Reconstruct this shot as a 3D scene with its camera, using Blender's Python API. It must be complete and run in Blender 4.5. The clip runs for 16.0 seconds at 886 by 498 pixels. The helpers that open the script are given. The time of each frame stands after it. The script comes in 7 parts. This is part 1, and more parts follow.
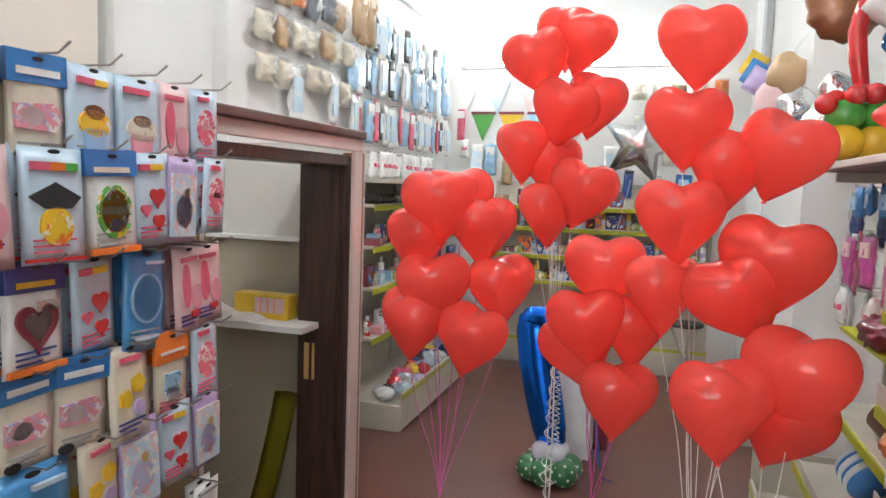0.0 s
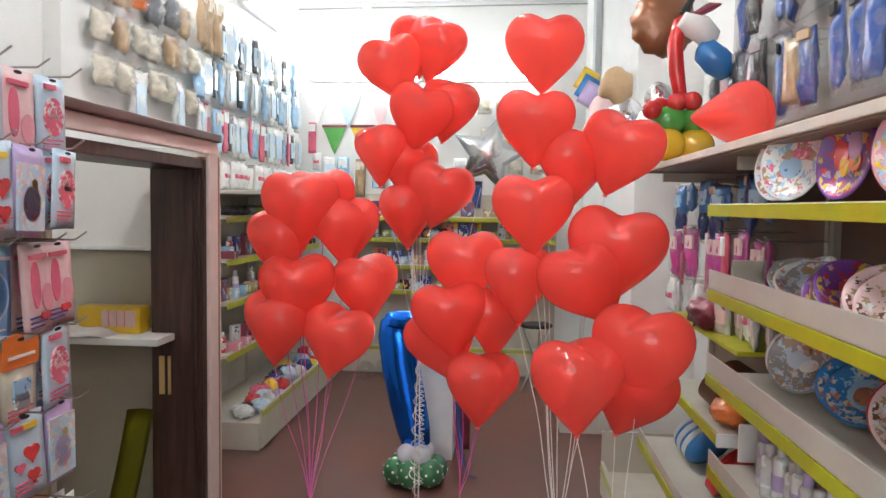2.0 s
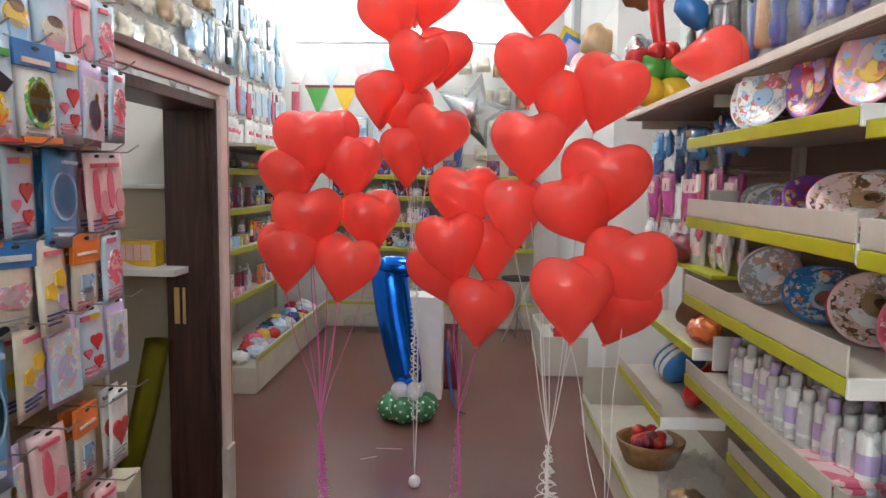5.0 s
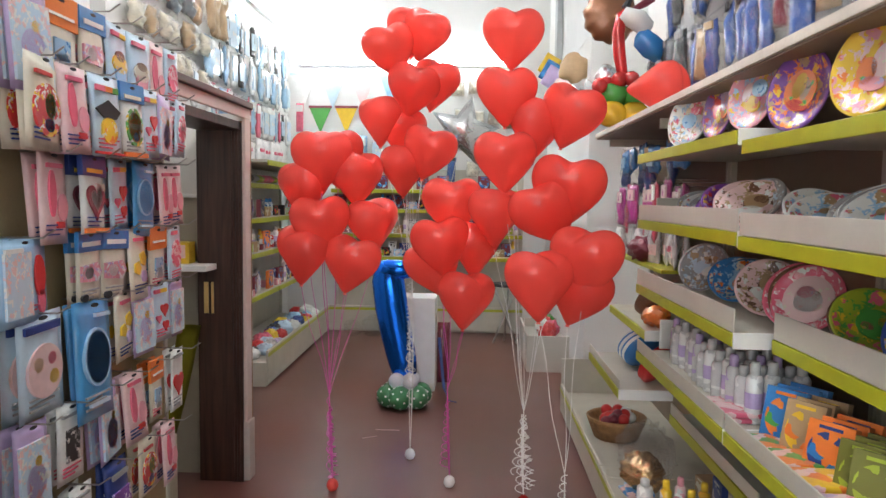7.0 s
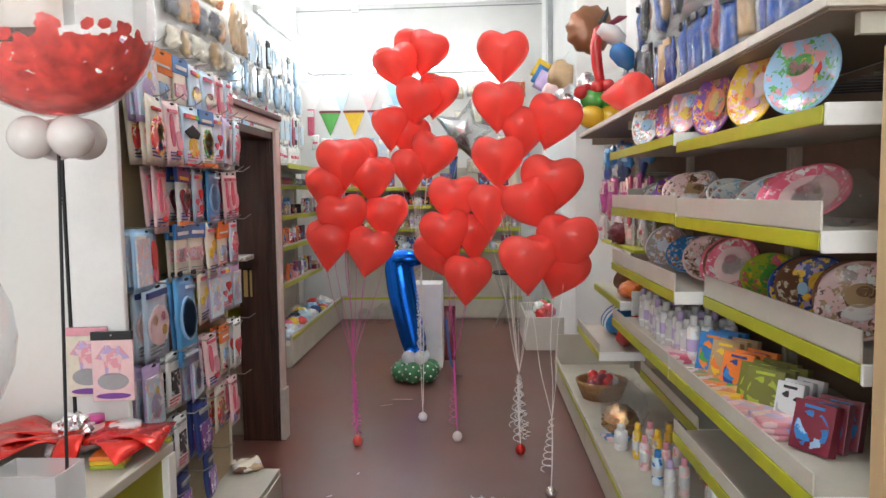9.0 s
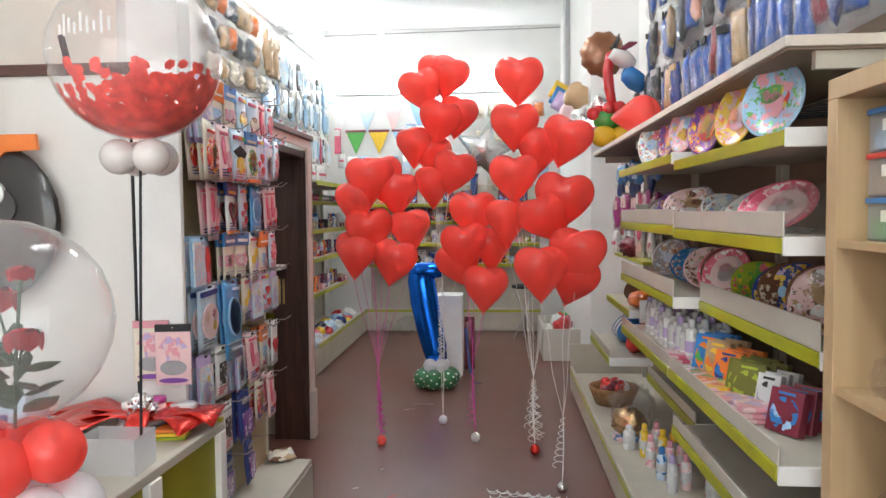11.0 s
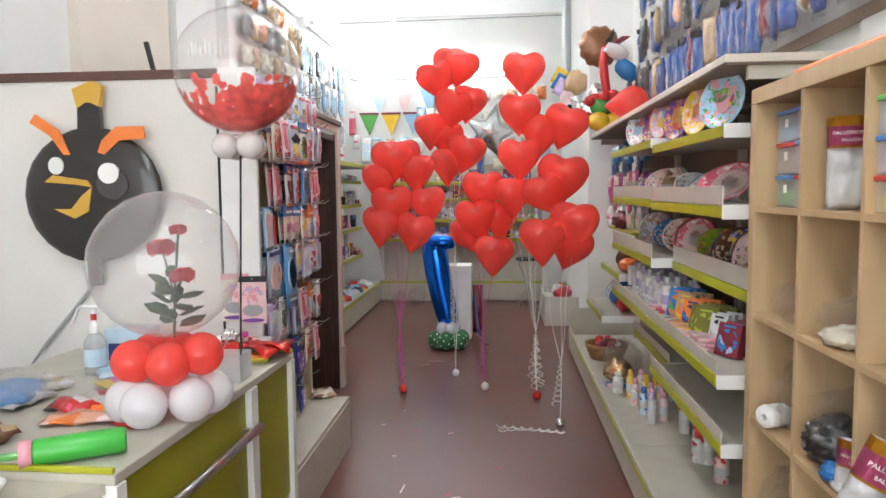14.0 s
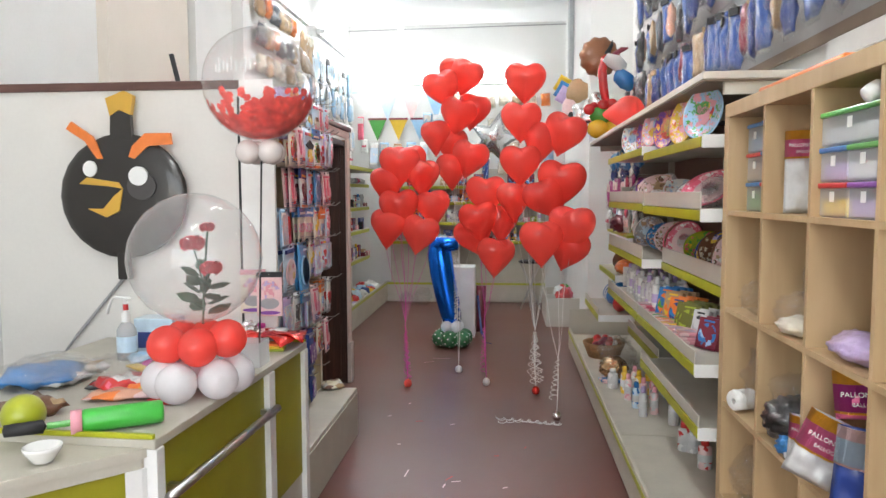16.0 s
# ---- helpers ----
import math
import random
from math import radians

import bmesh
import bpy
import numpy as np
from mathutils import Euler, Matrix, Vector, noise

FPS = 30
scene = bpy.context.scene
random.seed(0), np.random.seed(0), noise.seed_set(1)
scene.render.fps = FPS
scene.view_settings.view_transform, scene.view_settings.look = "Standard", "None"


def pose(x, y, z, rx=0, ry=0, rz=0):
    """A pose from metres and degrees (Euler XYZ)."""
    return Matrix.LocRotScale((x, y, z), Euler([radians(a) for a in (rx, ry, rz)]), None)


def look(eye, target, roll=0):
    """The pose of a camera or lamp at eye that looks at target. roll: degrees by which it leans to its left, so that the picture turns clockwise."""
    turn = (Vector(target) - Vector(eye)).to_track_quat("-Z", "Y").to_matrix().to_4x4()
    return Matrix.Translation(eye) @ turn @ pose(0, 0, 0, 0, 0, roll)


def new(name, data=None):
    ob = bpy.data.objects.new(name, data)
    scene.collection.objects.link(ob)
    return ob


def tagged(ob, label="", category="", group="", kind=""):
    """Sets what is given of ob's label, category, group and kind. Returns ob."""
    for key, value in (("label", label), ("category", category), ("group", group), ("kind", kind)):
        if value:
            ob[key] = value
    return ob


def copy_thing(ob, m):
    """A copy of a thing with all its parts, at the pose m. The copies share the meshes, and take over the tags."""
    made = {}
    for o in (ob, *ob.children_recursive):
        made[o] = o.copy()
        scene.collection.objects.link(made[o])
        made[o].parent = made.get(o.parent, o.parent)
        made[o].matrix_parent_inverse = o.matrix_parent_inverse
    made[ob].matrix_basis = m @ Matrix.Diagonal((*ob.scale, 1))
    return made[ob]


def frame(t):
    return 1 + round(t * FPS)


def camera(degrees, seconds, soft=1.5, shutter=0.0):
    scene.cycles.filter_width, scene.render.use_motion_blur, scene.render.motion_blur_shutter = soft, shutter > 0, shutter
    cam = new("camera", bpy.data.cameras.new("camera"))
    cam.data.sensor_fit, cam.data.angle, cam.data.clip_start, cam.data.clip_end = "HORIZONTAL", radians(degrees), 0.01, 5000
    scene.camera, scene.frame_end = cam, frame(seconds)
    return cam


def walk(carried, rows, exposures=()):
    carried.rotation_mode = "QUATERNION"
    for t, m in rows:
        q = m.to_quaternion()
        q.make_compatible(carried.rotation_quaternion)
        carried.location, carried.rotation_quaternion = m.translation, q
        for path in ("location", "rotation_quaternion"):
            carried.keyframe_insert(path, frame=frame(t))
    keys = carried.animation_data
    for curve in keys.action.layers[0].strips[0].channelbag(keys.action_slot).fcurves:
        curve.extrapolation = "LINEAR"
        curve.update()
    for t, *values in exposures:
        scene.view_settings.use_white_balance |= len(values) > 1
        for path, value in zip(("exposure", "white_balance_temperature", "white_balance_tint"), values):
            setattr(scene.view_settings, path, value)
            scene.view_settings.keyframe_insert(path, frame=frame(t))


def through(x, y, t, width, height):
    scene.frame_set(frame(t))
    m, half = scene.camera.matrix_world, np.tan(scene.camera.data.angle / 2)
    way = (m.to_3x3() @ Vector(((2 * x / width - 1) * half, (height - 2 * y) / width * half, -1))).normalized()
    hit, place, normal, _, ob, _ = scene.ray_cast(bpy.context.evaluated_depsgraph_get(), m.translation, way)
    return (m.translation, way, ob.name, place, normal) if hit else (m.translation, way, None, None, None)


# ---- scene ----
cam = camera(63.9, 16.0)
PATH = [
    (0, (0.636, 0.394, 1.843), (0.057, 2.3, 1.661), 1.9),
    (0.5, (0.636, 0.361, 1.827), (0.277, 2.322, 1.675), 1.9),
    (1, (0.625, 0.362, 1.818), (0.359, 2.339, 1.676), 1.3),
    (1.5, (0.605, 0.357, 1.801), (0.406, 2.342, 1.669), 1.4),
    (2, (0.599, 0.336, 1.763), (0.427, 2.325, 1.645), 0.8),
    (2.5, (0.56, 0.244, 1.735), (0.493, 2.239, 1.613), 1.7),
    (3, (0.518, 0.161, 1.705), (0.485, 2.155, 1.561), 1.3),
    (3.5, (0.514, 0.135, 1.668), (0.512, 2.13, 1.532), 0.1),
    (4, (0.501, 0.113, 1.64), (0.486, 2.108, 1.488), -0.8),
    (4.5, (0.475, 0.117, 1.604), (0.408, 2.107, 1.423), 0.7),
    (4.7, (0.482, 0.116, 1.607), (0.39, 2.105, 1.413), 0.7),
    (6.8, (0.53, -0.41, 1.582), (0.492, 1.584, 1.43), 0.8),
    (7, (0.546, -0.466, 1.569), (0.466, 1.527, 1.424), 0.7),
    (7.5, (0.55, -0.654, 1.573), (0.432, 1.339, 1.463), 1.1),
    (8, (0.573, -0.859, 1.559), (0.47, 1.135, 1.446), -0.3),
    (8.5, (0.577, -0.999, 1.569), (0.486, 0.996, 1.456), -0.1),
    (9, (0.571, -1.104, 1.561), (0.479, 0.888, 1.407), -0.7),
    (9.2, (0.589, -1.14, 1.551), (0.445, 0.848, 1.375), -1.3),
    (11.3, (0.6, -1.443, 1.537), (0.439, 0.548, 1.437), -0.3),
    (11.5, (0.594, -1.467, 1.53), (0.414, 0.522, 1.424), -0.1),
    (12, (0.613, -1.536, 1.528), (0.394, 0.447, 1.376), -1.1),
    (12.5, (0.659, -1.684, 1.536), (0.462, 0.299, 1.363), -0.9),
    (13, (0.624, -1.806, 1.532), (0.431, 0.177, 1.358), -0.5),
    (13.5, (0.584, -1.956, 1.531), (0.407, 0.029, 1.359), -0.7),
    (14, (0.567, -2.066, 1.528), (0.406, -0.079, 1.365), -0.6),
    (14.5, (0.589, -2.136, 1.527), (0.391, -0.153, 1.362), -0.0),
    (15, (0.601, -2.235, 1.524), (0.421, -0.251, 1.348), 0.2),
    (15.5, (0.606, -2.291, 1.523), (0.433, -0.306, 1.349), -0.2),
    (16, (0.605, -2.315, 1.526), (0.426, -0.329, 1.374), -0.2),
]
EXPO = [(0.0, 0.66), (4.5, 0.59), (9.0, 0.60), (16.0, 0.57)]
walk(cam, [(t, look(eye, target, roll)) for t, eye, target, roll in PATH], EXPO)
DAY, TUBE = 74.0, 46.0

# ---------------------------------------------------------------- world and lights
W = bpy.data.worlds.new("sky")
scene.world = W
W.use_nodes = True
wn = W.node_tree.nodes
sky = wn.new("ShaderNodeTexSky")
sky.sky_type, sky.sun_disc, sky.sun_elevation, sky.sun_rotation = "NISHITA", False, radians(40), radians(200)
W.node_tree.links.new(sky.outputs[0], wn["Background"].inputs[0])
wn["Background"].inputs[1].default_value = 0.1


def area(name, m, sx, sy, watts, rgb):
    d = bpy.data.lights.new(name, "AREA")
    d.shape, d.size, d.size_y, d.energy, d.color = "RECTANGLE", sx, sy, watts, rgb
    ob = new(name, d)
    ob.matrix_world = m
    return ob


# daylight in the opening of the shop window, behind the walk
area("window_daylight", look((0.2, -4.85, 1.75), (0.2, 3.0, 1.5)), 4.0, 2.6, DAY, (0.93, 0.97, 1.0))

# ---------------------------------------------------------------- materials
MATS = {}


def M(name, rgb, rough=0.5, metal=0.0, var=0.12, scale=9.0, bump=0.0, coat=0.0, trans=0.0, emit=0.0, fine=90.0, sss=0.0):
    if name in MATS:
        return MATS[name]
    m = bpy.data.materials.new(name)
    m.use_nodes = True
    n, l = m.node_tree.nodes, m.node_tree.links
    b = n["Principled BSDF"]
    b.inputs["Roughness"].default_value, b.inputs["Metallic"].default_value = rough, metal
    b.inputs["Coat Weight"].default_value, b.inputs["Coat Roughness"].default_value = coat, 0.08
    b.inputs["Transmission Weight"].default_value = trans
    b.inputs["Base Color"].default_value = (*rgb, 1)
    if sss:
        b.inputs["Subsurface Weight"].default_value, b.inputs["Subsurface Radius"].default_value = sss, (0.03, 0.01, 0.01)
    if emit:
        b.inputs["Emission Color"].default_value, b.inputs["Emission Strength"].default_value = (*rgb, 1), emit
    if var or bump:
        co = n.new("ShaderNodeTexCoord")
        big, small = n.new("ShaderNodeTexNoise"), n.new("ShaderNodeTexNoise")
        big.inputs["Scale"].default_value, big.inputs["Detail"].default_value = scale, 5
        small.inputs["Scale"].default_value, small.inputs["Detail"].default_value = fine, 3
        l.new(co.outputs["Object"], big.inputs["Vector"])
        l.new(co.outputs["Object"], small.inputs["Vector"])
        add = n.new("ShaderNodeMath")
        add.operation = "MULTIPLY_ADD"
        add.inputs[1].default_value = 0.35
        l.new(small.outputs[0], add.inputs[0])
        l.new(big.outputs[0], add.inputs[2])
        mp = n.new("ShaderNodeMapRange")
        mp.inputs[1].default_value, mp.inputs[2].default_value = 0.35, 1.0
        mp.inputs[3].default_value, mp.inputs[4].default_value = 1 - var, 1 + var
        l.new(add.outputs[0], mp.inputs[0])
        mx = n.new("ShaderNodeVectorMath")
        mx.operation = "SCALE"
        mx.inputs[0].default_value = rgb
        l.new(mp.outputs[0], mx.inputs["Scale"])
        l.new(mx.outputs[0], b.inputs["Base Color"])
        if bump:
            bp = n.new("ShaderNodeBump")
            bp.inputs["Strength"].default_value, bp.inputs["Distance"].default_value = bump, 0.01
            l.new(add.outputs[0], bp.inputs["Height"])
            l.new(bp.outputs[0], b.inputs["Normal"])
    MATS[name] = m
    return m


def crinkled(c):
    """Cloth or foil in a creased clear bag."""
    return M("bagged_" + c, COL[c], 0.35, var=0.22, scale=16, bump=0.9, coat=0.9, fine=70)


def film(name, rgb=(1, 1, 1), body=0.08, rough=0.05, bump=0.0, gloss=0.9):
    """Thin clear plastic: see-through, a little milky, with a glossy skin."""
    if name in MATS:
        return MATS[name]
    m = bpy.data.materials.new(name)
    m.use_nodes = True
    n, l = m.node_tree.nodes, m.node_tree.links
    n.remove(n["Principled BSDF"])
    out = n["Material Output"]
    tr, gl = n.new("ShaderNodeBsdfTransparent"), n.new("ShaderNodeBsdfGlossy")
    df, tl, dt = n.new("ShaderNodeBsdfDiffuse"), n.new("ShaderNodeBsdfTranslucent"), n.new("ShaderNodeMixShader")
    tl.inputs[0].default_value = (*rgb, 1)
    l.new(df.outputs[0], dt.inputs[1])
    l.new(tl.outputs[0], dt.inputs[2])
    df.inputs[0].default_value = (*rgb, 1)
    gl.inputs["Roughness"].default_value = rough
    a, b = n.new("ShaderNodeMixShader"), n.new("ShaderNodeMixShader")
    a.inputs[0].default_value = body
    fr = n.new("ShaderNodeLayerWeight")
    fr.inputs[0].default_value = 0.5
    pw, sc = n.new("ShaderNodeMath"), n.new("ShaderNodeMath")
    pw.operation, sc.operation = "POWER", "MULTIPLY_ADD"
    pw.inputs[1].default_value = 4.0
    sc.inputs[1].default_value, sc.inputs[2].default_value = 0.35 * gloss, 0.035 * gloss
    l.new(fr.outputs["Facing"], pw.inputs[0])
    l.new(pw.outputs[0], sc.inputs[0])
    l.new(tr.outputs[0], a.inputs[1])
    l.new(dt.outputs[0], a.inputs[2])
    l.new(sc.outputs[0], b.inputs[0])
    l.new(a.outputs[0], b.inputs[1])
    l.new(gl.outputs[0], b.inputs[2])
    l.new(b.outputs[0], out.inputs[0])
    if bump:
        no, bp = n.new("ShaderNodeTexNoise"), n.new("ShaderNodeBump")
        no.inputs["Scale"].default_value, no.inputs["Detail"].default_value = 34, 4
        bp.inputs["Strength"].default_value, bp.inputs["Distance"].default_value = bump, 0.03
        l.new(no.outputs[0], bp.inputs["Height"])
        for q in (gl, df):
            l.new(bp.outputs[0], q.inputs["Normal"])
        l.new(bp.outputs[0], fr.inputs["Normal"])
    MATS[name] = m
    return m


def latex(name, rgb, glow, through=0.38, rough=0.2):
    """Thin stretched latex: glossy, and some light comes through it."""
    m = M(name, rgb, rough, var=0.06, scale=5)
    n, l = m.node_tree.nodes, m.node_tree.links
    n["Principled BSDF"].inputs["Specular IOR Level"].default_value = 0.9
    tl, mx = n.new("ShaderNodeBsdfTranslucent"), n.new("ShaderNodeMixShader")
    tl.inputs[0].default_value = (*glow, 1)
    mx.inputs[0].default_value = through
    l.new(n["Principled BSDF"].outputs[0], mx.inputs[1])
    l.new(tl.outputs[0], mx.inputs[2])
    l.new(mx.outputs[0], n["Material Output"].inputs[0])
    return m


def printed(name, colors, scale=26.0, rough=0.3):
    """A many-coloured printed picture under clear film."""
    if name in MATS:
        return MATS[name]
    m = bpy.data.materials.new(name)
    m.use_nodes = True
    n, l = m.node_tree.nodes, m.node_tree.links
    b = n["Principled BSDF"]
    co, no, vo, r = n.new("ShaderNodeTexCoord"), n.new("ShaderNodeTexNoise"), n.new("ShaderNodeTexVoronoi"), n.new("ShaderNodeValToRGB")
    no.inputs["Scale"].default_value, no.inputs["Detail"].default_value = scale * 0.7, 3
    add = n.new("ShaderNodeVectorMath")
    add.operation = "MULTIPLY_ADD"
    add.inputs[1].default_value = (0.06, 0.06, 0.06)
    l.new(co.outputs["Object"], no.inputs["Vector"])
    l.new(no.outputs["Color"], add.inputs[0])
    l.new(co.outputs["Object"], add.inputs[2])
    vo.inputs["Scale"].default_value = scale
    l.new(add.outputs[0], vo.inputs["Vector"])
    sp = n.new("ShaderNodeSeparateColor")
    l.new(vo.outputs["Color"], sp.inputs[0])
    l.new(sp.outputs[0], r.inputs[0])
    r.color_ramp.interpolation = "CONSTANT"
    while len(r.color_ramp.elements) < len(colors):
        r.color_ramp.elements.new(0.5)
    for i, c in enumerate(colors):
        r.color_ramp.elements[i].position, r.color_ramp.elements[i].color = i / len(colors), (*COL[c], 1)
    l.new(r.outputs[0], b.inputs["Base Color"])
    b.inputs["Roughness"].default_value, b.inputs["Coat Weight"].default_value, b.inputs["Coat Roughness"].default_value = rough, 0.8, 0.12
    bn, bp = n.new("ShaderNodeTexNoise"), n.new("ShaderNodeBump")
    bn.inputs["Scale"].default_value = 28
    bp.inputs["Strength"].default_value, bp.inputs["Distance"].default_value = 0.35, 0.01
    l.new(co.outputs["Object"], bn.inputs["Vector"])
    l.new(bn.outputs[0], bp.inputs["Height"])
    l.new(bp.outputs[0], b.inputs["Coat Normal"])
    MATS[name] = m
    return m


def floor_material():
    m = bpy.data.materials.new("red_brown_linoleum")
    m.use_nodes = True
    n, l = m.node_tree.nodes, m.node_tree.links
    b = n["Principled BSDF"]
    co = n.new("ShaderNodeTexCoord")
    big, mid, fine = [n.new("ShaderNodeTexNoise") for _ in range(3)]
    for q, s, d in ((big, 0.9, 4), (mid, 14, 6), (fine, 160, 2)):
        q.inputs["Scale"].default_value, q.inputs["Detail"].default_value = s, d
        l.new(co.outputs["Object"], q.inputs["Vector"])
    r = n.new("ShaderNodeValToRGB")
    r.color_ramp.elements[0].position, r.color_ramp.elements[1].position = 0.2, 0.5
    r.color_ramp.elements[0].color = (0.118, 0.040, 0.030, 1)
    r.color_ramp.elements[1].color = (0.165, 0.060, 0.046, 1)
    mx = n.new("ShaderNodeMath")
    mx.operation = "MULTIPLY_ADD"
    mx.inputs[1].default_value = 0.05
    l.new(mid.outputs[0], mx.inputs[0])
    h = n.new("ShaderNodeMath")
    h.operation = "MULTIPLY"
    h.inputs[1].default_value = 0.6
    l.new(big.outputs[0], h.inputs[0])
    l.new(h.outputs[0], mx.inputs[2])
    l.new(mx.outputs[0], r.inputs[0])
    # worn, dusty patches, with the floor's broad grey sheen painted into the same colour
    dust_sheen = n.new("ShaderNodeValToRGB")
    dust_sheen.color_ramp.elements[0].position, dust_sheen.color_ramp.elements[1].position = 0.38, 0.72
    wear_sheen = n.new("ShaderNodeTexNoise")
    wear_sheen.inputs["Scale"].default_value, wear_sheen.inputs["Detail"].default_value, wear_sheen.inputs["Roughness"].default_value = 1.1, 5, 0.55
    l.new(co.outputs["Object"], wear_sheen.inputs["Vector"])
    l.new(wear_sheen.outputs[0], dust_sheen.inputs[0])
    k = n.new("ShaderNodeMath")
    k.operation = "MULTIPLY"
    k.inputs[1].default_value = 0.4
    l.new(dust_sheen.outputs[0], k.inputs[0])
    mc = n.new("ShaderNodeMix")
    mc.data_type = "RGBA"
    l.new(k.outputs[0], mc.inputs[0])
    l.new(r.outputs[0], mc.inputs[6])
    mc.inputs[7].default_value = (0.15, 0.105, 0.10, 1)
    l.new(mc.outputs[2], b.inputs["Base Color"])
    ro = n.new("ShaderNodeMapRange")
    ro.inputs[3].default_value, ro.inputs[4].default_value = 0.24, 0.40
    l.new(big.outputs[0], ro.inputs[0])
    l.new(ro.outputs[0], b.inputs["Roughness"])
    bp = n.new("ShaderNodeBump")
    bp.inputs["Strength"].default_value, bp.inputs["Distance"].default_value = 0.12, 0.002
    l.new(fine.outputs[0], bp.inputs["Height"])
    l.new(bp.outputs[0], b.inputs["Normal"])
    return m


def wood_material(name, dark, light, rough, stretch, scale=3.0):
    m = bpy.data.materials.new(name)
    m.use_nodes = True
    n, l = m.node_tree.nodes, m.node_tree.links
    b = n["Principled BSDF"]
    co, mp, no = n.new("ShaderNodeTexCoord"), n.new("ShaderNodeMapping"), n.new("ShaderNodeTexNoise")
    mp.inputs["Scale"].default_value = stretch
    no.inputs["Scale"].default_value, no.inputs["Detail"].default_value, no.inputs["Distortion"].default_value = scale, 8, 0.6
    l.new(co.outputs["Object"], mp.inputs[0])
    l.new(mp.outputs[0], no.inputs["Vector"])
    r = n.new("ShaderNodeValToRGB")
    r.color_ramp.elements[0].position, r.color_ramp.elements[1].position = 0.3, 0.72
    r.color_ramp.elements[0].color, r.color_ramp.elements[1].color = (*dark, 1), (*light, 1)
    l.new(no.outputs[0], r.inputs[0])
    l.new(r.outputs[0], b.inputs["Base Color"])
    b.inputs["Roughness"].default_value = rough
    bp = n.new("ShaderNodeBump")
    bp.inputs["Strength"].default_value, bp.inputs["Distance"].default_value = 0.15, 0.002
    l.new(no.outputs[0], bp.inputs["Height"])
    l.new(bp.outputs[0], b.inputs["Normal"])
    MATS[name] = m
    return m


FLOOR = floor_material()
WALL = M("white_wall_paint", (0.78, 0.78, 0.76), 0.8, var=0.05, scale=2.0, bump=0.08, fine=60)
BEIGE = M("beige_wall_paint", (0.74, 0.67, 0.59), 0.8, var=0.05, scale=2.0, bump=0.08, fine=60)
CREAM = M("cream_partition_paint", (0.75, 0.73, 0.69), 0.75, var=0.06, scale=1.5, bump=0.06, fine=50)
CEIL = M("ceiling_paint", (0.80, 0.81, 0.81), 0.85, var=0.04, scale=1.2, bump=0.05)
SHELF = M("cream_shelf_metal", (0.51, 0.48, 0.405), 0.45, var=0.10, scale=6.0, bump=0.03)
# brown made darker to hold the shade inside the shelving; wall trim shares it
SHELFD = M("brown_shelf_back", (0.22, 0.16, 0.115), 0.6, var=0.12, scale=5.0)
LIME = M("lime_price_strip", (0.40, 0.41, 0.015), 0.4, var=0.10, scale=12)
LIMEP = M("olive_lime_panel", (0.29, 0.27, 0.010), 0.5, var=0.10, scale=7, bump=0.02)
CAP = M("white_plastic_cap", (0.82, 0.82, 0.80), 0.4, var=0.06)
RISER = M("grey_white_riser", (0.54, 0.51, 0.45), 0.4, var=0.08, scale=5)
BROWN = wood_material("dark_walnut_wood", (0.022, 0.008, 0.005), (0.075, 0.030, 0.020), 0.4, (14, 14, 0.8))
CAPW = wood_material("brown_rail_wood", (0.07, 0.028, 0.022), (0.15, 0.07, 0.055), 0.45, (1, 1, 8))
PINKW = M("pinkish_cream_paint", (0.66, 0.52, 0.47), 0.5, var=0.08, scale=8)
ORANGEW = wood_material("orange_pine_wood", (0.20, 0.08, 0.025), (0.36, 0.17, 0.06), 0.5, (12, 12, 1))
BIRCH = wood_material("birch_veneer", (0.46, 0.31, 0.165), (0.56, 0.40, 0.225), 0.5, (6, 6, 0.5), 2.0)
PEG = M("olive_beige_pegboard", (0.42, 0.34, 0.20), 0.6, var=0.12, scale=5, bump=0.04)
STEEL = M("brushed_steel", (0.55, 0.54, 0.52), 0.3, metal=1.0, var=0.1, scale=30)
WIRE = M("hook_wire", (0.45, 0.43, 0.40), 0.35, metal=1.0, var=0)
BRASS = M("brass", (0.75, 0.52, 0.22), 0.3, metal=1.0, var=0.12)
RED = latex("red_latex", (1.0, 0.115, 0.095), (1.0, 0.34, 0.29), 0.58, 0.10)
PEARL = latex("pearl_latex", (0.84, 0.80, 0.77), (0.85, 0.8, 0.78), 0.2)
WHITEL = latex("white_latex", (0.93, 0.93, 0.95), (0.97, 0.97, 1.0), 0.45)
BLUEF = M("blue_foil", (0.012, 0.17, 0.82), 0.17, metal=0.9, var=0.10, scale=9, bump=0.16, fine=22)
BLACKF = M("black_foil", (0.022, 0.018, 0.016), 0.3, metal=0.2, var=0.15, scale=8, bump=0.25, coat=0.5, fine=24)
SILVER = M("silver_foil", (0.72, 0.72, 0.72), 0.18, metal=1.0, var=0.1, bump=0.8, fine=40)
GOLDF = M("gold_foil", (0.78, 0.52, 0.28), 0.25, metal=0.9, var=0.2, bump=0.9, fine=35)
REDF = M("red_foil", (0.62, 0.03, 0.02), 0.22, metal=0.6, var=0.15, bump=0.6, fine=30)
BROWNF = M("brown_foil", (0.24, 0.095, 0.04), 0.35, metal=0.35, var=0.1, bump=0.25, coat=0.4, fine=26)
GREENL = M("green_latex", (0.03, 0.17, 0.06), 0.3, var=0.06, coat=0.4)
CLEAR = film("clear_balloon_skin", (0.95, 0.95, 0.96), 0.15, 0.04, gloss=1.7)
CLEARB = film("clear_bubble_skin", (1, 1, 1), 0.045, 0.03, bump=0.06, gloss=1.9)
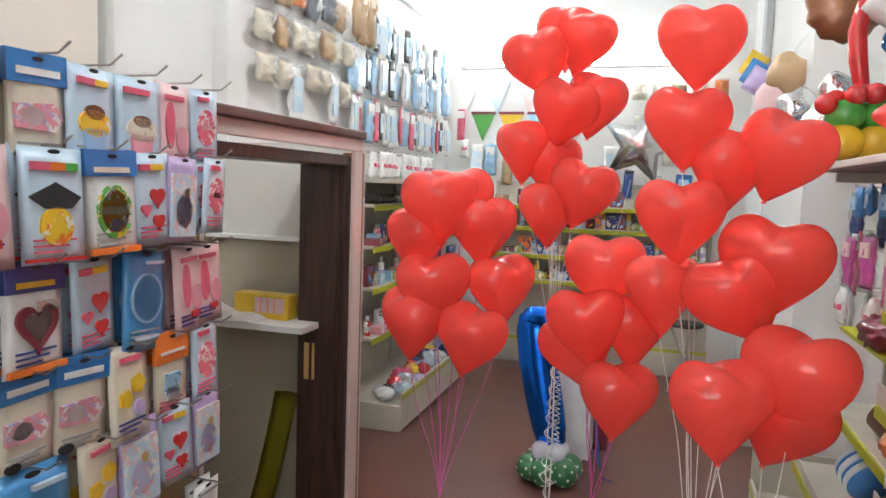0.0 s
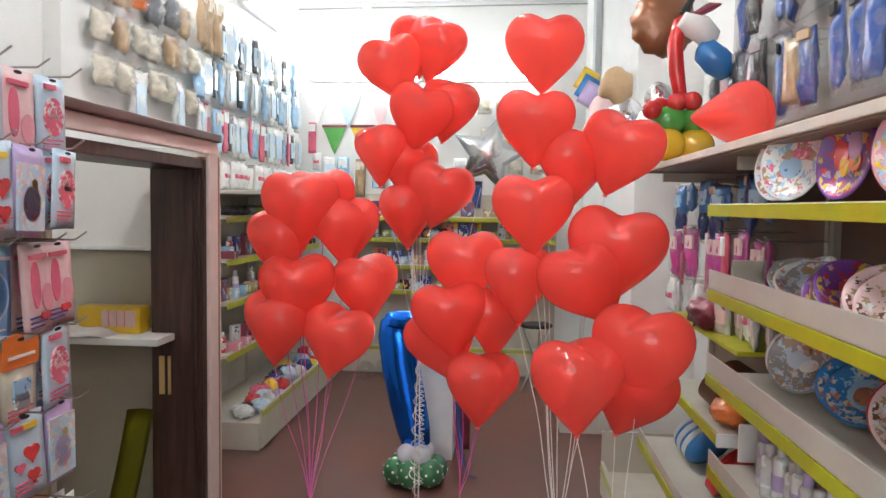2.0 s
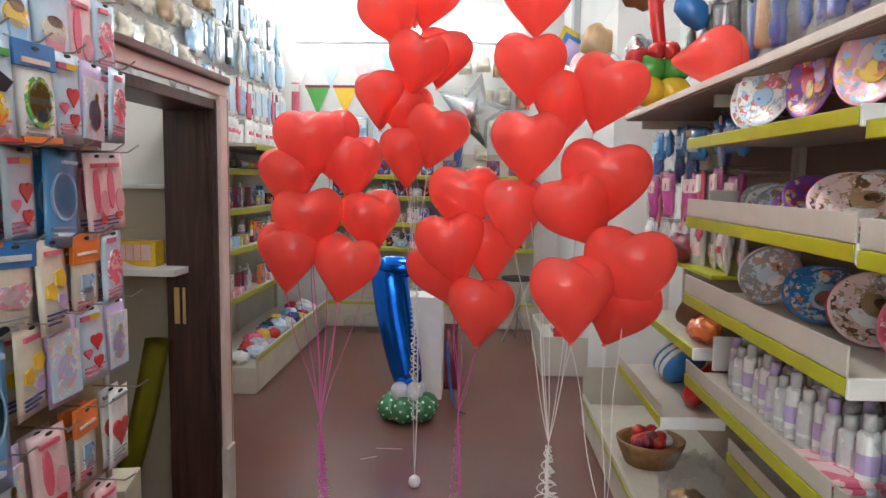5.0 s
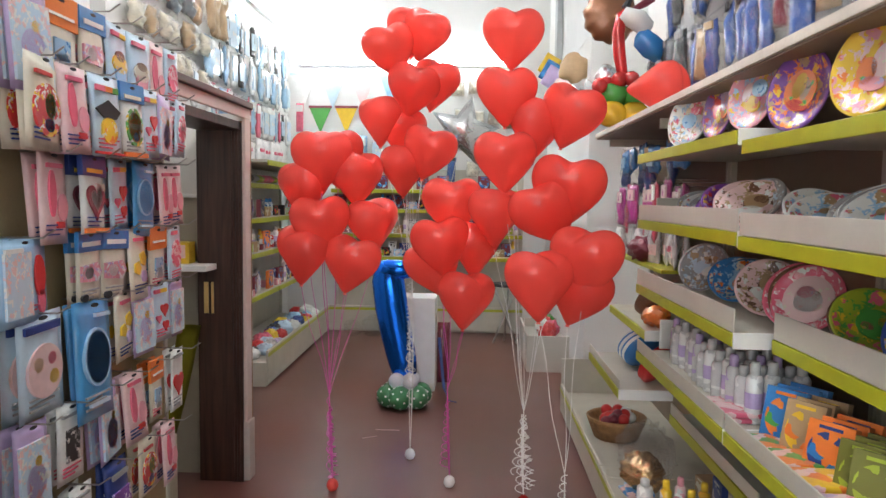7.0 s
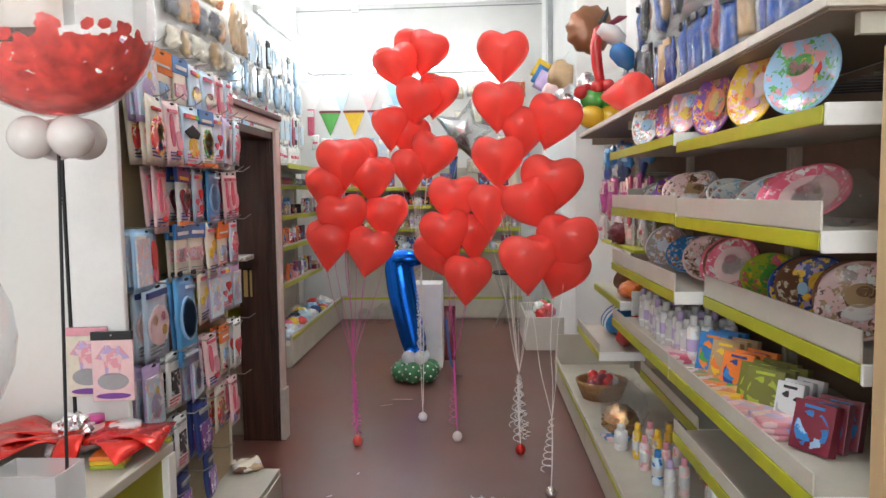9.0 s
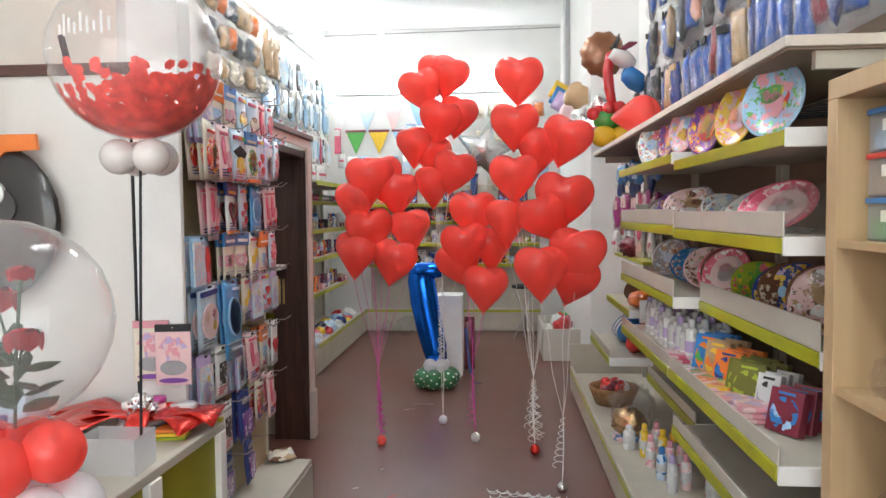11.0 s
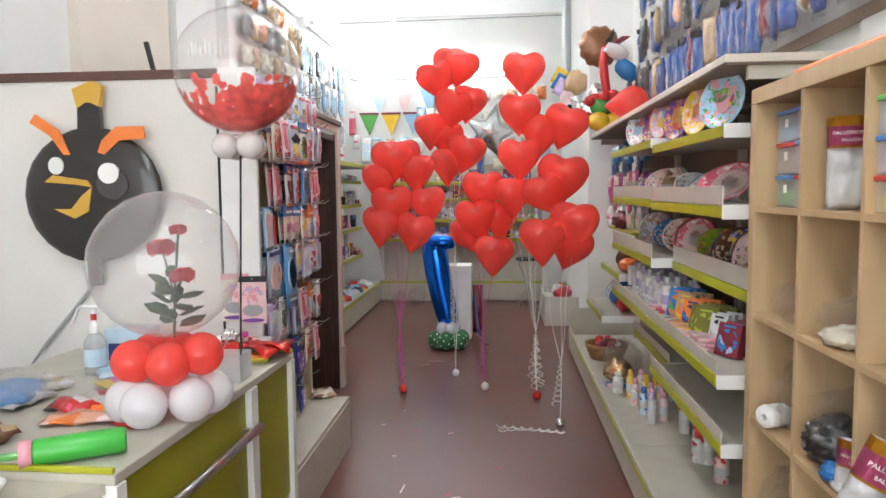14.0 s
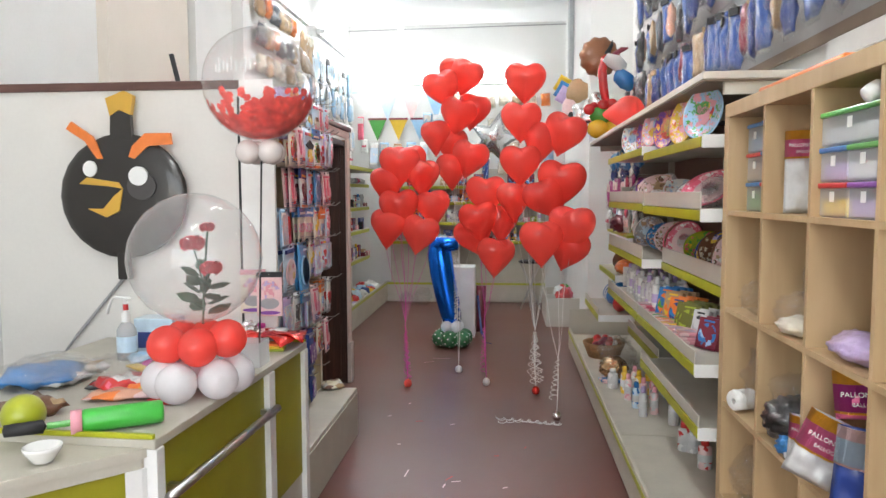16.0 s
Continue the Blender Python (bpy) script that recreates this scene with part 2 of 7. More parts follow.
BAGF = film("clear_bag_film", (0.97, 0.97, 0.97), 0.02, 0.09, bump=1.0, gloss=1.3)
BOXF = film("clear_box_plastic", (0.80, 0.82, 0.84), 0.42, 0.2, gloss=0.6)
COL = {
    "white": (0.80, 0.80, 0.78), "cream": (0.74, 0.68, 0.55), "pink": (0.75, 0.32, 0.38), "palepink": (0.80, 0.56, 0.56),
    "rose": (0.72, 0.12, 0.20), "red": (0.62, 0.03, 0.03), "orange": (0.80, 0.20, 0.03), "yellow": (0.80, 0.52, 0.03),
    "green": (0.08, 0.36, 0.06), "lime": (0.34, 0.42, 0.03), "sky": (0.33, 0.55, 0.76), "paleblue": (0.55, 0.70, 0.82),
    "blue": (0.03, 0.20, 0.52), "navy": (0.02, 0.05, 0.24), "purple": (0.20, 0.06, 0.34), "lilac": (0.52, 0.40, 0.66),
    "brown": (0.17, 0.07, 0.035), "black": (0.018, 0.018, 0.02), "grey": (0.35, 0.35, 0.36), "silver": (0.6, 0.6, 0.6),
    "magenta": (0.55, 0.05, 0.30), "turquoise": (0.04, 0.42, 0.45), "wine": (0.20, 0.02, 0.04), "slate": (0.09, 0.10, 0.12), "royal": (0.020, 0.075, 0.32), "tan": (0.45, 0.30, 0.16), "olive": (0.15, 0.15, 0.02), "peach": (0.72, 0.36, 0.24), "azure": (0.07, 0.33, 0.66), "hotpink": (0.95, 0.20, 0.42), "amber": (0.95, 0.48, 0.04),
}


def K(c, coat=0.35, rough=0.42):
    return M("printed_" + c, COL[c], rough, var=0.10, scale=22, coat=coat)


# ---------------------------------------------------------------- mesh helpers
def part(name, bm, material, parent=None, label="", smooth=False):
    me = bpy.data.meshes.new(name)
    bm.to_mesh(me)
    bm.free()
    me.materials.append(material)
    if smooth:
        for p in me.polygons:
            p.use_smooth = True
    ob = new(name, me)
    if parent is not None:
        ob.parent = parent
    if label:
        ob["label"] = label
    return ob


def same(ob, parent, m, name=None):
    """Another part on the same mesh."""
    o = new(name or ob.name.split(".")[0], ob.data)
    o.parent, o.matrix_basis = parent, m
    return o


def thing(name, m, label, category, group="", kind=""):
    e = new(name)
    e.empty_display_size = 0.05
    e.matrix_basis = m
    return tagged(e, label, category, group, kind)


def box(x0, x1, y0, y1, z0, z1, bev=0.0, bm=None):
    b = bm or bmesh.new()
    r = bmesh.ops.create_cube(b, size=1.0)
    for v in r["verts"]:
        v.co = Vector(((x0 + x1) / 2 + v.co.x * (x1 - x0), (y0 + y1) / 2 + v.co.y * (y1 - y0), (z0 + z1) / 2 + v.co.z * (z1 - z0)))
    if bev:
        es = {e for v in r["verts"] for e in v.link_edges}
        bmesh.ops.bevel(b, geom=list(es), offset=bev, segments=2, affect="EDGES", profile=0.5)
    return b


def lathe(profile, seg=24, bm=None, m=None):
    """Turned about z from (radius, height) rows."""
    b = bm or bmesh.new()
    rings = []
    for r, z in profile:
        if r < 1e-6:
            rings.append([b.verts.new((0, 0, z))])
        else:
            rings.append([b.verts.new((r * math.cos(2 * math.pi * i / seg), r * math.sin(2 * math.pi * i / seg), z)) for i in range(seg)])
    for a, c in zip(rings, rings[1:]):
        for i in range(seg):
            j = (i + 1) % seg
            q = [a[i % len(a)], a[j % len(a)], c[j % len(c)], c[i % len(c)]]
            q = list(dict.fromkeys(q))
            if len(q) > 2:
                b.faces.new(q)
    if m is not None:
        bmesh.ops.transform(b, matrix=m, verts=[v for g in rings for v in g])
    return b


def tube(points, r, seg=6, bm=None, flat=1.0):
    b = bm or bmesh.new()
    pts = [Vector(p) for p in points]
    rings = []
    for i, p in enumerate(pts):
        d = (pts[min(i + 1, len(pts) - 1)] - pts[max(i - 1, 0)]).normalized()
        up = Vector((0, 0, 1)) if abs(d.z) < 0.9 else Vector((0, 1, 0))
        s = d.cross(up).normalized()
        u = s.cross(d)
        rr = r[i] if isinstance(r, (list, tuple)) else r
        rings.append([b.verts.new(p + s * rr * math.cos(2 * math.pi * k / seg) + u * rr * flat * math.sin(2 * math.pi * k / seg)) for k in range(seg)])
    for a, c in zip(rings, rings[1:]):
        for k in range(seg):
            b.faces.new((a[k], a[(k + 1) % seg], c[(k + 1) % seg], c[k]))
    b.faces.new(rings[0][::-1])
    b.faces.new(rings[-1])
    return b


def pillow(w, h, d, nx=8, nz=10, crumple=0.0, seed=0):
    """A flat bag filled in the middle, hung by its top edge: x across, z down from 0, y thickness."""
    b = bmesh.new()
    for side in (-1, 1):
        g = []
        for j in range(nz + 1):
            row = []
            for i in range(nx + 1):
                u, v = i / nx, j / nz
                t = (math.sin(math.pi * u) * math.sin(math.pi * v)) ** 0.45 if 0 < u < 1 and 0 < v < 1 else 0
                q = crumple * d * noise.noise(Vector((u * 4 + seed, v * 5, side + seed * 1.7)))
                row.append(b.verts.new(((u - 0.5) * w, side * (d / 2 * t + 0.001) + q * (t > 0), -v * h)))
            g.append(row)
        for j in range(nz):
            for i in range(nx):
                f = (g[j][i], g[j][i + 1], g[j + 1][i + 1], g[j + 1][i])
                b.faces.new(f if side < 0 else f[::-1])
    bmesh.ops.remove_doubles(b, verts=b.verts, dist=0.0025)
    return b


def slab(points, y0, y1, bm=None):
    """A flat shape, drawn in x and z, with thickness from y0 to y1."""
    b = bm or bmesh.new()
    f = [b.verts.new((x, y0, z)) for x, z in points]
    k = [b.verts.new((x, y1, z)) for x, z in points]
    b.faces.new(f)
    b.faces.new(k[::-1])
    for i in range(len(f)):
        j = (i + 1) % len(f)
        b.faces.new((f[i], k[i], k[j], f[j]))
    bmesh.ops.recalc_face_normals(b, faces=b.faces)
    return b


def oval(cx, cz, rx, rz, n=20, a0=0.0, a1=360.0):
    return [(cx + rx * math.cos(radians(a0 + (a1 - a0) * i / n)), cz + rz * math.sin(radians(a0 + (a1 - a0) * i / n))) for i in range(n if a1 - a0 >= 360 else n + 1)]


def heart_outline(s, n=36, full=0.0):
    o = []
    for i in range(n):
        t = 2 * math.pi * i / n
        x, z = 0.5 * math.sin(t) ** 3, (13 * math.cos(t) - 5 * math.cos(2 * t) - 2 * math.cos(3 * t) - math.cos(4 * t)) / 32
        ex, ez = 0.5 * math.sin(t) * (1 + 0.16 * math.cos(t)), 0.45 * math.cos(t) - 0.08
        o.append((s * (x + (ex - x) * full), s * (z + (ez - z) * full)))
    return o


def rect(x0, x1, z0, z1):
    return [(x0, z0), (x1, z0), (x1, z1), (x0, z1)]

# ---------------------------------------------------------------- the shell
def structure(name, bm, mat, label, category="wall", smooth=False):
    return tagged(part(name, bm, mat, None, "", smooth), label, category, "", "structure")


XL, XR, YB, YF, ZC = -1.72, 1.86, 8.2, -5.0, 4.0
structure("floor", box(-4.2, 2.4, YF - 0.2, YB + 0.2, -0.1, 0.0), FLOOR, "worn red-brown linoleum shop floor", "floor")
structure("ceiling", box(-4.2, 2.4, YF - 0.2, YB + 0.2, ZC, ZC + 0.12), CEIL, "plain white painted high ceiling", "ceiling")
structure("wall_back", box(-2.0, 2.4, YB, YB + 0.18, 0, ZC), WALL, "white painted back wall with a fine crack under the ceiling")
structure("wall_left", box(XL - 0.15, XL, 3.9, YB, 0, ZC), WALL, "white painted side wall hung with packs")
structure("wall_left_front", box(XL - 0.35, XL - 0.2, YF, 3.9, 0, ZC), WALL, "white painted side wall above the partition")
structure("chimney_breast", box(XL - 0.2, XL - 0.13, 1.95, 3.08, 0, ZC), BEIGE, "beige painted chimney breast above the partition", "wall")
structure("pilaster", box(XL - 0.2, XL - 0.10, 3.15, 3.9, 0, ZC), WALL, "white painted pilaster", "pilaster")
structure("wall_right", box(XR, XR + 0.18, YF, 5.1, 0, ZC), WALL, "white painted side wall behind the shelving")
structure("wall_right_far", box(1.44, XR + 0.18, 5.1, YB, 0, ZC), WALL, "white painted projecting side wall")
b = box(-4.2, -2.1, YF - 0.18, YF, 0, ZC)
box(-2.1, 2.4, YF - 0.18, YF, 3.1, ZC, 0, b)
box(-2.1, 2.4, YF - 0.18, YF, 0, 0.4, 0, b)
structure("wall_front", b, WALL, "white shop front wall with a wide window opening")
b = tube([(XL, YB - 0.012, 3.93), (-0.2, YB - 0.012, 3.945), (1.44, YB - 0.012, 3.96)], 0.008)
structure("cable_run", b, M("grey_cable", (0.35, 0.35, 0.35), 0.6), "thin grey cable under the ceiling", "cable")
b = box(-1.0, -0.9, YB - 0.05, YB, 3.90, 3.99, 0.008)
tagged(part("junction_box", b, CAP), "small white cable junction box on the wall", "junction box")
structure("duct", box(1.38, 1.435, 6.9, 7.1, 2.6, ZC), M("grey_duct_paint", (0.42, 0.44, 0.45), 0.5), "grey vertical duct on the side wall", "duct")


def tube_lamp(m, length, glow=1.0):
    e = thing("tube_lamp", m, "long white fluorescent tube batten, lit", "lamp", "tube lamps")
    part("housing", box(-length / 2, length / 2, -0.0, 0.05, -0.035, 0.035, 0.006), CAP, e)
    b = bmesh.new()
    bmesh.ops.create_cone(b, cap_ends=True, segments=12, radius1=0.018, radius2=0.018, depth=length - 0.08, matrix=pose(0, -0.035, 0, 0, 90, 0))
    t = part("tube", b, M("lit_tube_%d" % round(glow * 10), (0.94, 0.98, 1.0), 0.5, var=0, emit=TUBE * glow), e, "glowing tube", True)
    for s in (-1, 1):
        part("end_cap", box(s * (length / 2 - 0.02) - 0.02, s * (length / 2 - 0.02) + 0.02, -0.06, 0.0, -0.025, 0.025, 0.004), CAP, e)
    return e


tube_lamp(pose(-0.95, YB - 0.05, 3.17), 1.25, 0.75)
tube_lamp(pose(0.35, YB - 0.05, 3.17), 1.25, 0.75)
tube_lamp(pose(XL + 0.05, 7.1, 3.52, 0, 0, 90), 1.5, 0.8)
tube_lamp(pose(XL + 0.05, 5.2, 3.52, 0, 0, 90), 1.5, 0.8)
for y in (-3.6, -1.8, 1.6, 4.2):
    for x in (0.10, 0.30):
        tube_lamp(pose(x, y, ZC - 0.05, 90, 0, 90), 1.5, 0.95)

# ---------------------------------------------------------------- the partition room with its door
PX = -0.665      # aisle face of the door wall
PT, PTF = 2.03, 2.065        # top of the door wall and of the front partition
structure("partition_front", box(-3.2, -0.62, 1.0, 1.10, 0, PTF - 0.035), CREAM, "cream painted low partition wall behind the counter", "partition")
b = box(-3.2, -0.60, 0.985, 1.115, PTF - 0.035, PTF + 0.005, 0.004)
structure("partition_rail", b, CAPW, "brown wooden cap rail on the partition", "rail")
structure("partition_side", box(PX - 0.12, PX, 1.10, 2.19, 0, PT - 0.035), CREAM, "cream partition wall behind the pegboard", "partition")
structure("partition_side_rail", box(PX - 0.13, PX + 0.012, 1.115, 2.19, PT - 0.035, PT + 0.005, 0.004), CAPW, "brown wooden cap rail", "rail")
structure("partition_far", box(-3.2, PX - 0.02, 3.40, 3.46, 0, PT - 0.02), CREAM, "cream painted end wall of the small back room", "partition")

door = thing("door_1", pose(PX, 2.19, 0), "open doorway with dark walnut jambs and cream moulding", "door", "", "structure")
W2 = 1.19        # outer width of the frame
part("jamb", box(-0.26, -0.02, W2 - 0.10, W2, 0, PT - 0.08, 0.004), BROWN, door, "dark walnut jamb")
for k in range(4):
    part("moulding", box(-0.075 + k * 0.017, -0.066 + k * 0.017, W2 - 0.108, W2 - 0.10, 0, PT - 0.08, 0.002), BROWN, door)
part("jamb", box(-0.26, -0.02, 0, 0.06, 0, PT - 0.08, 0.004), BROWN, door, "dark walnut jamb")
part("lintel", box(-0.26, -0.02, 0.06, W2 - 0.10, PT - 0.12, PT - 0.075, 0.004), BROWN, door, "dark walnut lintel")
part("architrave", box(-0.02, 0.0, W2 - 0.08, W2 + 0.005, 0.0, PT - 0.055, 0.004), PINKW, door, "pinkish cream moulding")
part("architrave", box(-0.02, 0.0, -0.01, W2 + 0.005, PT - 0.055, PT, 0.004), PINKW, door, "pinkish cream moulding")
part("cornice", box(-0.05, 0.016, -0.01, W2 + 0.012, PT, PT + 0.035, 0.006), CAPW, door, "brown cornice strip")
part("edge_trim", box(-0.10, -0.004, W2 + 0.005, W2 + 0.032, 0, PT - 0.06, 0.003), ORANGEW, door, "orange pine edge trim")
part("plinth_block", box(-0.05, 0.012, W2 - 0.085, W2 + 0.012, 0, 0.33, 0.004), M("grey_cream_plinth", (0.50, 0.44, 0.40), 0.5), door, "greyish plinth block")
part("strike_plate", box(-0.225, -0.20, W2 - 0.104, W2 - 0.10, 0.93, 1.10, 0.001), BRASS, door, "brass strike plate")
part("strike_plate", box(-0.185, -0.172, W2 - 0.105, W2 - 0.10, 0.93, 1.10, 0.001), BRASS, door, "brass strike plate")
# inside the small room
structure("dado", box(-3.2, PX - 0.03, 3.388, 3.397, 0, 1.55), M("olive_tan_paint", (0.40, 0.36, 0.28), 0.6, var=0.08, scale=2.5, bump=0.04), "olive-tan painted lower wall of the back room", "wall")
e = thing("wall_shelf", pose(-1.15, 3.386, 1.17), "white wall shelf on the end wall of the back room", "shelf", "back room shelves")
part("board", box(-0.40, 0.33, -0.26, 0, 0.0, 0.03, 0.003), CAP, e)
e = thing("wall_shelf", pose(-1.15, 3.396, 1.552), "white wall shelf on the end wall of the back room", "shelf", "back room shelves")
part("board", box(-0.40, 0.33, -0.05, 0, 0.0, 0.02, 0.003), CAP, e)
e = thing("envelope_box", pose(-1.10, 3.30, 1.2), "yellow printed envelope box on the shelf", "box")
part("body", box(-0.13, 0.15, -0.07, 0.02, 0, 0.115, 0.004), K("yellow"), e)
part("grid_print", box(-0.02, 0.13, -0.0725, -0.07, 0.03, 0.10), K("palepink"), e)
for q in range(3):
    part("grid_line", box(0.012 + q * 0.035, 0.015 + q * 0.035, -0.0745, -0.0725, 0.03, 0.10), K("orange"), e)
e = thing("paper_sheet", pose(-1.16, 3.18, 1.205, 8, 6, 15), "folded white paper sheet lying on the shelf", "paper")
b = bmesh.new()
bmesh.ops.create_grid(b, x_segments=8, y_segments=4, size=0.5)
for v in b.verts:
    v.co = Vector((v.co.x * 0.30, v.co.y * 0.16, 0.012 + 0.05 * max(0, -v.co.x) + 0.01 * math.sin(v.co.x * 9)))
part("sheet", b, K("white", 0.0, 0.7), e, "", True)
e = thing("rolled_sheet", pose(-1.25, 3.22, 0.0), "bowed lime green sheet leaning in the back room", "sheet")
b = bmesh.new()
rows = []
for i in range(15):
    t = i / 14
    x, z = 0.30 * t ** 0.55, 0.012 + 0.86 * t
    rows.append([b.verts.new((x + dx, 0.03 * math.cos(dx * 22), z)) for dx in (-0.06, -0.03, 0.0, 0.03, 0.06)])
for a, c in zip(rows, rows[1:]):
    for i in range(4):
        b.faces.new((a[i], a[i + 1], c[i + 1], c[i]))
bmesh.ops.solidify(b, geom=b.faces[:], thickness=0.012)
part("sheet", b, LIMEP, e, "", True)
e = thing("carton", pose(-1.02, 2.8, 0.0, 0, 0, 12), "pale open carton on the floor of the back room", "box")
part("body", box(-0.16, 0.14, -0.12, 0.12, 0, 0.38, 0.004), M("pale_card", (0.60, 0.56, 0.42), 0.7), e)
e = thing("stick", pose(-0.70, 1.5, 0.0, 0, -13, 0), "dark wooden stick leaning behind the partition", "stick")
part("rod", tube([(0, 0, 0), (0, 0, 2.36)], 0.014, 8), K("black", 0, 0.6), e)

# ---------------------------------------------------------------- shelving on the aisle's far side from the door
def shelf_board(unit, xf, xb, y0, y1, z, riser=0.0, strip=0.042, cap=True):
    s = part("shelf", box(xf, xb, y0, y1, z - 0.03, z, 0.003), SHELF, unit)
    part("price_strip", box(xf - 0.012, xf, y0 + 0.004, y1 - 0.004, z - 0.045, z - 0.045 + strip, 0.002), LIME, s, "lime green price strip")
    if riser:
        part("riser", box(xf - 0.008, xf - 0.002, y0 + 0.004, y1 - 0.004, z, z + riser, 0.002), RISER, s, "grey-white front riser")
    if cap:
        part("end_cap", box(xf - 0.01, xf + 0.26, y0 - 0.012, y0, z - 0.05, z + 0.002, 0.003), CAP, s, "white end cap")
    return s


def shelf_unit(y0, y1, label):
    u = thing("shelf_unit", pose(0, 0, 0), label, "shelving", "aisle shelving")
    # shade behind the goods is part of this panel's colour
    part("back_panel", box(XR - 0.03, XR - 0.004, y0, y1, 0.1, 1.95), SHELFD, u, "brown back panel, darkened for shade")
    for y in (y0 + 0.02, y1 - 0.02):
        part("upright", box(XR - 0.06, XR - 0.03, y - 0.015, y + 0.015, 0, 1.97, 0.003), SHELF, u)
    return u


u1 = shelf_unit(0.44, 1.74, "cream metal gondola shelving filled with party plates")
shelf_board(u1, 1.37, XR - 0.03, 0.56, 1.74, 1.755)
shelf_board(u1, 1.37, XR - 0.03, 0.56, 1.74, 1.465, 0.07)
shelf_board(u1, 1.47, XR - 0.03, 0.56, 1.70, 1.155, 0.08)
shelf_board(u1, 1.35, XR - 0.03, 0.52, 1.74, 0.855, 0.055)
shelf_board(u1, 1.37, XR - 0.03, 0.52, 1.74, 0.60, 0.05)
u2 = shelf_unit(1.745, 3.09, "cream metal gondola shelving filled with plates and sprays")
shelf_board(u2, 1.36, XR - 0.03, 1.75, 3.06, 1.788)
shelf_board(u2, 1.37, XR - 0.03, 1.75, 3.06, 1.475, 0.07)
shelf_board(u2, 1.37, XR - 0.03, 1.75, 3.05, 1.16, 0.075)
shelf_board(u2, 1.35, XR - 0.03, 1.75, 2.92, 0.855, 0.055)
shelf_board(u2, 1.47, XR - 0.03, 1.75, 2.75, 0.60, 0.05)
u3 = shelf_unit(3.095, 4.6, "cream metal shelving bay with low shelves and hanging packs")
shelf_board(u3, 1.42, XR - 0.03, 3.06, 3.95, 0.92, 0.0)
shelf_board(u3, 1.30, XR - 0.03, 3.06, 3.95, 0.62, 0.05)
part("side_fence", box(1.45, 1.80, 2.925, 2.935, 0.86, 1.0, 0.004), CAP, u2, "white side fence")
part("side_fence", box(1.45, 1.80, 3.065, 3.075, 1.48, 1.58, 0.004), RISER, u2, "cream side fence")
part("lime_tray", box(1.52, XR - 0.03, 3.2, 4.3, 1.19, 1.21, 0.003), LIME, u3, "slanting lime tray")
panel = structure("wall_panel", box(XR - 0.035, XR - 0.004, -1.6, 4.4, 2.12, 3.5, 0.003), M("grey_white_wall_panel", (0.44, 0.43, 0.42), 0.6, var=0.08, scale=3, bump=0.03), "greyish white wall panel behind the hanging costumes", "wall panel")
part("bottom_trim", box(XR - 0.05, XR - 0.036, -1.6, 4.4, 2.10, 2.15, 0.002), SHELFD, panel, "brown bottom trim")
for q in range(5):
    part("groove", box(XR - 0.0375, XR - 0.0352, -1.6, 4.4, 2.32 + 0.25 * q, 2.327 + 0.25 * q), K("grey", 0, 0.7), panel)
top = thing("top_shelf", pose(0, 0, 0.015), "long cream top shelf over the shelving, underside darkened for shade", "shelf")
part("board", box(1.36, XR, 0.56, 4.35, 1.955, 1.985, 0.003), M("cream_board_edge", (0.66, 0.60, 0.52), 0.5), top)
for y in (0.60, 1.74, 3.05, 4.3):
    part("bracket", box(1.45, XR, y - 0.012, y + 0.012, 1.90, 1.955), SHELF, top)
# thin dark sheet paints the shade under the cream board
part("underside", box(1.37, XR, 0.57, 4.34, 1.948, 1.9545), SHELFD, top, "thin brown sheet, shade of the underside")
base = thing("base_shelf", pose(0, 0, 0), "deep cream bottom shelf with a boxed front on the floor", "shelf")
for y0, y1 in ((0.42, 1.74), (1.745, 3.1), (3.105, 4.7)):
    s = part("plinth", box(1.235, XR - 0.03, y0, y1, 0.0, 0.15, 0.004), SHELF, base)
    part("front_lip", box(1.215, 1.235, y0, y1, 0.02, 0.215, 0.004), SHELF, s)
    part("price_strip", box(1.212, 1.215, y0, y1, 0.165, 0.19), LIME, s, "lime green price strip")
part("end_panel", box(1.22, XR - 0.03, 4.70, 4.715, 0, 0.40, 0.003), SHELF, base)

# low white crate by the far wall
e = thing("low_crate", pose(1.30, 6.4, 0), "low white display crate with seasonal ribbons", "crate")
for q in (box(-0.24, 0.24, -0.50, -0.48, 0, 0.33, 0.003), box(-0.24, 0.24, 0.48, 0.5, 0, 0.33, 0.003), box(-0.24, -0.22, -0.48, 0.48, 0, 0.33, 0.003), box(0.22, 0.24, -0.48, 0.48, 0, 0.33, 0.003), box(-0.22, 0.22, -0.48, 0.48, 0.0, 0.24)):
    part("side", q, RISER, e)


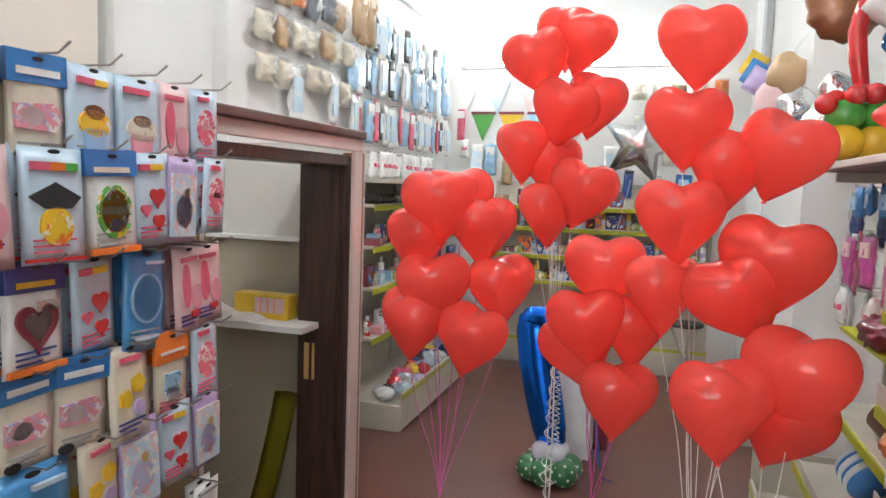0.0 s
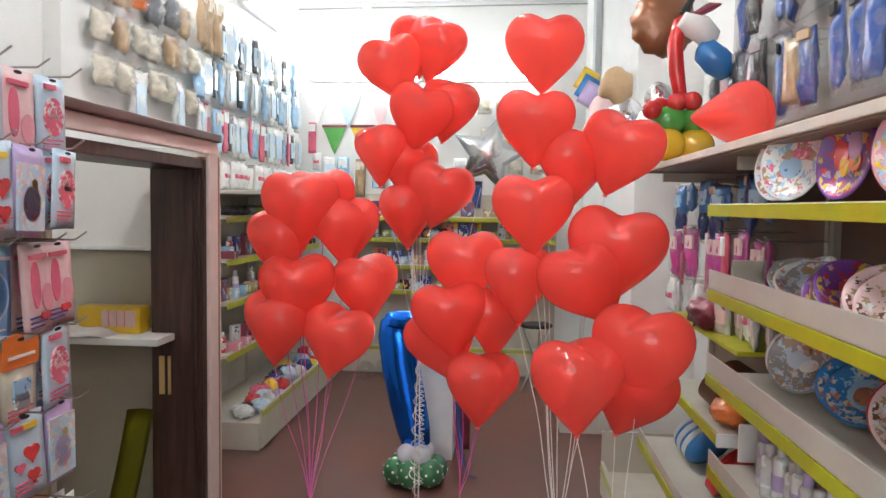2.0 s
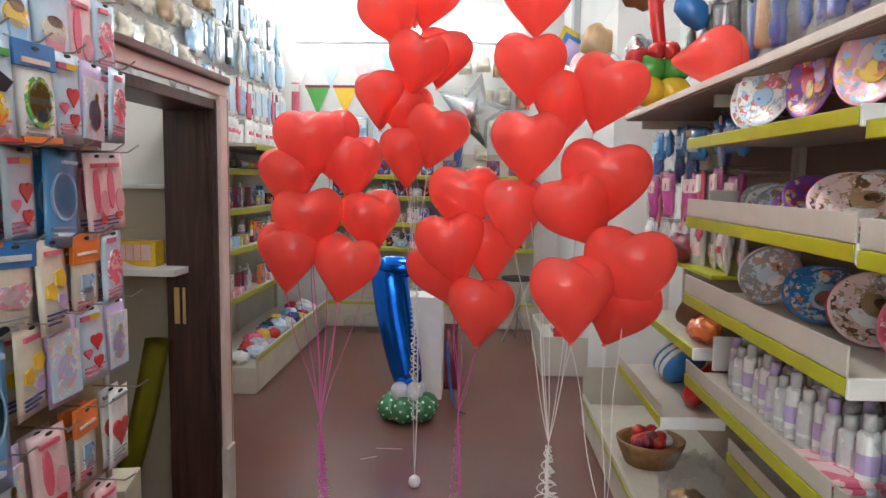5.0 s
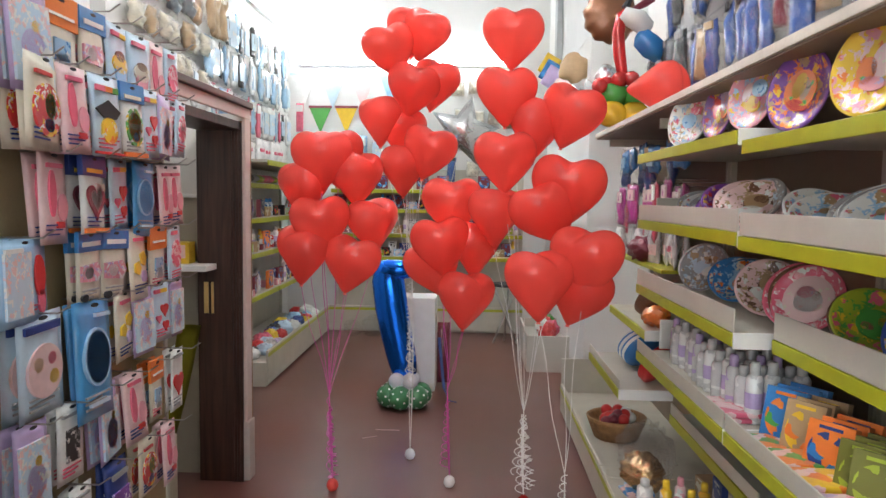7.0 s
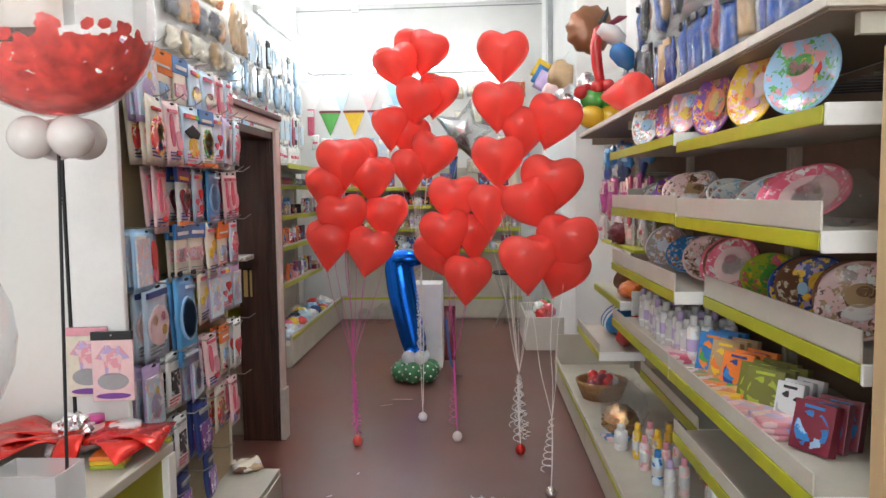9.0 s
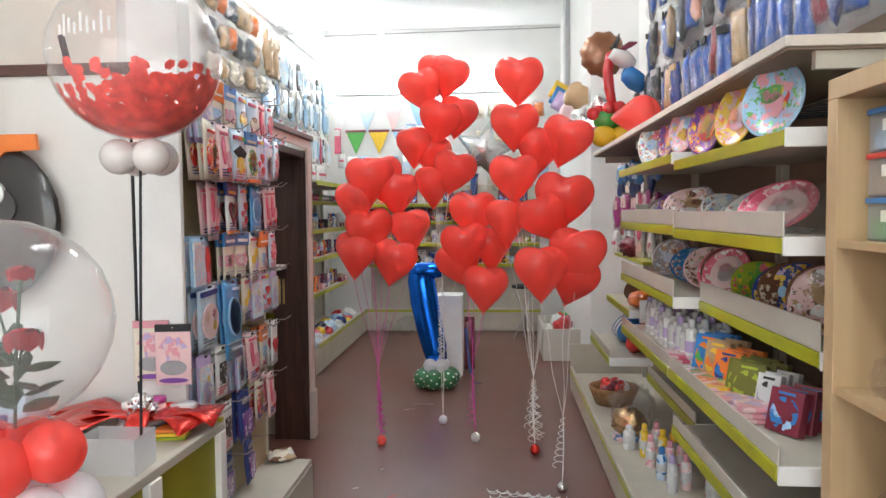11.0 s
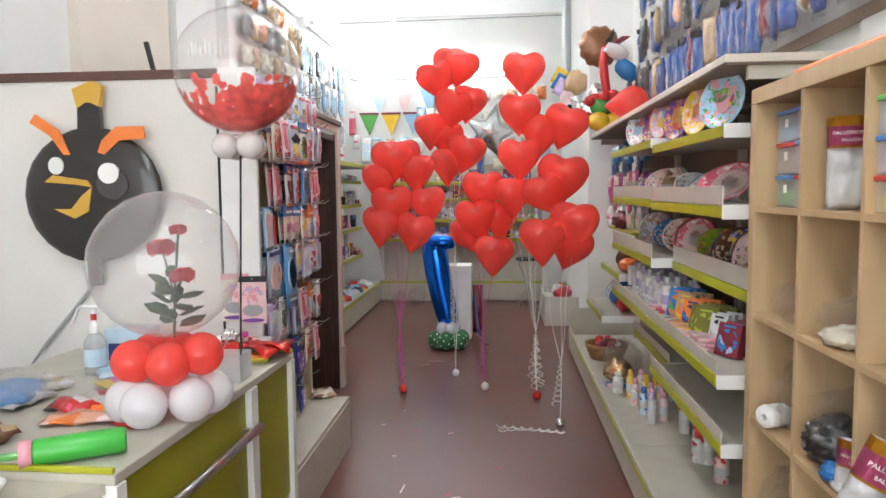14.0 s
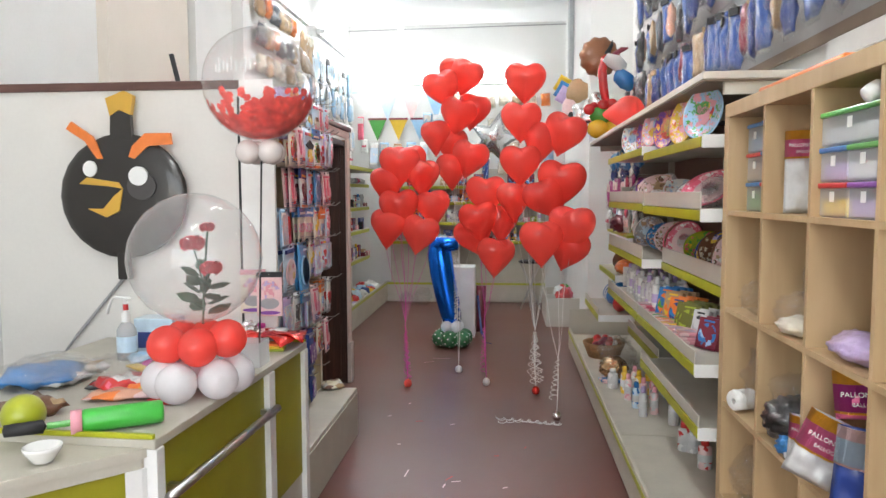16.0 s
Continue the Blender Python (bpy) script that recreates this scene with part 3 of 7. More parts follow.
# ---------------------------------------------------------------- far shelving
def far_unit(m, length, depth, label, levels):
    u = thing("wall_shelving", m, label, "shelving", "far shelving")
    part("back_panel", box(-length / 2, length / 2, depth - 0.03, depth - 0.005, 0.1, 1.9), SHELF, u)
    part("plinth", box(-length / 2, length / 2, 0.0, depth - 0.03, 0.0, 0.20, 0.004), SHELF, u)
    s = part("front_lip", box(-length / 2, length / 2, -0.02, 0.0, 0.02, 0.30, 0.004), SHELF, u)
    part("price_strip", box(-length / 2, length / 2, -0.024, -0.02, 0.25, 0.28), LIME, s, "lime green price strip")
    n = max(1, round(length / 1.25))
    for z, d in levels:
        for k in range(n):
            x0 = -length / 2 + k * length / n
            s = part("shelf", box(x0 + 0.004, x0 + length / n - 0.004, depth - d, depth - 0.03, z - 0.025, z, 0.003), SHELF, u)
            part("price_strip", box(x0 + 0.006, x0 + length / n - 0.006, depth - d - 0.01, depth - d, z - 0.05, z - 0.008, 0.002), LIME, s, "lime green price strip")
    for k in range(n + 1):
        x = -length / 2 + k * length / n
        part("upright", box(x - 0.015, x + 0.015, depth - 0.06, depth - 0.03, 0, 1.9), SHELF, u)
    return u


LEV = [(0.68, 0.36), (1.06, 0.36), (1.37, 0.36), (1.68, 0.36)]
far_unit(pose(-1.12, 6.45, 0, 0, 0, 90), 2.5, 0.60, "cream wall shelving with lime strips, full of small wares", LEV + [(1.86, 0.62)])
far_unit(pose(0.02, 7.72, 0), 2.25, 0.48, "cream back-wall shelving with lime strips, full of small wares", [(0.87, 0.34), (1.14, 0.34), (1.43, 0.34), (1.66, 0.42)])

# ---------------------------------------------------------------- pegboard stand
peg = thing("pegboard_stand", pose(0, 0, 0), "pegboard display stand with olive panel and cream boxed base", "display stand")
part("panel", box(-0.60, -0.575, 1.02, 2.06, 0.3, 2.07, 0.003), PEG, peg, "olive-beige peg panel")
part("end_post", box(-0.655, -0.49, 0.975, 1.0, 0.0, 2.07, 0.004), CAP, peg, "white end post")
part("end_post", box(-0.655, -0.57, 2.06, 2.085, 0.0, 2.07, 0.004), SHELF, peg)
part("base_top", box(-0.60, -0.345, 0.93, 2.07, 0.275, 0.30, 0.004), SHELF, peg)
part("base_front", box(-0.36, -0.34, 0.93, 2.07, 0.0, 0.275, 0.004), SHELF, peg)
part("base_end", box(-0.60, -0.36, 0.93, 0.95, 0.0, 0.275, 0.004), SHELF, peg)
part("base_end", box(-0.60, -0.36, 2.05, 2.07, 0.0, 0.275, 0.004), SHELF, peg)
part("dark_seam", box(-0.664, -0.657, 0.972, 0.99, 0.0, PT - 0.04), K("black", 0, 0.6), peg)

# packs: one of each kind is built, the rest are copies
PROTO = {}
MIX = {"yellow": "orange", "green": "yellow", "orange": "green", "rose": "palepink", "red": "yellow", "sky": "blue", "lilac": "pink", "paleblue": "palepink", "white": "palepink", "pink": "lilac", "cream": "tan", "blue": "sky", "brown": "tan", "tan": "brown", "grey": "silver", "purple": "lilac", "navy": "blue", "lime": "olive", "black": "grey"}


def pack(kind, w, h, d, bag, header, header_h, prints, label):
    e = thing("hanging_pack", pose(0, 0, -30), label, "party pack", "hanging packs")
    body = part("bag", pillow(w, h, d, 6, 8, 0.15, len(PROTO)), K(bag, 0.7, 0.3), e, "", True)
    f = -d * 0.50 - 0.002
    if header:
        part("header", box(-w / 2, w / 2, f, -f * 0.2, -header_h, 0.004, 0.001), K(header, 0.6), e)
    for name, col, pts in prints:
        mat = K(col, 0.6)
        if name in ("disc_print", "print", "cake_print", "face_print", "inner_print", "panel_print", "tag_print"):
            mat = printed("picture_" + col, [col, col, "white", col, MIX.get(col, "cream"), col], 75.0)
        part(name, slab(pts, f - 0.0022, f + 0.004), mat, e)
    for q in range(3):
        zz = -h * (0.80 + 0.05 * q)
        part("small_print", box(-w * 0.36, w * (0.30 - 0.12 * q), f - 0.0012, f + 0.002, zz, zz + 0.0035), K(("grey", "navy", "rose")[len(PROTO) % 3], 0.4), e)
    part("hang_slot", slab(oval(0, -0.008, 0.012, 0.004, 8), f - 0.001, f + 0.001), K("black", 0), e)
    PROTO[kind] = e
    return e


w, h = 0.125, 0.19
bar = lambda x0, x1, z, t=0.007: rect(x0, x1, z, z + t)
hs = lambda s, cx, cz: [(x + cx, z + cz) for x, z in heart_outline(s)]
pack("cake", w, h, 0.018, "paleblue", "", 0, [("logo_bar", "rose", bar(-0.04, 0.0, -0.035, 0.012)), ("logo_bar", "yellow", bar(0.0, 0.035, -0.035, 0.012)), ("cake_print", "yellow", oval(0, -0.105, 0.04, 0.025)), ("cup_print", "sky", [(-0.03, -0.115), (0.03, -0.115), (0.024, -0.16), (-0.024, -0.16)]), ("top_print", "brown", oval(0, -0.085, 0.025, 0.014))], "pale blue bag with a printed cup cake balloon")
pack("cake_pink", w, h, 0.018, "paleblue", "", 0, [("logo_bar", "rose", bar(-0.045, 0.02, -0.035, 0.012)), ("cake_print", "cream", oval(0, -0.105, 0.04, 0.025)), ("cup_print", "pink", [(-0.03, -0.115), (0.03, -0.115), (0.024, -0.16), (-0.024, -0.16)]), ("top_print", "brown", oval(0, -0.088, 0.024, 0.012))], "pale blue bag with a pink printed cup cake")
pack("cap", w, h + 0.01, 0.018, "paleblue", "", 0, [("logo_bar", "rose", bar(-0.045, -0.01, -0.04, 0.014)), ("logo_bar", "orange", bar(-0.01, 0.02, -0.04, 0.014)), ("logo_bar", "green", bar(0.02, 0.045, -0.04, 0.014)), ("cap_print", "black", [(-0.05, -0.085), (0.0, -0.06), (0.05, -0.085), (0.03, -0.105), (-0.02, -0.105)]), ("face_print", "yellow", oval(0, -0.135, 0.032, 0.033)), ("foot_bar", "red", bar(-0.06, 0.06, -0.195, 0.006))], "light blue bag with a yellow round print under a black cap")
pack("multi", w, h, 0.018, "white", "blue", 0.045, [("title_bar", "cream", bar(-0.045, 0.04, -0.038, 0.01)), ("disc_print", "green", oval(0, -0.11, 0.042, 0.05)), ("disc_print", "orange", oval(0.0, -0.11, 0.034, 0.04)), ("band_print", "cream", bar(-0.035, 0.035, -0.115, 0.014)), ("dot_print", "blue", oval(0.0, -0.135, 0.014, 0.012)), ("foot_bar", "orange", bar(-0.06, 0.06, -0.188, 0.012))], "white bag with a blue header and a many-coloured disc")
pack("heart_dark", w + 0.01, h, 0.018, "white", "navy", 0.05, [("title_bar", "yellow", bar(-0.045, 0.04, -0.042, 0.01)), ("heart_print", "wine", hs(0.095, 0, -0.108)), ("inner_print", "white", hs(0.062, 0, -0.107)), ("tag_print", "palepink", bar(0.0, 0.05, -0.085, 0.018)), ("foot_bar", "orange", bar(-0.066, 0.066, -0.188, 0.012))], "white bag with a navy header and a dark red heart")
pack("hearts_small", w - 0.01, h, 0.016, "paleblue", "", 0, [("logo_bar", "rose", bar(-0.04, -0.01, -0.035, 0.012)), ("logo_bar", "yellow", bar(-0.01, 0.03, -0.035, 0.012)), ("heart_print", "red", hs(0.045, 0.01, -0.09)), ("heart_print", "rose", hs(0.028, -0.025, -0.115)), ("heart_print", "red", hs(0.035, 0.012, -0.14))], "pale bag printed with small red hearts")
pack("blue", w, h + 0.02, 0.014, "azure", "", 0, [("ring_print", "sky", oval(0, -0.10, 0.045, 0.052)), ("ring_print", "azure", oval(0, -0.10, 0.040, 0.047)), ("title_bar", "paleblue", bar(0.0, 0.05, -0.03)), ("foot_bar", "paleblue", bar(-0.03, 0.035, -0.185))], "blue bag with a pale printed ring")
pack("pink", w - 0.01, h + 0.01, 0.014, "palepink", "", 0, [("title_bar", "rose", bar(-0.03, 0.03, -0.035, 0.01)), ("figure_print", "rose", oval(-0.015, -0.09, 0.014, 0.05)), ("figure_print", "pink", oval(0.025, -0.12, 0.02, 0.03)), ("foot_bar", "red", bar(0.0, 0.03, -0.165, 0.014))], "pale pink bag with a rose print")
pack("orange", w - 0.015, h, 0.014, "cream", "orange", 0.065, [("title_bar", "white", bar(-0.04, 0.04, -0.045, 0.006)), ("print", "sky", rect(-0.025, 0.025, -0.135, -0.09)), ("print", "grey", rect(-0.022, 0.022, -0.15, -0.12)), ("seal", "black", oval(0.0, -0.168, 0.008, 0.006, 10))], "cream bag with an orange header card")
pack("white_pink", w, h, 0.015, "cream", "blue", 0.05, [("title_bar", "white", bar(-0.045, 0.045, -0.036, 0.012)), ("tag_print", "pink", [(-0.05, -0.085), (0.03, -0.08), (0.05, -0.105), (0.03, -0.13), (-0.05, -0.125)]), ("inner_print", "white", oval(-0.015, -0.105, 0.022, 0.016)), ("seal", "black", oval(-0.035, -0.168, 0.016, 0.010, 14))], "cream bag with a blue header and a pink printed tag")
pack("star", w - 0.005, h + 0.01, 0.016, "cream", "", 0, [("title_bar", "rose", bar(-0.03, 0.03, -0.035, 0.01)), ("star_print", "yellow", oval(0.018, -0.085, 0.024, 0.022, 5)), ("star_print", "yellow", oval(-0.02, -0.11, 0.022, 0.02, 5)), ("star_print", "lilac", oval(0.02, -0.135, 0.018, 0.018, 6))], "pale bag printed with yellow stars")
pack("round_pink", w - 0.015, h, 0.016, "paleblue", "", 0, [("logo_bar", "rose", bar(-0.03, 0.01, -0.03, 0.012)), ("disc_print", "rose", oval(0, -0.095, 0.034, 0.046)), ("inner_bar", "palepink", bar(-0.02, 0.02, -0.10, 0.012))], "pale blue bag with a rose-red disc")
pack("lilac", w - 0.01, h + 0.015, 0.016, "lilac", "", 0, [("panel_print", "paleblue", rect(-0.05, 0.05, -0.19, -0.04)), ("print", "lilac", oval(0, -0.13, 0.034, 0.04)), ("dot_print", "yellow", oval(0.01, -0.085, 0.012, 0.012, 10))], "lilac and pale blue bag with a round print")
pack("red_round", w + 0.01, h, 0.018, "cream", "", 0, [("disc_print", "red", oval(0, -0.11, 0.05, 0.055)), ("inner_print", "green", oval(0.01, -0.10, 0.022, 0.026)), ("inner_print", "blue", oval(0.005, -0.14, 0.02, 0.014)), ("title_bar", "red", bar(-0.04, 0.02, -0.04, 0.008))], "clear bag with a round red printed balloon")
pack("black_card", w - 0.02, h, 0.012, "white", "", 0, [("print", "black", rect(-0.025, 0.025, -0.14, -0.06)), ("title_bar", "grey", bar(-0.04, 0.03, -0.03))], "white card with a black printed shape")
pack("heart_card", w - 0.025, h, 0.010, "white", "", 0, [("heart_print", "red", hs(0.075, 0, -0.105)), ("title_bar", "grey", bar(-0.035, 0.035, -0.025))], "white card with a plain red heart")
pack("dark", w, h + 0.03, 0.03, "navy", "", 0, [("title_bar", "grey", bar(-0.04, 0.04, -0.05, 0.015)), ("print", "purple", rect(-0.045, 0.045, -0.19, -0.09))], "dark blue pack of foil balloons")
pack("sky_wide", 0.20, 0.20, 0.018, "sky", "", 0, [("panel_print", "paleblue", rect(-0.085, 0.02, -0.18, -0.03)), ("figure_print", "red", oval(0.055, -0.09, 0.022, 0.05)), ("figure_print", "rose", oval(0.06, -0.15, 0.014, 0.03)), ("title_bar", "white", bar(-0.08, -0.01, -0.03, 0.01))], "wide sky blue bag with a red printed figure")
pack("flower", w, h, 0.016, "paleblue", "", 0, [("title_bar", "navy", bar(-0.05, 0.045, -0.032, 0.014)), ("flower_print", "palepink", oval(0, -0.105, 0.048, 0.05)), ("petal_print", "yellow", oval(-0.02, -0.09, 0.014, 0.014, 10)), ("petal_print", "yellow", oval(0.022, -0.12, 0.014, 0.014, 10)), ("petal_print", "rose", oval(0.018, -0.085, 0.012, 0.012, 10))], "pale blue bag with a pink flower print")
rng = random.Random(7)
hook_bm = lambda L: tube([(0, 0, 0), (0, -L, 0.0), (0, -L - 0.03, 0.02)], 0.0025, 5)
HOOK = part("hook", hook_bm(0.13), WIRE, peg)
HOOK.matrix_basis = pose(-0.575, 1.18, 2.061, 0, 0, 90)
ROWS = [
    (2.065, 2, [(1.18, "lilac", 1.25), (1.31, "orange", 1.2), (1.46, "white_pink", 1.1), (1.60, "cake", 1.1), (1.735, "cake_pink", 1.1), (1.855, "pink", 1.1), (1.97, "round_pink", 1.0)]),
    (1.895, 3, [(1.19, "red_round", 1.15), (1.30, "pink", 1.1), (1.465, "cap", 1.1), (1.615, "multi", 1.12), (1.745, "hearts_small", 1.1), (1.86, "lilac", 1.0), (1.975, "round_pink", 1.0)]),
    (1.675, 2, [(1.26, "pink", 1.15), (1.455, "heart_dark", 1.12), (1.60, "hearts_small", 1.1), (1.745, "blue", 1.12), (1.90, "pink", 1.1), (1.985, "pink", 1.05)]),
    (1.468, 2, [(1.14, "sky_wide", 1.0), (1.43, "white_pink", 1.05), (1.56, "white_pink", 1.1), (1.70, "star", 1.1), (1.835, "orange", 1.12), (1.975, "round_pink", 1.05)]),
    (1.283, 2, [(1.19, "flower", 1.35), (1.43, "blue", 1.55), (1.60, "star", 1.05), (1.735, "lilac", 1.05), (1.86, "hearts_small", 1.05), (1.985, "lilac", 1.0)]),
    (1.025, 2, [(1.14, "lilac", 1.1), (1.33, "black_card", 1.1), (1.50, "lilac", 1.1), (1.66, "pink", 1.1), (1.82, "orange", 1.05), (2.00, "heart_card", 1.15)]),
    (0.79, 2, [(1.16, "dark", 1.05), (1.36, "black_card", 1.05), (1.55, "dark", 1.0), (1.75, "red_round", 1.0), (1.92, "pink", 1.05)]),
    (0.55, 1, [(1.20, "dark", 0.95), (1.42, "dark", 0.95), (1.66, "dark", 0.95)]),
]
first = True
for z, deep, cols in ROWS:
    for y, k, size in cols:
        y += rng.uniform(-0.006, 0.006)
        if not first:
            same(HOOK, peg, pose(-0.575, y, z - 0.004, 0, 0, 90))
        first = False
        for dep in (0.045, 0.075, 0.105)[:deep]:
            copy_thing(PROTO[k], pose(-0.575 + dep, y + rng.uniform(-0.006, 0.006), z - 0.006 + rng.uniform(-0.004, 0.002), rng.uniform(-4, 1), rng.uniform(-3, 3), 90 + rng.uniform(-6, 6)) @ Matrix.Scale(size, 4))

# bigger packs hung on the upper side wall
def long_pack(kind, w, h, d, bag, prints, label):
    e = thing("hanging_pack", pose(0, 0, -30), label, "party pack", "wall packs")
    part("bag", pillow(w, h, d, 8, 12, 0.4, len(PROTO) * 3), crinkled(bag), e, "", True)
    if kind.startswith(("food", "dress", "pink", "white_b")):
        o = part("film", pillow(w * 1.12, h * 1.12, d * 1.25, 8, 10, 0.6, len(PROTO) * 5), BAGF, e, "clear film bag", True)
        o.location.z = 0.012
        o.visible_shadow = False
    for name, col, pts in prints:
        part(name, slab(pts, -d * 0.5 - 0.004, -d * 0.35), K(col, 0.6), e)
    part("hook", tube([(0, -d * 0.5, 0.012), (0, -d * 0.5 + 0.02, 0.0), (0, 0.21, 0.0)], 0.0022, 5), WIRE, e, "thin wire hook")
    PROTO[kind] = e


long_pack("tall_tan", 0.12, 0.42, 0.07, "tan", [("label_card", "cream", rect(-0.045, 0.045, -0.12, -0.03))], "tall clear bag of tan sticks")
long_pack("tall_white", 0.14, 0.36, 0.05, "white", [("label_card", "paleblue", rect(-0.055, 0.055, -0.30, -0.08))], "tall white and pale blue pack")
long_pack("tall_sky", 0.14, 0.34, 0.05, "sky", [("label_card", "white", rect(-0.05, 0.05, -0.12, -0.03))], "sky blue hanging pack")
long_pack("dark_flat", 0.10, 0.30, 0.03, "black", [("label_card", "paleblue", rect(-0.04, 0.04, -0.24, -0.08))], "dark-edged flat hanging pack of wares")
long_pack("food", 0.15, 0.20, 0.08, "tan", [], "clear bag of tan dried pieces")
long_pack("food_red", 0.13, 0.18, 0.08, "orange", [], "clear bag of orange-red pieces")
long_pack("food_green", 0.17, 0.20, 0.08, "slate", [], "clear bag of dark slate pieces")
long_pack("food_cream", 0.15, 0.17, 0.08, "cream", [], "clear bag of cream pieces")
long_pack("straws_red", 0.09, 0.34, 0.03, "rose", [("label_card", "white", rect(-0.04, 0.04, -0.10, -0.02))], "pack of red straws")
long_pack("cup_white", 0.10, 0.20, 0.06, "white", [("label_card", "rose", rect(-0.03, 0.03, -0.12, -0.09))], "white pack with a red band")
long_pack("dress_blue", 0.095, 0.29, 0.045, "royal", [("label_card", "black", rect(-0.035, 0.035, -0.04, -0.005))], "royal blue folded costume in a clear bag")
long_pack("dress_navy", 0.085, 0.28, 0.045, "navy", [("label_card", "tan", rect(-0.03, 0.03, -0.045, -0.01))], "navy folded costume in a clear bag")
long_pack("dress_red", 0.09, 0.24, 0.05, "wine", [], "wine-red folded costume in a clear bag")
long_pack("dress_tan", 0.09, 0.25, 0.05, "tan", [], "tan folded costume in a clear bag")
long_pack("dress_orange", 0.09, 0.22, 0.05, "peach", [], "orange folded costume in a clear bag")
long_pack("dress_grey", 0.10, 0.27, 0.045, "slate", [], "grey costume in a clear bag")
long_pack("dress_black", 0.09, 0.28, 0.045, "black", [("label_card", "grey", rect(-0.03, 0.03, -0.05, -0.01))], "black costume in a clear bag")
long_pack("pink_bag", 0.12, 0.25, 0.04, "magenta", [("label_card", "palepink", rect(-0.04, 0.04, -0.10, -0.03))], "magenta pack in a clear bag")
long_pack("white_bag", 0.12, 0.20, 0.03, "silver", [("label_card", "palepink", rect(-0.04, 0.04, -0.14, -0.08))], "greyish clear pack with a card")
long_pack("blue_bag", 0.16, 0.16, 0.05, "blue", [("label_card", "sky", rect(-0.05, 0.05, -0.12, -0.05))], "bright blue flat pack")
for z, y0, y1, kinds, step in (
    (3.36, 4.15, 5.2, ["food", "food_red", "food_green", "food"], 0.20),
    (3.10, 4.15, 5.3, ["food_green", "food", "food_red", "food_green"], 0.20),
    (2.84, 4.15, 5.3, ["food_cream", "food", "food_cream"], 0.20),
    (2.58, 4.15, 5.3, ["food_cream", "food_cream", "tall_white"], 0.19),
    (3.32, 5.40, 5.75, ["tall_tan"], 0.14),
    (3.20, 5.80, 7.9, ["dark_flat", "tall_white", "tall_sky", "dark_flat", "tall_white"], 0.15),
    (2.88, 5.40, 7.9, ["tall_sky", "tall_white", "dark_flat", "tall_sky", "tall_white", "dark_flat"], 0.15),
    (2.50, 5.40, 7.9, ["tall_white", "straws_red", "tall_sky", "straws_red", "dark_flat", "tall_white"], 0.14),
):
    y, i = y0, 0
    while y < y1:
        copy_thing(PROTO[kinds[i % len(kinds)]], pose(XL + 0.06 + rng.uniform(0, 0.05), y, z + rng.uniform(-0.02, 0.02), 0, rng.uniform(-2, 2), 90 + rng.uniform(-12, 12)))
        y, i = y + step * rng.uniform(0.9, 1.1), i + 1
# over the top shelf
for z, kinds, y0, y1 in (
    (2.44, ["dress_blue", "dress_blue", "dress_navy", "dress_tan", "dress_blue", "dress_navy", "dress_red", "dress_blue", "dress_blue"], -0.9, 3.3),
    (2.82, ["dress_blue", "dress_black", "dress_orange", "dress_blue", "dress_grey", "dress_navy", "dress_tan", "dress_blue"], -0.9, 3.9),
    (3.18, ["dress_black", "dress_navy", "dress_blue", "dress_grey", "dress_red", "dress_black"], -0.6, 3.9),
    (2.50, ["dress_grey", "dress_black", "white_bag"], 3.35, 4.2),
):
    y, i = y0, 0
    while y < y1:
        copy_thing(PROTO[kinds[i % len(kinds)]], pose(XR - 0.14 - rng.uniform(0, 0.05), y, z + rng.uniform(-0.04, 0.03), 0, rng.uniform(-5, 5), -90 + rng.uniform(-40, 40)))
        y, i = y + (rng.uniform(0.10, 0.13) if i % 4 else 0.19), i + 1
# hung packs beyond the shelving
for z, kinds, y0, y1, x in ((1.90, ["blue_bag", "blue_bag", "dress_navy"], 3.12, 4.7, 1.62), (1.66, ["pink_bag", "pink_bag", "pink_bag", "straws_red"], 3.1, 4.6, 1.60), (1.40, ["white_bag", "white_bag", "cup_white"], 3.1, 4.6, 1.60)):
    y, i = y0, 0
    while y < y1:
        copy_thing(PROTO[kinds[i % len(kinds)]], pose(x + rng.uniform(-0.04, 0.04), y, z + rng.uniform(-0.02, 0.02), 0, rng.uniform(-4, 4), -90 + rng.uniform(-25, 25)))
        y, i = y + rng.uniform(0.11, 0.15), i + 1

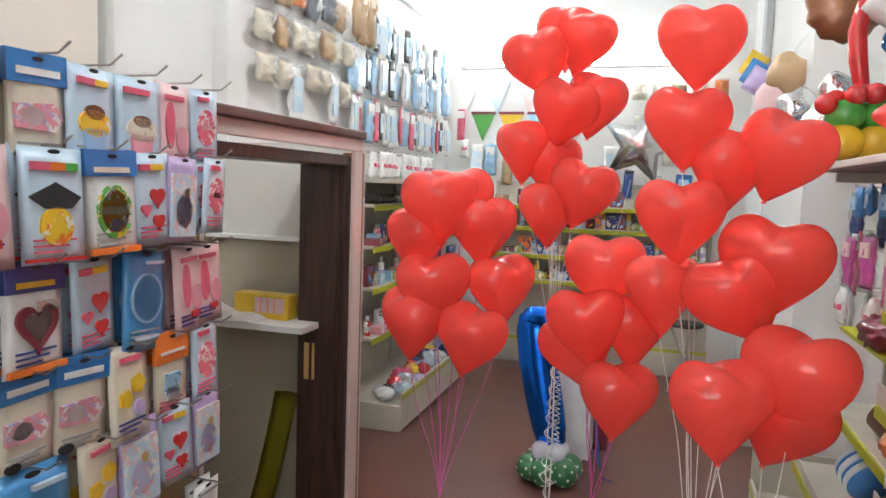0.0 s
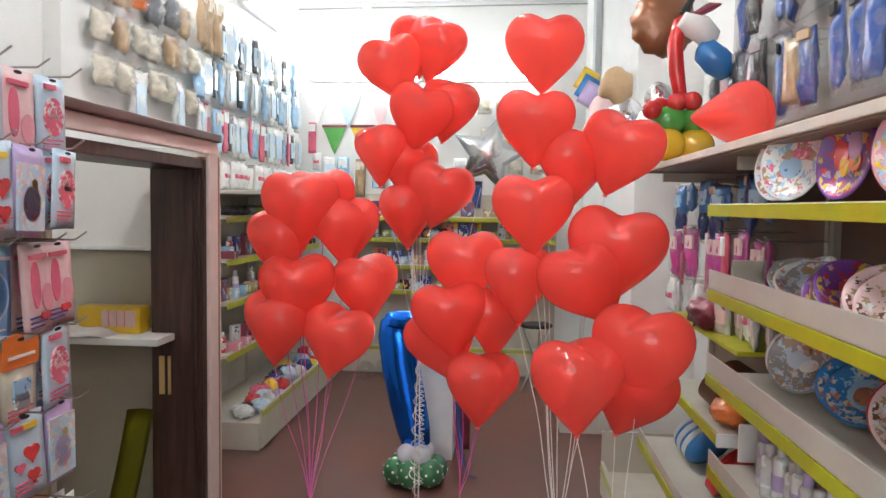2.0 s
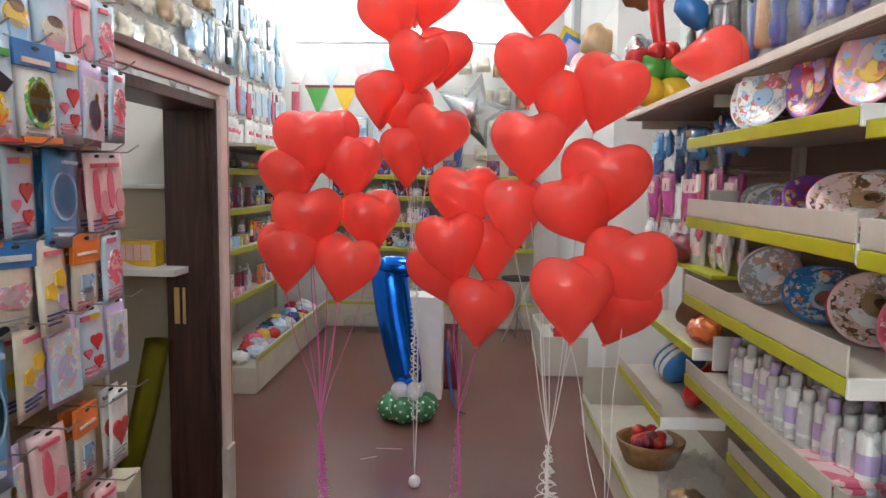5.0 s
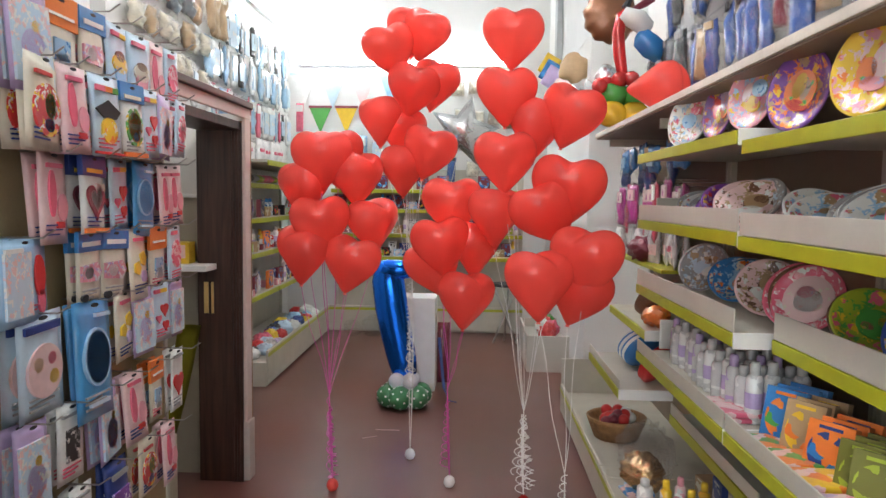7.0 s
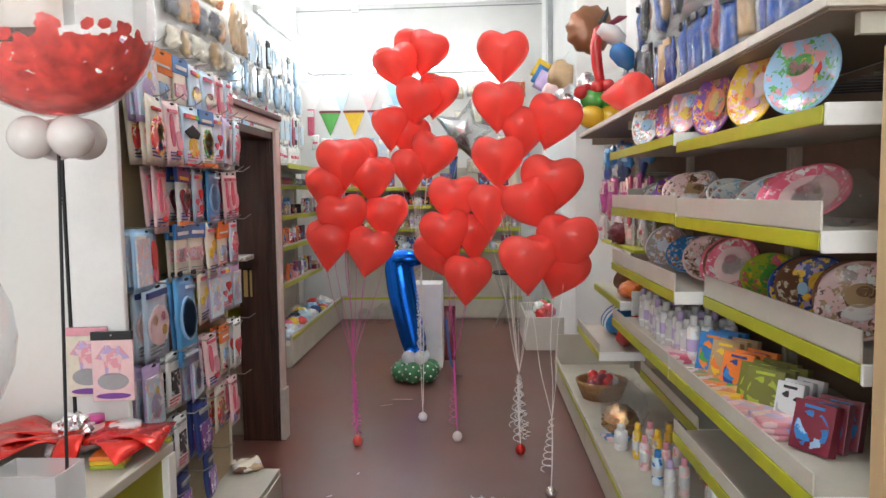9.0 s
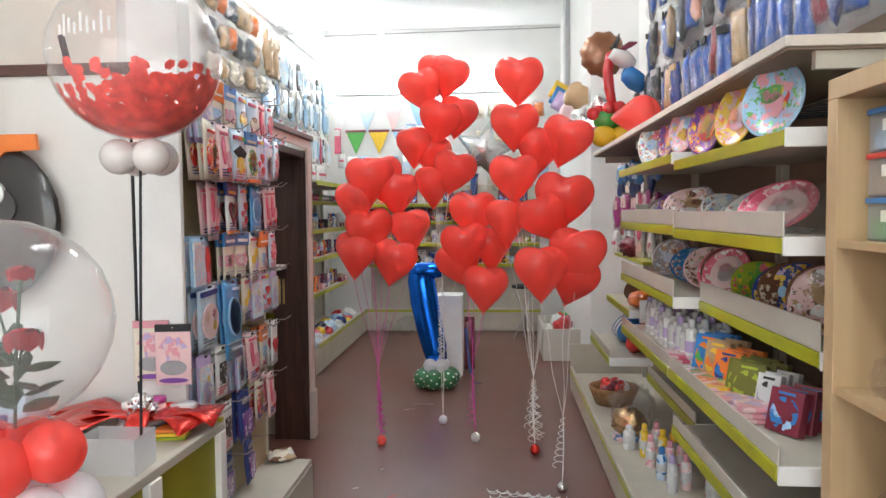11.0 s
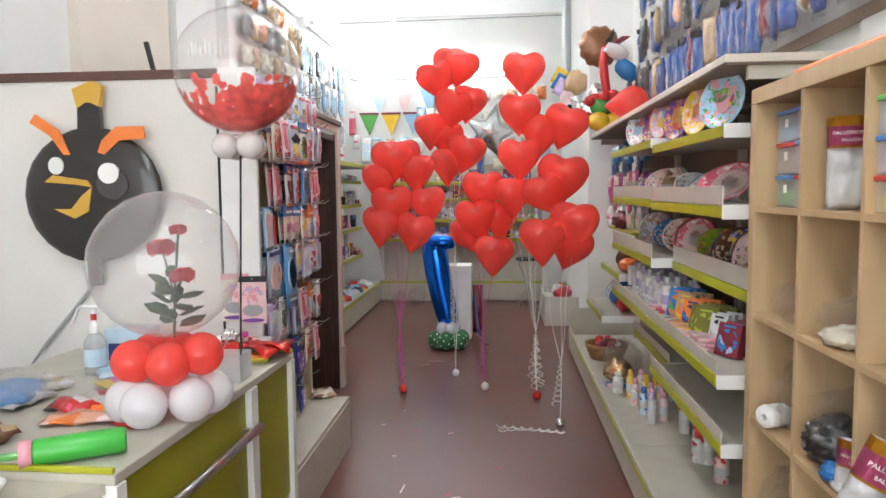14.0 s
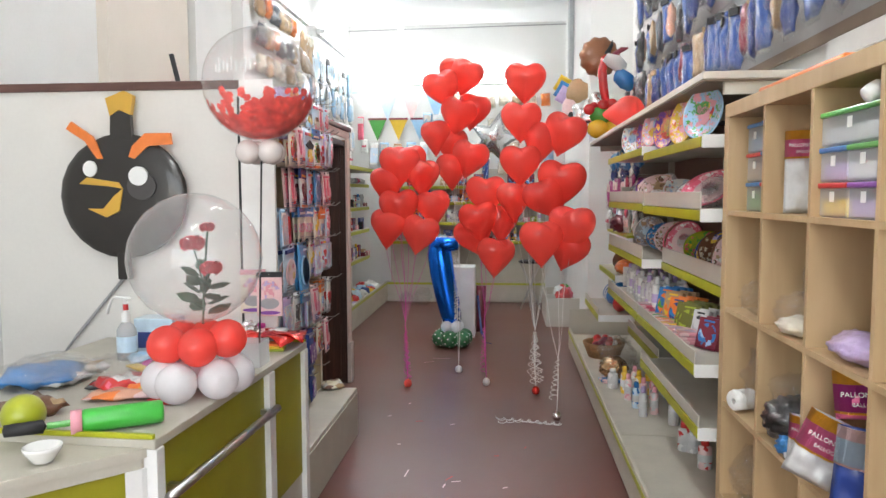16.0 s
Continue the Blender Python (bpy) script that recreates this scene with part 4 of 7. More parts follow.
# ---------------------------------------------------------------- heart balloons
def heart_bm(wd, thick=0.76, nu=48, nv=9, squash=1.0):
    b = bmesh.new()
    out = heart_outline(1.0, nu, 0.42)
    zc = 0.10
    for side in (-1, 1):
        rings = []
        for k in range(nv + 1):
            ph = math.pi / 2 * k / nv
            s, c = math.cos(ph), math.sin(ph)
            if k == nv:
                rings.append([b.verts.new((0, side * wd * thick / 2 * 0.94, zc * wd))])
                continue
            row = []
            for x, z in out:
                px, pz = x * s, zc + (z - zc) * s
                low = min(1.0, max(0.12, (pz + 0.56) / 0.52))
                cleft = 1 - 0.12 * math.exp(-(px / 0.10) ** 2) * max(0.0, min(1.0, (pz - 0.08) / 0.25))
                row.append(b.verts.new((px * wd, side * wd * thick / 2 * c * (0.35 + 0.65 * low) * cleft, pz * wd)))
            rings.append(row)
        for a, q in zip(rings, rings[1:]):
            for i in range(nu):
                j = (i + 1) % nu
                f = [a[i], a[j], q[j % len(q)], q[i % len(q)]]
                f = list(dict.fromkeys(f))
                b.faces.new(f)
    bmesh.ops.remove_doubles(b, verts=b.verts, dist=0.0008)
    bmesh.ops.smooth_vert(b, verts=b.verts, factor=0.5, use_axis_x=True, use_axis_y=True, use_axis_z=True)
    bmesh.ops.smooth_vert(b, verts=b.verts, factor=0.5, use_axis_x=True, use_axis_y=True, use_axis_z=True)
    bmesh.ops.recalc_face_normals(b, faces=b.faces)
    for v in b.verts:
        v.co.x, v.co.z = v.co.x * 0.93, v.co.z * 1.07
    return b


HEARTM = bpy.data.meshes.new("heart_body")
_b = heart_bm(0.342)
_b.to_mesh(HEARTM)
_b.free()
HEARTM.materials.append(RED)
for p in HEARTM.polygons:
    p.use_smooth = True
_b = lathe([(0.010, 0.012), (0.006, 0.004), (0.011, -0.006), (0.0, -0.006)], 10)
KNOTM = bpy.data.meshes.new("knot")
_b.to_mesh(KNOTM)
_b.free()
KNOTM.materials.append(RED)
STR_W = M("white_ribbon", (0.78, 0.76, 0.74), 0.4, var=0.05)
STR_P = M("magenta_ribbon", (0.66, 0.10, 0.42), 0.35, var=0.08, coat=0.3)


def heart(x, y, z, yaw, roll, gather, ribbon, size=1.0, tilt=0):
    m = pose(x, y, z, tilt, roll, yaw)
    e = thing("heart_balloon", m, "red heart-shaped latex balloon floating on a ribbon", "balloon", "heart balloons")
    body = new("body", HEARTM)
    body.parent = e
    body.scale = (size, size, size)
    k = new("knot", KNOTM)
    k.parent, k.location = e, (0, 0, -0.192 * size)
    tip = m @ Vector((0, 0, -0.198 * size))
    g, inv = Vector(gather), m.inverted()
    pts = [tip.lerp(g, t) + Vector((0.012 * math.sin(5 * t + x * 9), 0.012 * math.cos(4 * t + z * 7), 0)) * math.sin(math.pi * t) for t in [i / 8 for i in range(9)]]
    part("ribbon", tube([inv @ p for p in pts], 0.0018, 4), ribbon, e)
    return e


def weight(x, y, gz, ribbon, mat, label, curls=0, gather=None, seed=1, spread=0.05):
    e = thing("balloon_weight", pose(x, y, 0), label, "balloon weight", "balloon weights")
    part("ball", lathe([(0, 0.0), (0.022, 0.006), (0.032, 0.028), (0.026, 0.052), (0.008, 0.066), (0, 0.066)], 16), mat, e, "", True)
    r = random.Random(seed)
    g = Vector(gather) - Vector((x, y, 0)) if gather else Vector((0, 0, gz))
    for k in range(3):
        o = Vector((r.uniform(-1, 1), r.uniform(-1, 1), 0)) * 0.012
        part("ribbon", tube([Vector((0, 0, 0.06)).lerp(g, t) + o * math.sin(math.pi * t) for t in [i / 8 for i in range(9)]], 0.0022, 4), ribbon, e)
    for k in range(curls):
        o = Vector((r.uniform(-spread, spread), r.uniform(-spread, spread), 0))
        z1, z0 = g.z * r.uniform(0.85, 1.0), g.z * r.uniform(0.1, 0.5)
        turns = r.uniform(5, 8)
        pts = []
        for i in range(56):
            t = i / 55
            a = turns * 2 * math.pi * t + k
            pts.append(g * (1 - t) * (z1 / g.z) + Vector((0, 0, z0 * t)) + o * t + Vector((math.cos(a), math.sin(a), 0)) * (0.012 + 0.014 * t))
        part("curl", tube(pts, 0.0022, 4), ribbon, e)
    return e


GL, GT, GM, GR, GQ = (-0.19, 3.18, 0.52), (0.20, 3.68, 1.10), (0.43, 3.24, 0.55), (0.82, 3.04, 0.50), (0.95, 2.45, 0.42)
SETS = [
    (GL, STR_P, [(-0.219, 3.13, 1.782, 5, 0), (-0.174, 3.25, 1.800, 25, -5), (-0.054, 3.22, 1.690, 50, 0), (-0.327, 3.20, 1.630, -55, 0), (-0.222, 3.10, 1.456, 8, -4), (0.025, 3.25, 1.450, 50, -6), (-0.310, 3.12, 1.300, -48, 8), (-0.063, 3.12, 1.255, -14, 12)]),
    (GT, STR_W, [(0.052, 3.68, 2.441, 25, -18), (0.264, 3.74, 2.538, -40, 22), (0.165, 3.84, 2.575, 35, 0), (0.203, 3.66, 2.213, 10, 12), (0.325, 3.76, 2.256, -40, 15), (0.006, 3.70, 2.038, -55, 0), (0.303, 3.60, 1.853, -8, 14), (0.144, 3.66, 1.753, 60, 0), (0.134, 3.76, 1.974, 40, 0)]),
    (GM, STR_P, [(0.444, 3.18, 1.556, 4, 0), (0.390, 3.10, 1.356, 8, -6), (0.564, 3.20, 1.333, 58, 4), (0.343, 3.22, 1.231, -25, -22), (0.523, 3.10, 1.085, 35, 6)]),
    (GR, STR_W, [(0.741, 3.20, 2.407, 0, 2), (0.710, 3.12, 2.106, 2, 2), (1.037, 3.10, 2.008, -28, 18, 1.04), (0.861, 3.18, 1.945, 55, 12), (0.701, 2.98, 1.776, 8, 0), (0.999, 2.92, 1.640, -12, 8, 1.14), (0.885, 2.90, 1.535, 12, -30, 1.08), (0.660, 3.06, 1.506, 55, 0)]),
    (GQ, STR_W, [(0.845, 2.64, 1.225, 32, 0, 1.04), (1.056, 2.70, 1.318, -38, 4, 1.1), (1.045, 2.76, 1.165, -18, 18)]),
]
for g, ribbon, hearts in SETS:
    for k, (x, y, z, yaw, roll, *big) in enumerate(hearts):
        heart(x, y, z, yaw, roll, g, ribbon, big[0] if big else 1.0 - 0.05 * ((k * 7) % 3) / 2)
weight(-0.176, 3.198, 0.5, STR_P, RED, "small red balloon weight with a magenta ribbon", 3, GL, 1, 0.02)
weight(0.197, 3.681, 1.1, STR_W, WHITEL, "small white balloon weight with white ribbons", 2, GT, 2, 0.02)
weight(0.445, 3.285, 0.55, STR_P, PEARL, "small pale balloon weight with a magenta curl", 1, GM, 3, 0.03)
weight(0.829, 3.06, 0.5, STR_W, REDF, "small red foil weight with curled white ribbons", 6, GR, 4, 0.05)
weight(0.945, 2.441, 0.42, STR_W, SILVER, "small silver weight with white ribbons on the floor", 1, GQ, 5, 0.03)
# curled ribbon lying on the floor
e = thing("curled_ribbon", pose(0.66, 2.36, 0.0), "tangle of curled white ribbon lying on the floor", "ribbon")
r = random.Random(11)
for k in range(3):
    pts = []
    for i in range(60):
        t = i / 59
        a = t * 50 + k
        pts.append((-0.12 + 0.42 * t + 0.012 * math.cos(a), 0.05 * math.sin(3 * t + k) + 0.03 * k - 0.03, 0.012 + 0.009 * math.sin(a)))
    part("curl", tube(pts, 0.0022, 4), STR_W, e)
for k, (x, y, a, L) in enumerate([(0.02, 2.35, 20, 0.05), (-0.1, 2.75, 70, 0.03), (0.25, 2.3, 40, 0.04), (0.06, 1.45, 85, 0.10), (0.55, 1.75, 10, 0.03), (-0.2, 2.45, 30, 0.03), (0.0, 4.2, 0, 0.16), (-0.1, 4.05, 30, 0.1), (0.30, 1.40, 60, 0.06), (0.34, 1.36, 15, 0.05), (0.28, 1.30, 80, 0.05), (0.60, 1.30, 35, 0.03), (0.72, 1.9, 70, 0.025), (-0.05, 1.9, 10, 0.025)]):
    e = thing("floor_scrap", pose(x, y, 0.001, 0, 0, a), "torn pale paper scrap on the floor" if k % 4 else "small red scrap on the floor", "scrap", "floor scraps")
    part("scrap", box(-L / 2, L / 2, -0.0035, 0.0035, 0, 0.0015), K("palepink" if k % 4 else "red", 0, 0.7), e)

# ---------------------------------------------------------------- the foil seven on its balloon foot
e = thing("foil_number", pose(0, 4.78, 0), "blue foil number seven balloon with white ribbon on green dotted balloons", "balloon")
b = bmesh.new()
def fat_path(bm, pts, rad, flat, seg=18):
    return tube(pts, rad, seg, bm, flat)
P = [Vector(p) for p in [(0.10, 0, 1.045), (0.03, 0, 1.04), (-0.06, 0, 1.03)]]
leg = [(-0.075, 0, 1.085), (-0.078, 0, 1.04), (-0.072, 0, 0.95), (-0.045, 0, 0.75), (0.0, 0, 0.52), (0.04, 0, 0.34), (0.062, 0, 0.235), (0.07, 0, 0.205)]
fat_path(b, leg, [0.04, 0.10, 0.122, 0.124, 0.118, 0.108, 0.09, 0.04], 0.6)
part("stem", b, BLUEF, e, "", True)
part("bar", fat_path(bmesh.new(), [(0.135, 0, 1.02), (0.125, 0, 1.022), (0.08, 0, 1.028), (0.0, 0, 1.03), (-0.09, 0, 1.032), (-0.14, 0, 1.034), (-0.158, 0, 1.036)], [0.02, 0.05, 0.07, 0.076, 0.074, 0.055, 0.02], 0.95), BLUEF, e, "", True)
ball = lambda r: lathe([(r * math.sin(math.pi * k / 12) if 0 < k < 12 else 0, -r * math.cos(math.pi * k / 12)) for k in range(13)], 22)
dots = K("white", 0.2)
for k in range(6):
    a = radians(60 * k + 20)
    c = Vector((0.06 + 0.125 * math.cos(a), -0.02 + 0.10 * math.sin(a), 0.088))
    bb = part("green_balloon", ball(0.088), GREENL, e, "green balloon with white dots", True)
    bb.location = c
    r = random.Random(k)
    db = bmesh.new()
    for i in range(26):
        zz = -0.9 + 1.8 * (i + 0.5) / 26
        aa = i * 2.39996
        d = Vector((math.sqrt(1 - zz * zz) * math.cos(aa), math.sqrt(1 - zz * zz) * math.sin(aa), zz))
        bmesh.ops.create_cone(db, cap_ends=True, segments=8, radius1=0.0085, radius2=0.0085, depth=0.0025, matrix=Matrix.Translation(d * 0.0885) @ d.to_track_quat("Z", "Y").to_matrix().to_4x4())
    same_d = part("dot_pattern", db, dots, bb, "white dots")
    same_d["kind"] = "stuff"
for k in range(4):
    a = radians(90 * k + 40)
    q = part("white_balloon", ball(0.062), WHITEL, e, "", True)
    q.location = (0.06 + 0.07 * math.cos(a), -0.02 + 0.06 * math.sin(a), 0.20)
pts = []
for i in range(90):
    t = i / 89
    pts.append((0.095 + 0.02 * math.sin(i * 1.7) + 0.01 * t, -0.10 + 0.012 * math.cos(i * 1.3), 0.95 - 0.72 * t))
part("curled_ribbon", tube(pts, 0.003, 4), STR_W, e, "curled white ribbon")
e = thing("white_plinth", pose(0.09, 5.32, 0), "plain white box plinth standing on the floor", "plinth")
part("body", box(-0.175, 0.175, -0.14, 0.16, 0, 0.76, 0.005), CAP, e)
e = thing("magenta_drape", pose(0.33, 5.28, 0), "dark magenta bag hanging beside the plinth", "bag")
part("body", pillow(0.10, 0.5, 0.07, 6, 8, 0.4, 3), K("wine"), e, "", True).location = (0, 0, 0.55)
e = thing("blue_ribbon", pose(0.33, 4.9, 0), "dark blue ribbon end trailing to the floor", "ribbon")
part("band", tube([(-0.02, 0, 0.5), (0.0, 0, 0.3), (0.02, -0.02, 0.12), (0.06, -0.04, 0.02), (0.12, -0.04, 0.01)], 0.012, 6, None, 0.3), K("navy"), e)
# tripod stool far back
e = thing("folding_stand", pose(0.92, 7.2, 0), "grey folding stand with crossed legs", "stand")
for a, c in (((-0.13, 0), (0.13, 0.62)), ((0.13, 0), (-0.13, 0.62)), ((0.0, 0.0), (0.04, 0.62))):
    part("leg", tube([(a[0], -0.05 if a[0] else 0.12, a[1]), (c[0], 0, c[1])], 0.012, 8), STEEL, e)
part("seat", lathe([(0, 0.62), (0.15, 0.62), (0.16, 0.635), (0.15, 0.65), (0, 0.65)], 20), K("black", 0.1), e)
# clear bags on the floor by the back shelving
for k, (x, y, s) in enumerate([(-0.55, 7.45, 0.13), (-0.3, 7.5, 0.11), (-0.78, 7.4, 0.10)]):
    e = thing("clear_bag", pose(x, y, 0), "crumpled clear plastic bag on the floor", "bag", "floor bags")
    b = ball(s)
    for v in b.verts:
        v.co *= 1 + 0.25 * noise.noise(v.co * 14 + Vector((k * 3, 0, 0)))
        v.co.z = max(0, v.co.z + s * 0.85)
    o = part("film", b, BAGF, e, "", True)
    o.visible_shadow = False

# ---------------------------------------------------------------- counter
ct = thing("counter", Matrix.Translation((-0.335, 0.93, 0)) @ pose(0, 0, 0, 0, 0, -2.2) @ Matrix.Translation((0.335, -0.93, 0)), "white shop counter with lime panels and a steel bar", "counter")
CX, CY0, CY1, CZ = -0.335, -0.43, 0.93, 0.835
part("top", box(-1.35, CX, CY0, CY1, CZ - 0.03, CZ, 0.004), SHELF, ct, "cream worktop")
part("panel", box(CX - 0.03, CX - 0.018, CY0 + 0.04, 0.43, 0.10, CZ - 0.04), LIMEP, ct, "olive-lime front panel")
part("panel", box(CX - 0.03, CX - 0.018, 0.50, CY1 - 0.04, 0.22, CZ - 0.04), LIMEP, ct, "olive-lime front panel")
part("post", box(CX - 0.05, CX + 0.004, CY0, CY0 + 0.045, 0, CZ - 0.03, 0.003), CAP, ct, "white post")
part("post", box(CX - 0.05, CX + 0.006, 0.43, 0.495, 0.06, CZ - 0.03, 0.003), CAP, ct, "white post")
part("post", box(CX - 0.05, CX + 0.004, CY1 - 0.045, CY1, 0.0, CZ - 0.03, 0.003), CAP, ct, "white post")
part("kick_board", box(CX - 0.06, CX - 0.02, 0.50, CY1 - 0.045, 0.0, 0.22, 0.003), SHELF, ct)
part("kick_board", box(CX - 0.06, CX - 0.02, CY0 + 0.045, 0.43, 0.0, 0.10, 0.003), SHELF, ct)
part("bar", tube([(CX + 0.028, CY0 + 0.02, 0.66), (CX + 0.028, 0.46, 0.66)], 0.016, 12), STEEL, ct, "brushed steel bar", True)
for y in (CY0 + 0.1, 0.40):
    part("bar_mount", box(CX - 0.02, CX + 0.028, y - 0.01, y + 0.01, 0.65, 0.67), STEEL, ct)
def prism(pts, z0, z1):
    b = slab(pts, 0, 1)
    for v in b.verts:
        v.co = Vector((v.co.x, v.co.z, z1 if v.co.y < 0.5 else z0))
    bmesh.ops.recalc_face_normals(b, faces=b.faces)
    return b


part("return_top", prism([(-0.36, CY0 - 0.002), (-0.366, CY0 - 0.015), (-0.90, CY0 - 0.62), (-1.30, CY0 - 0.62), (-1.30, CY0 - 0.002)], 0.785, 0.812), SHELF, ct, "cream-white return top")
part("return_panel", prism([(-0.40, CY0 - 0.002), (-0.40, CY0 - 0.035), (-0.91, CY0 - 0.61), (-1.30, CY0 - 0.61), (-1.30, CY0 - 0.002)], 0.02, 0.755), LIMEP, ct, "olive-lime return panel")
part("return_rail", prism([(-0.37, CY0 - 0.002), (-0.372, CY0 - 0.014), (-0.904, CY0 - 0.615), (-1.30, CY0 - 0.615), (-1.30, CY0 - 0.002)], 0.755, 0.785), SHELF, ct, "white return rail")
part("return_post", prism([(-0.362, CY0 - 0.003), (-0.368, CY0 - 0.016), (-0.399, CY0 - 0.050), (-0.399, CY0 - 0.003)], 0.0, 0.755), CAP, ct, "white post")
part("end_panel", box(-1.35, CX - 0.05, CY0 + 0.012, CY0 + 0.022, 0.0, CZ - 0.13), LIMEP, ct, "olive-lime end panel")
part("end_rail", box(-1.35, CX - 0.05, CY0, CY0 + 0.03, CZ - 0.13, CZ - 0.03, 0.003), CAP, ct, "white end rail")
part("edge_strip", box(-1.35, CX - 0.004, CY0 - 0.004, CY0 + 0.012, CZ + 0.001, CZ + 0.016, 0.003), LIME, ct, "lime edge strip")
part("edge_strip", box(-0.62, CX - 0.004, CY1 - 0.02, CY1 + 0.004, CZ + 0.001, CZ + 0.014, 0.003), LIME, ct, "lime edge strip")
part("inner_frame", box(-1.35, CX - 0.05, CY0 + 0.03, CY1, 0.0, CZ - 0.03), SHELF, ct)


def foot_balls(parent, rows, mat, r, name, label=""):
    for x, y, z in rows:
        o = part(name, ball(r), mat, parent, label, True)
        o.location = (x, y, z)


# clear balloon with roses
e = thing("rose_balloon", pose(-0.46, 0.03, CZ), "clear balloon holding red roses on red and white balloons", "balloon")
s = part("clear_balloon", ball(0.224), CLEAR, e, "clear milky balloon", True)
s.location = (0, 0, 0.478)
s.visible_shadow = False
foot_balls(e, [(-0.088, -0.05, 0.185), (0.03, -0.07, 0.182), (0.105, 0.0, 0.20), (0.0, 0.08, 0.185), (-0.08, 0.05, 0.185)], RED, 0.066, "red_balloon")
foot_balls(e, [(-0.10, -0.07, 0.068), (-0.03, -0.11, 0.066), (0.085, -0.04, 0.066), (0.11, 0.05, 0.066), (-0.03, 0.09, 0.068), (-0.11, 0.04, 0.068)], WHITEL, 0.068, "white_balloon")
LEAF = M("silk_leaf", (0.05, 0.085, 0.05), 0.55, var=0.25, scale=30)
ROSE = M("silk_rose", (0.88, 0.05, 0.08), 0.5, var=0.2, scale=40)
part("stem", tube([(0.02, 0, 0.25), (0.028, 0, 0.40), (0.045, 0.0, 0.57)], 0.004, 6), LEAF, e)
part("stem", tube([(0.026, 0, 0.38), (0.01, -0.01, 0.47), (0.0, -0.015, 0.52)], 0.003, 6), LEAF, e)
part("stem", tube([(0.026, 0, 0.36), (0.055, -0.02, 0.42), (0.07, -0.03, 0.44)], 0.003, 6), LEAF, e)
for x, y, z, rr in ((0.0, -0.015, 0.515, 0.042), (0.072, -0.035, 0.435, 0.037), (0.046, 0, 0.575, 0.026)):
    b = bmesh.new()
    for k in range(9):
        a, rad, hh = k * 2.4, rr * (0.35 + 0.07 * k), rr * (1.1 - 0.07 * k)
        q = oval(0, 0, rr * 0.75, rr * 0.7, 8)
        ring = [b.verts.new((rad * math.cos(a) - px * math.sin(a) * 0.9, rad * math.sin(a) + px * math.cos(a) * 0.9, hh * 0.4 + pz * 0.8 + 0.2 * abs(px))) for px, pz in q]
        b.faces.new(ring)
    bmesh.ops.solidify(b, geom=b.faces[:], thickness=0.0015)
    o = part("rose", b, ROSE, e, "red silk rose", True)
    o.location = (x, y, z)
r = random.Random(5)
for k in range(15):
    a = k * 2.4
    z = 0.285 + 0.011 * k
    L = 0.085 * (1 - 0.02 * k)
    b = slab([(0, 0), (L * 0.3, L * 0.3), (L * 0.7, L * 0.32), (L * 1.1, 0), (L * 0.7, -L * 0.32), (L * 0.3, -L * 0.3)], -0.001, 0.001)
    o = part("leaf", b, LEAF, e)
    o.matrix_basis = pose(0.026 + 0.012 * math.cos(a), 0.012 * math.sin(a), z, 60, -25 + r.uniform(-20, 15), math.degrees(a))
# bubble balloon with petals on a stick
e = thing("bubble_balloon", pose(-0.385, 0.50, CZ), "clear bubble balloon with red petals on a dark stick", "balloon")
s = part("bubble", ball(0.225), CLEARB, e, "clear bubble", True)
s.location = (0, 0, 1.135)
s.visible_shadow = False
foot_balls(e, [(-0.044, -0.03, 0.865), (0.048, -0.03, 0.865), (0.035, 0.05, 0.865), (-0.035, 0.05, 0.865)], PEARL, 0.049, "pearl_balloon")
b = bmesh.new()
for k in range(1900):
    zz = -0.985 + 0.80 * r.random() ** 1.1
    a = r.uniform(0, 2 * math.pi)
    d = Vector((math.sqrt(1 - zz * zz) * math.cos(a), math.sqrt(1 - zz * zz) * math.sin(a), zz))
    if noise.noise(d * 5.5) + 0.55 * noise.noise(d * 13) + 0.4 * d.x < -0.46 + 1.6 * (zz + 0.72):
        continue
    m = Matrix.Translation(d * 0.217) @ d.to_track_quat("Y", "Z").to_matrix().to_4x4() @ pose(0, 0, 0, 0, r.uniform(0, 360), 0)
    v0 = len(b.verts)
    q = [b.verts.new(m @ Vector((x, 0, z))) for x, z in oval(0, 0, 0.017, 0.012, 6)]
    b.faces.new(q)
o = part("petals", b, M("red_petals", (0.84, 0.09, 0.075), 0.5, var=0.45, scale=28), e, "heap of red paper petals")
o.location = (0, 0, 1.135)
o["kind"] = "stuff"
part("stick", tube([(-0.035, 0.02, 0.0), (0, 0, 0.83)], 0.004, 8), K("black", 0.3), e)
for k in range(9):
    o = part("name_stroke", box(-0.107 + k * 0.018, -0.101 + k * 0.018, -0.0015, 0.0015, -0.012 - 0.006 * (k % 2), 0.012 + 0.012 * ((k * 5) % 3), 0.001), CAP, e, "white lettering stroke")
    ang = (-0.105 + k * 0.018) / 0.19
    o.matrix_basis = pose(0, 0, 1.17) @ pose(0, -0.213 * math.cos(ang), 0)
# red foil bow below it
e = thing("foil_bow", pose(-0.57, 0.82, CZ), "red foil bow sheets with silver knot lying on the counter", "bow")
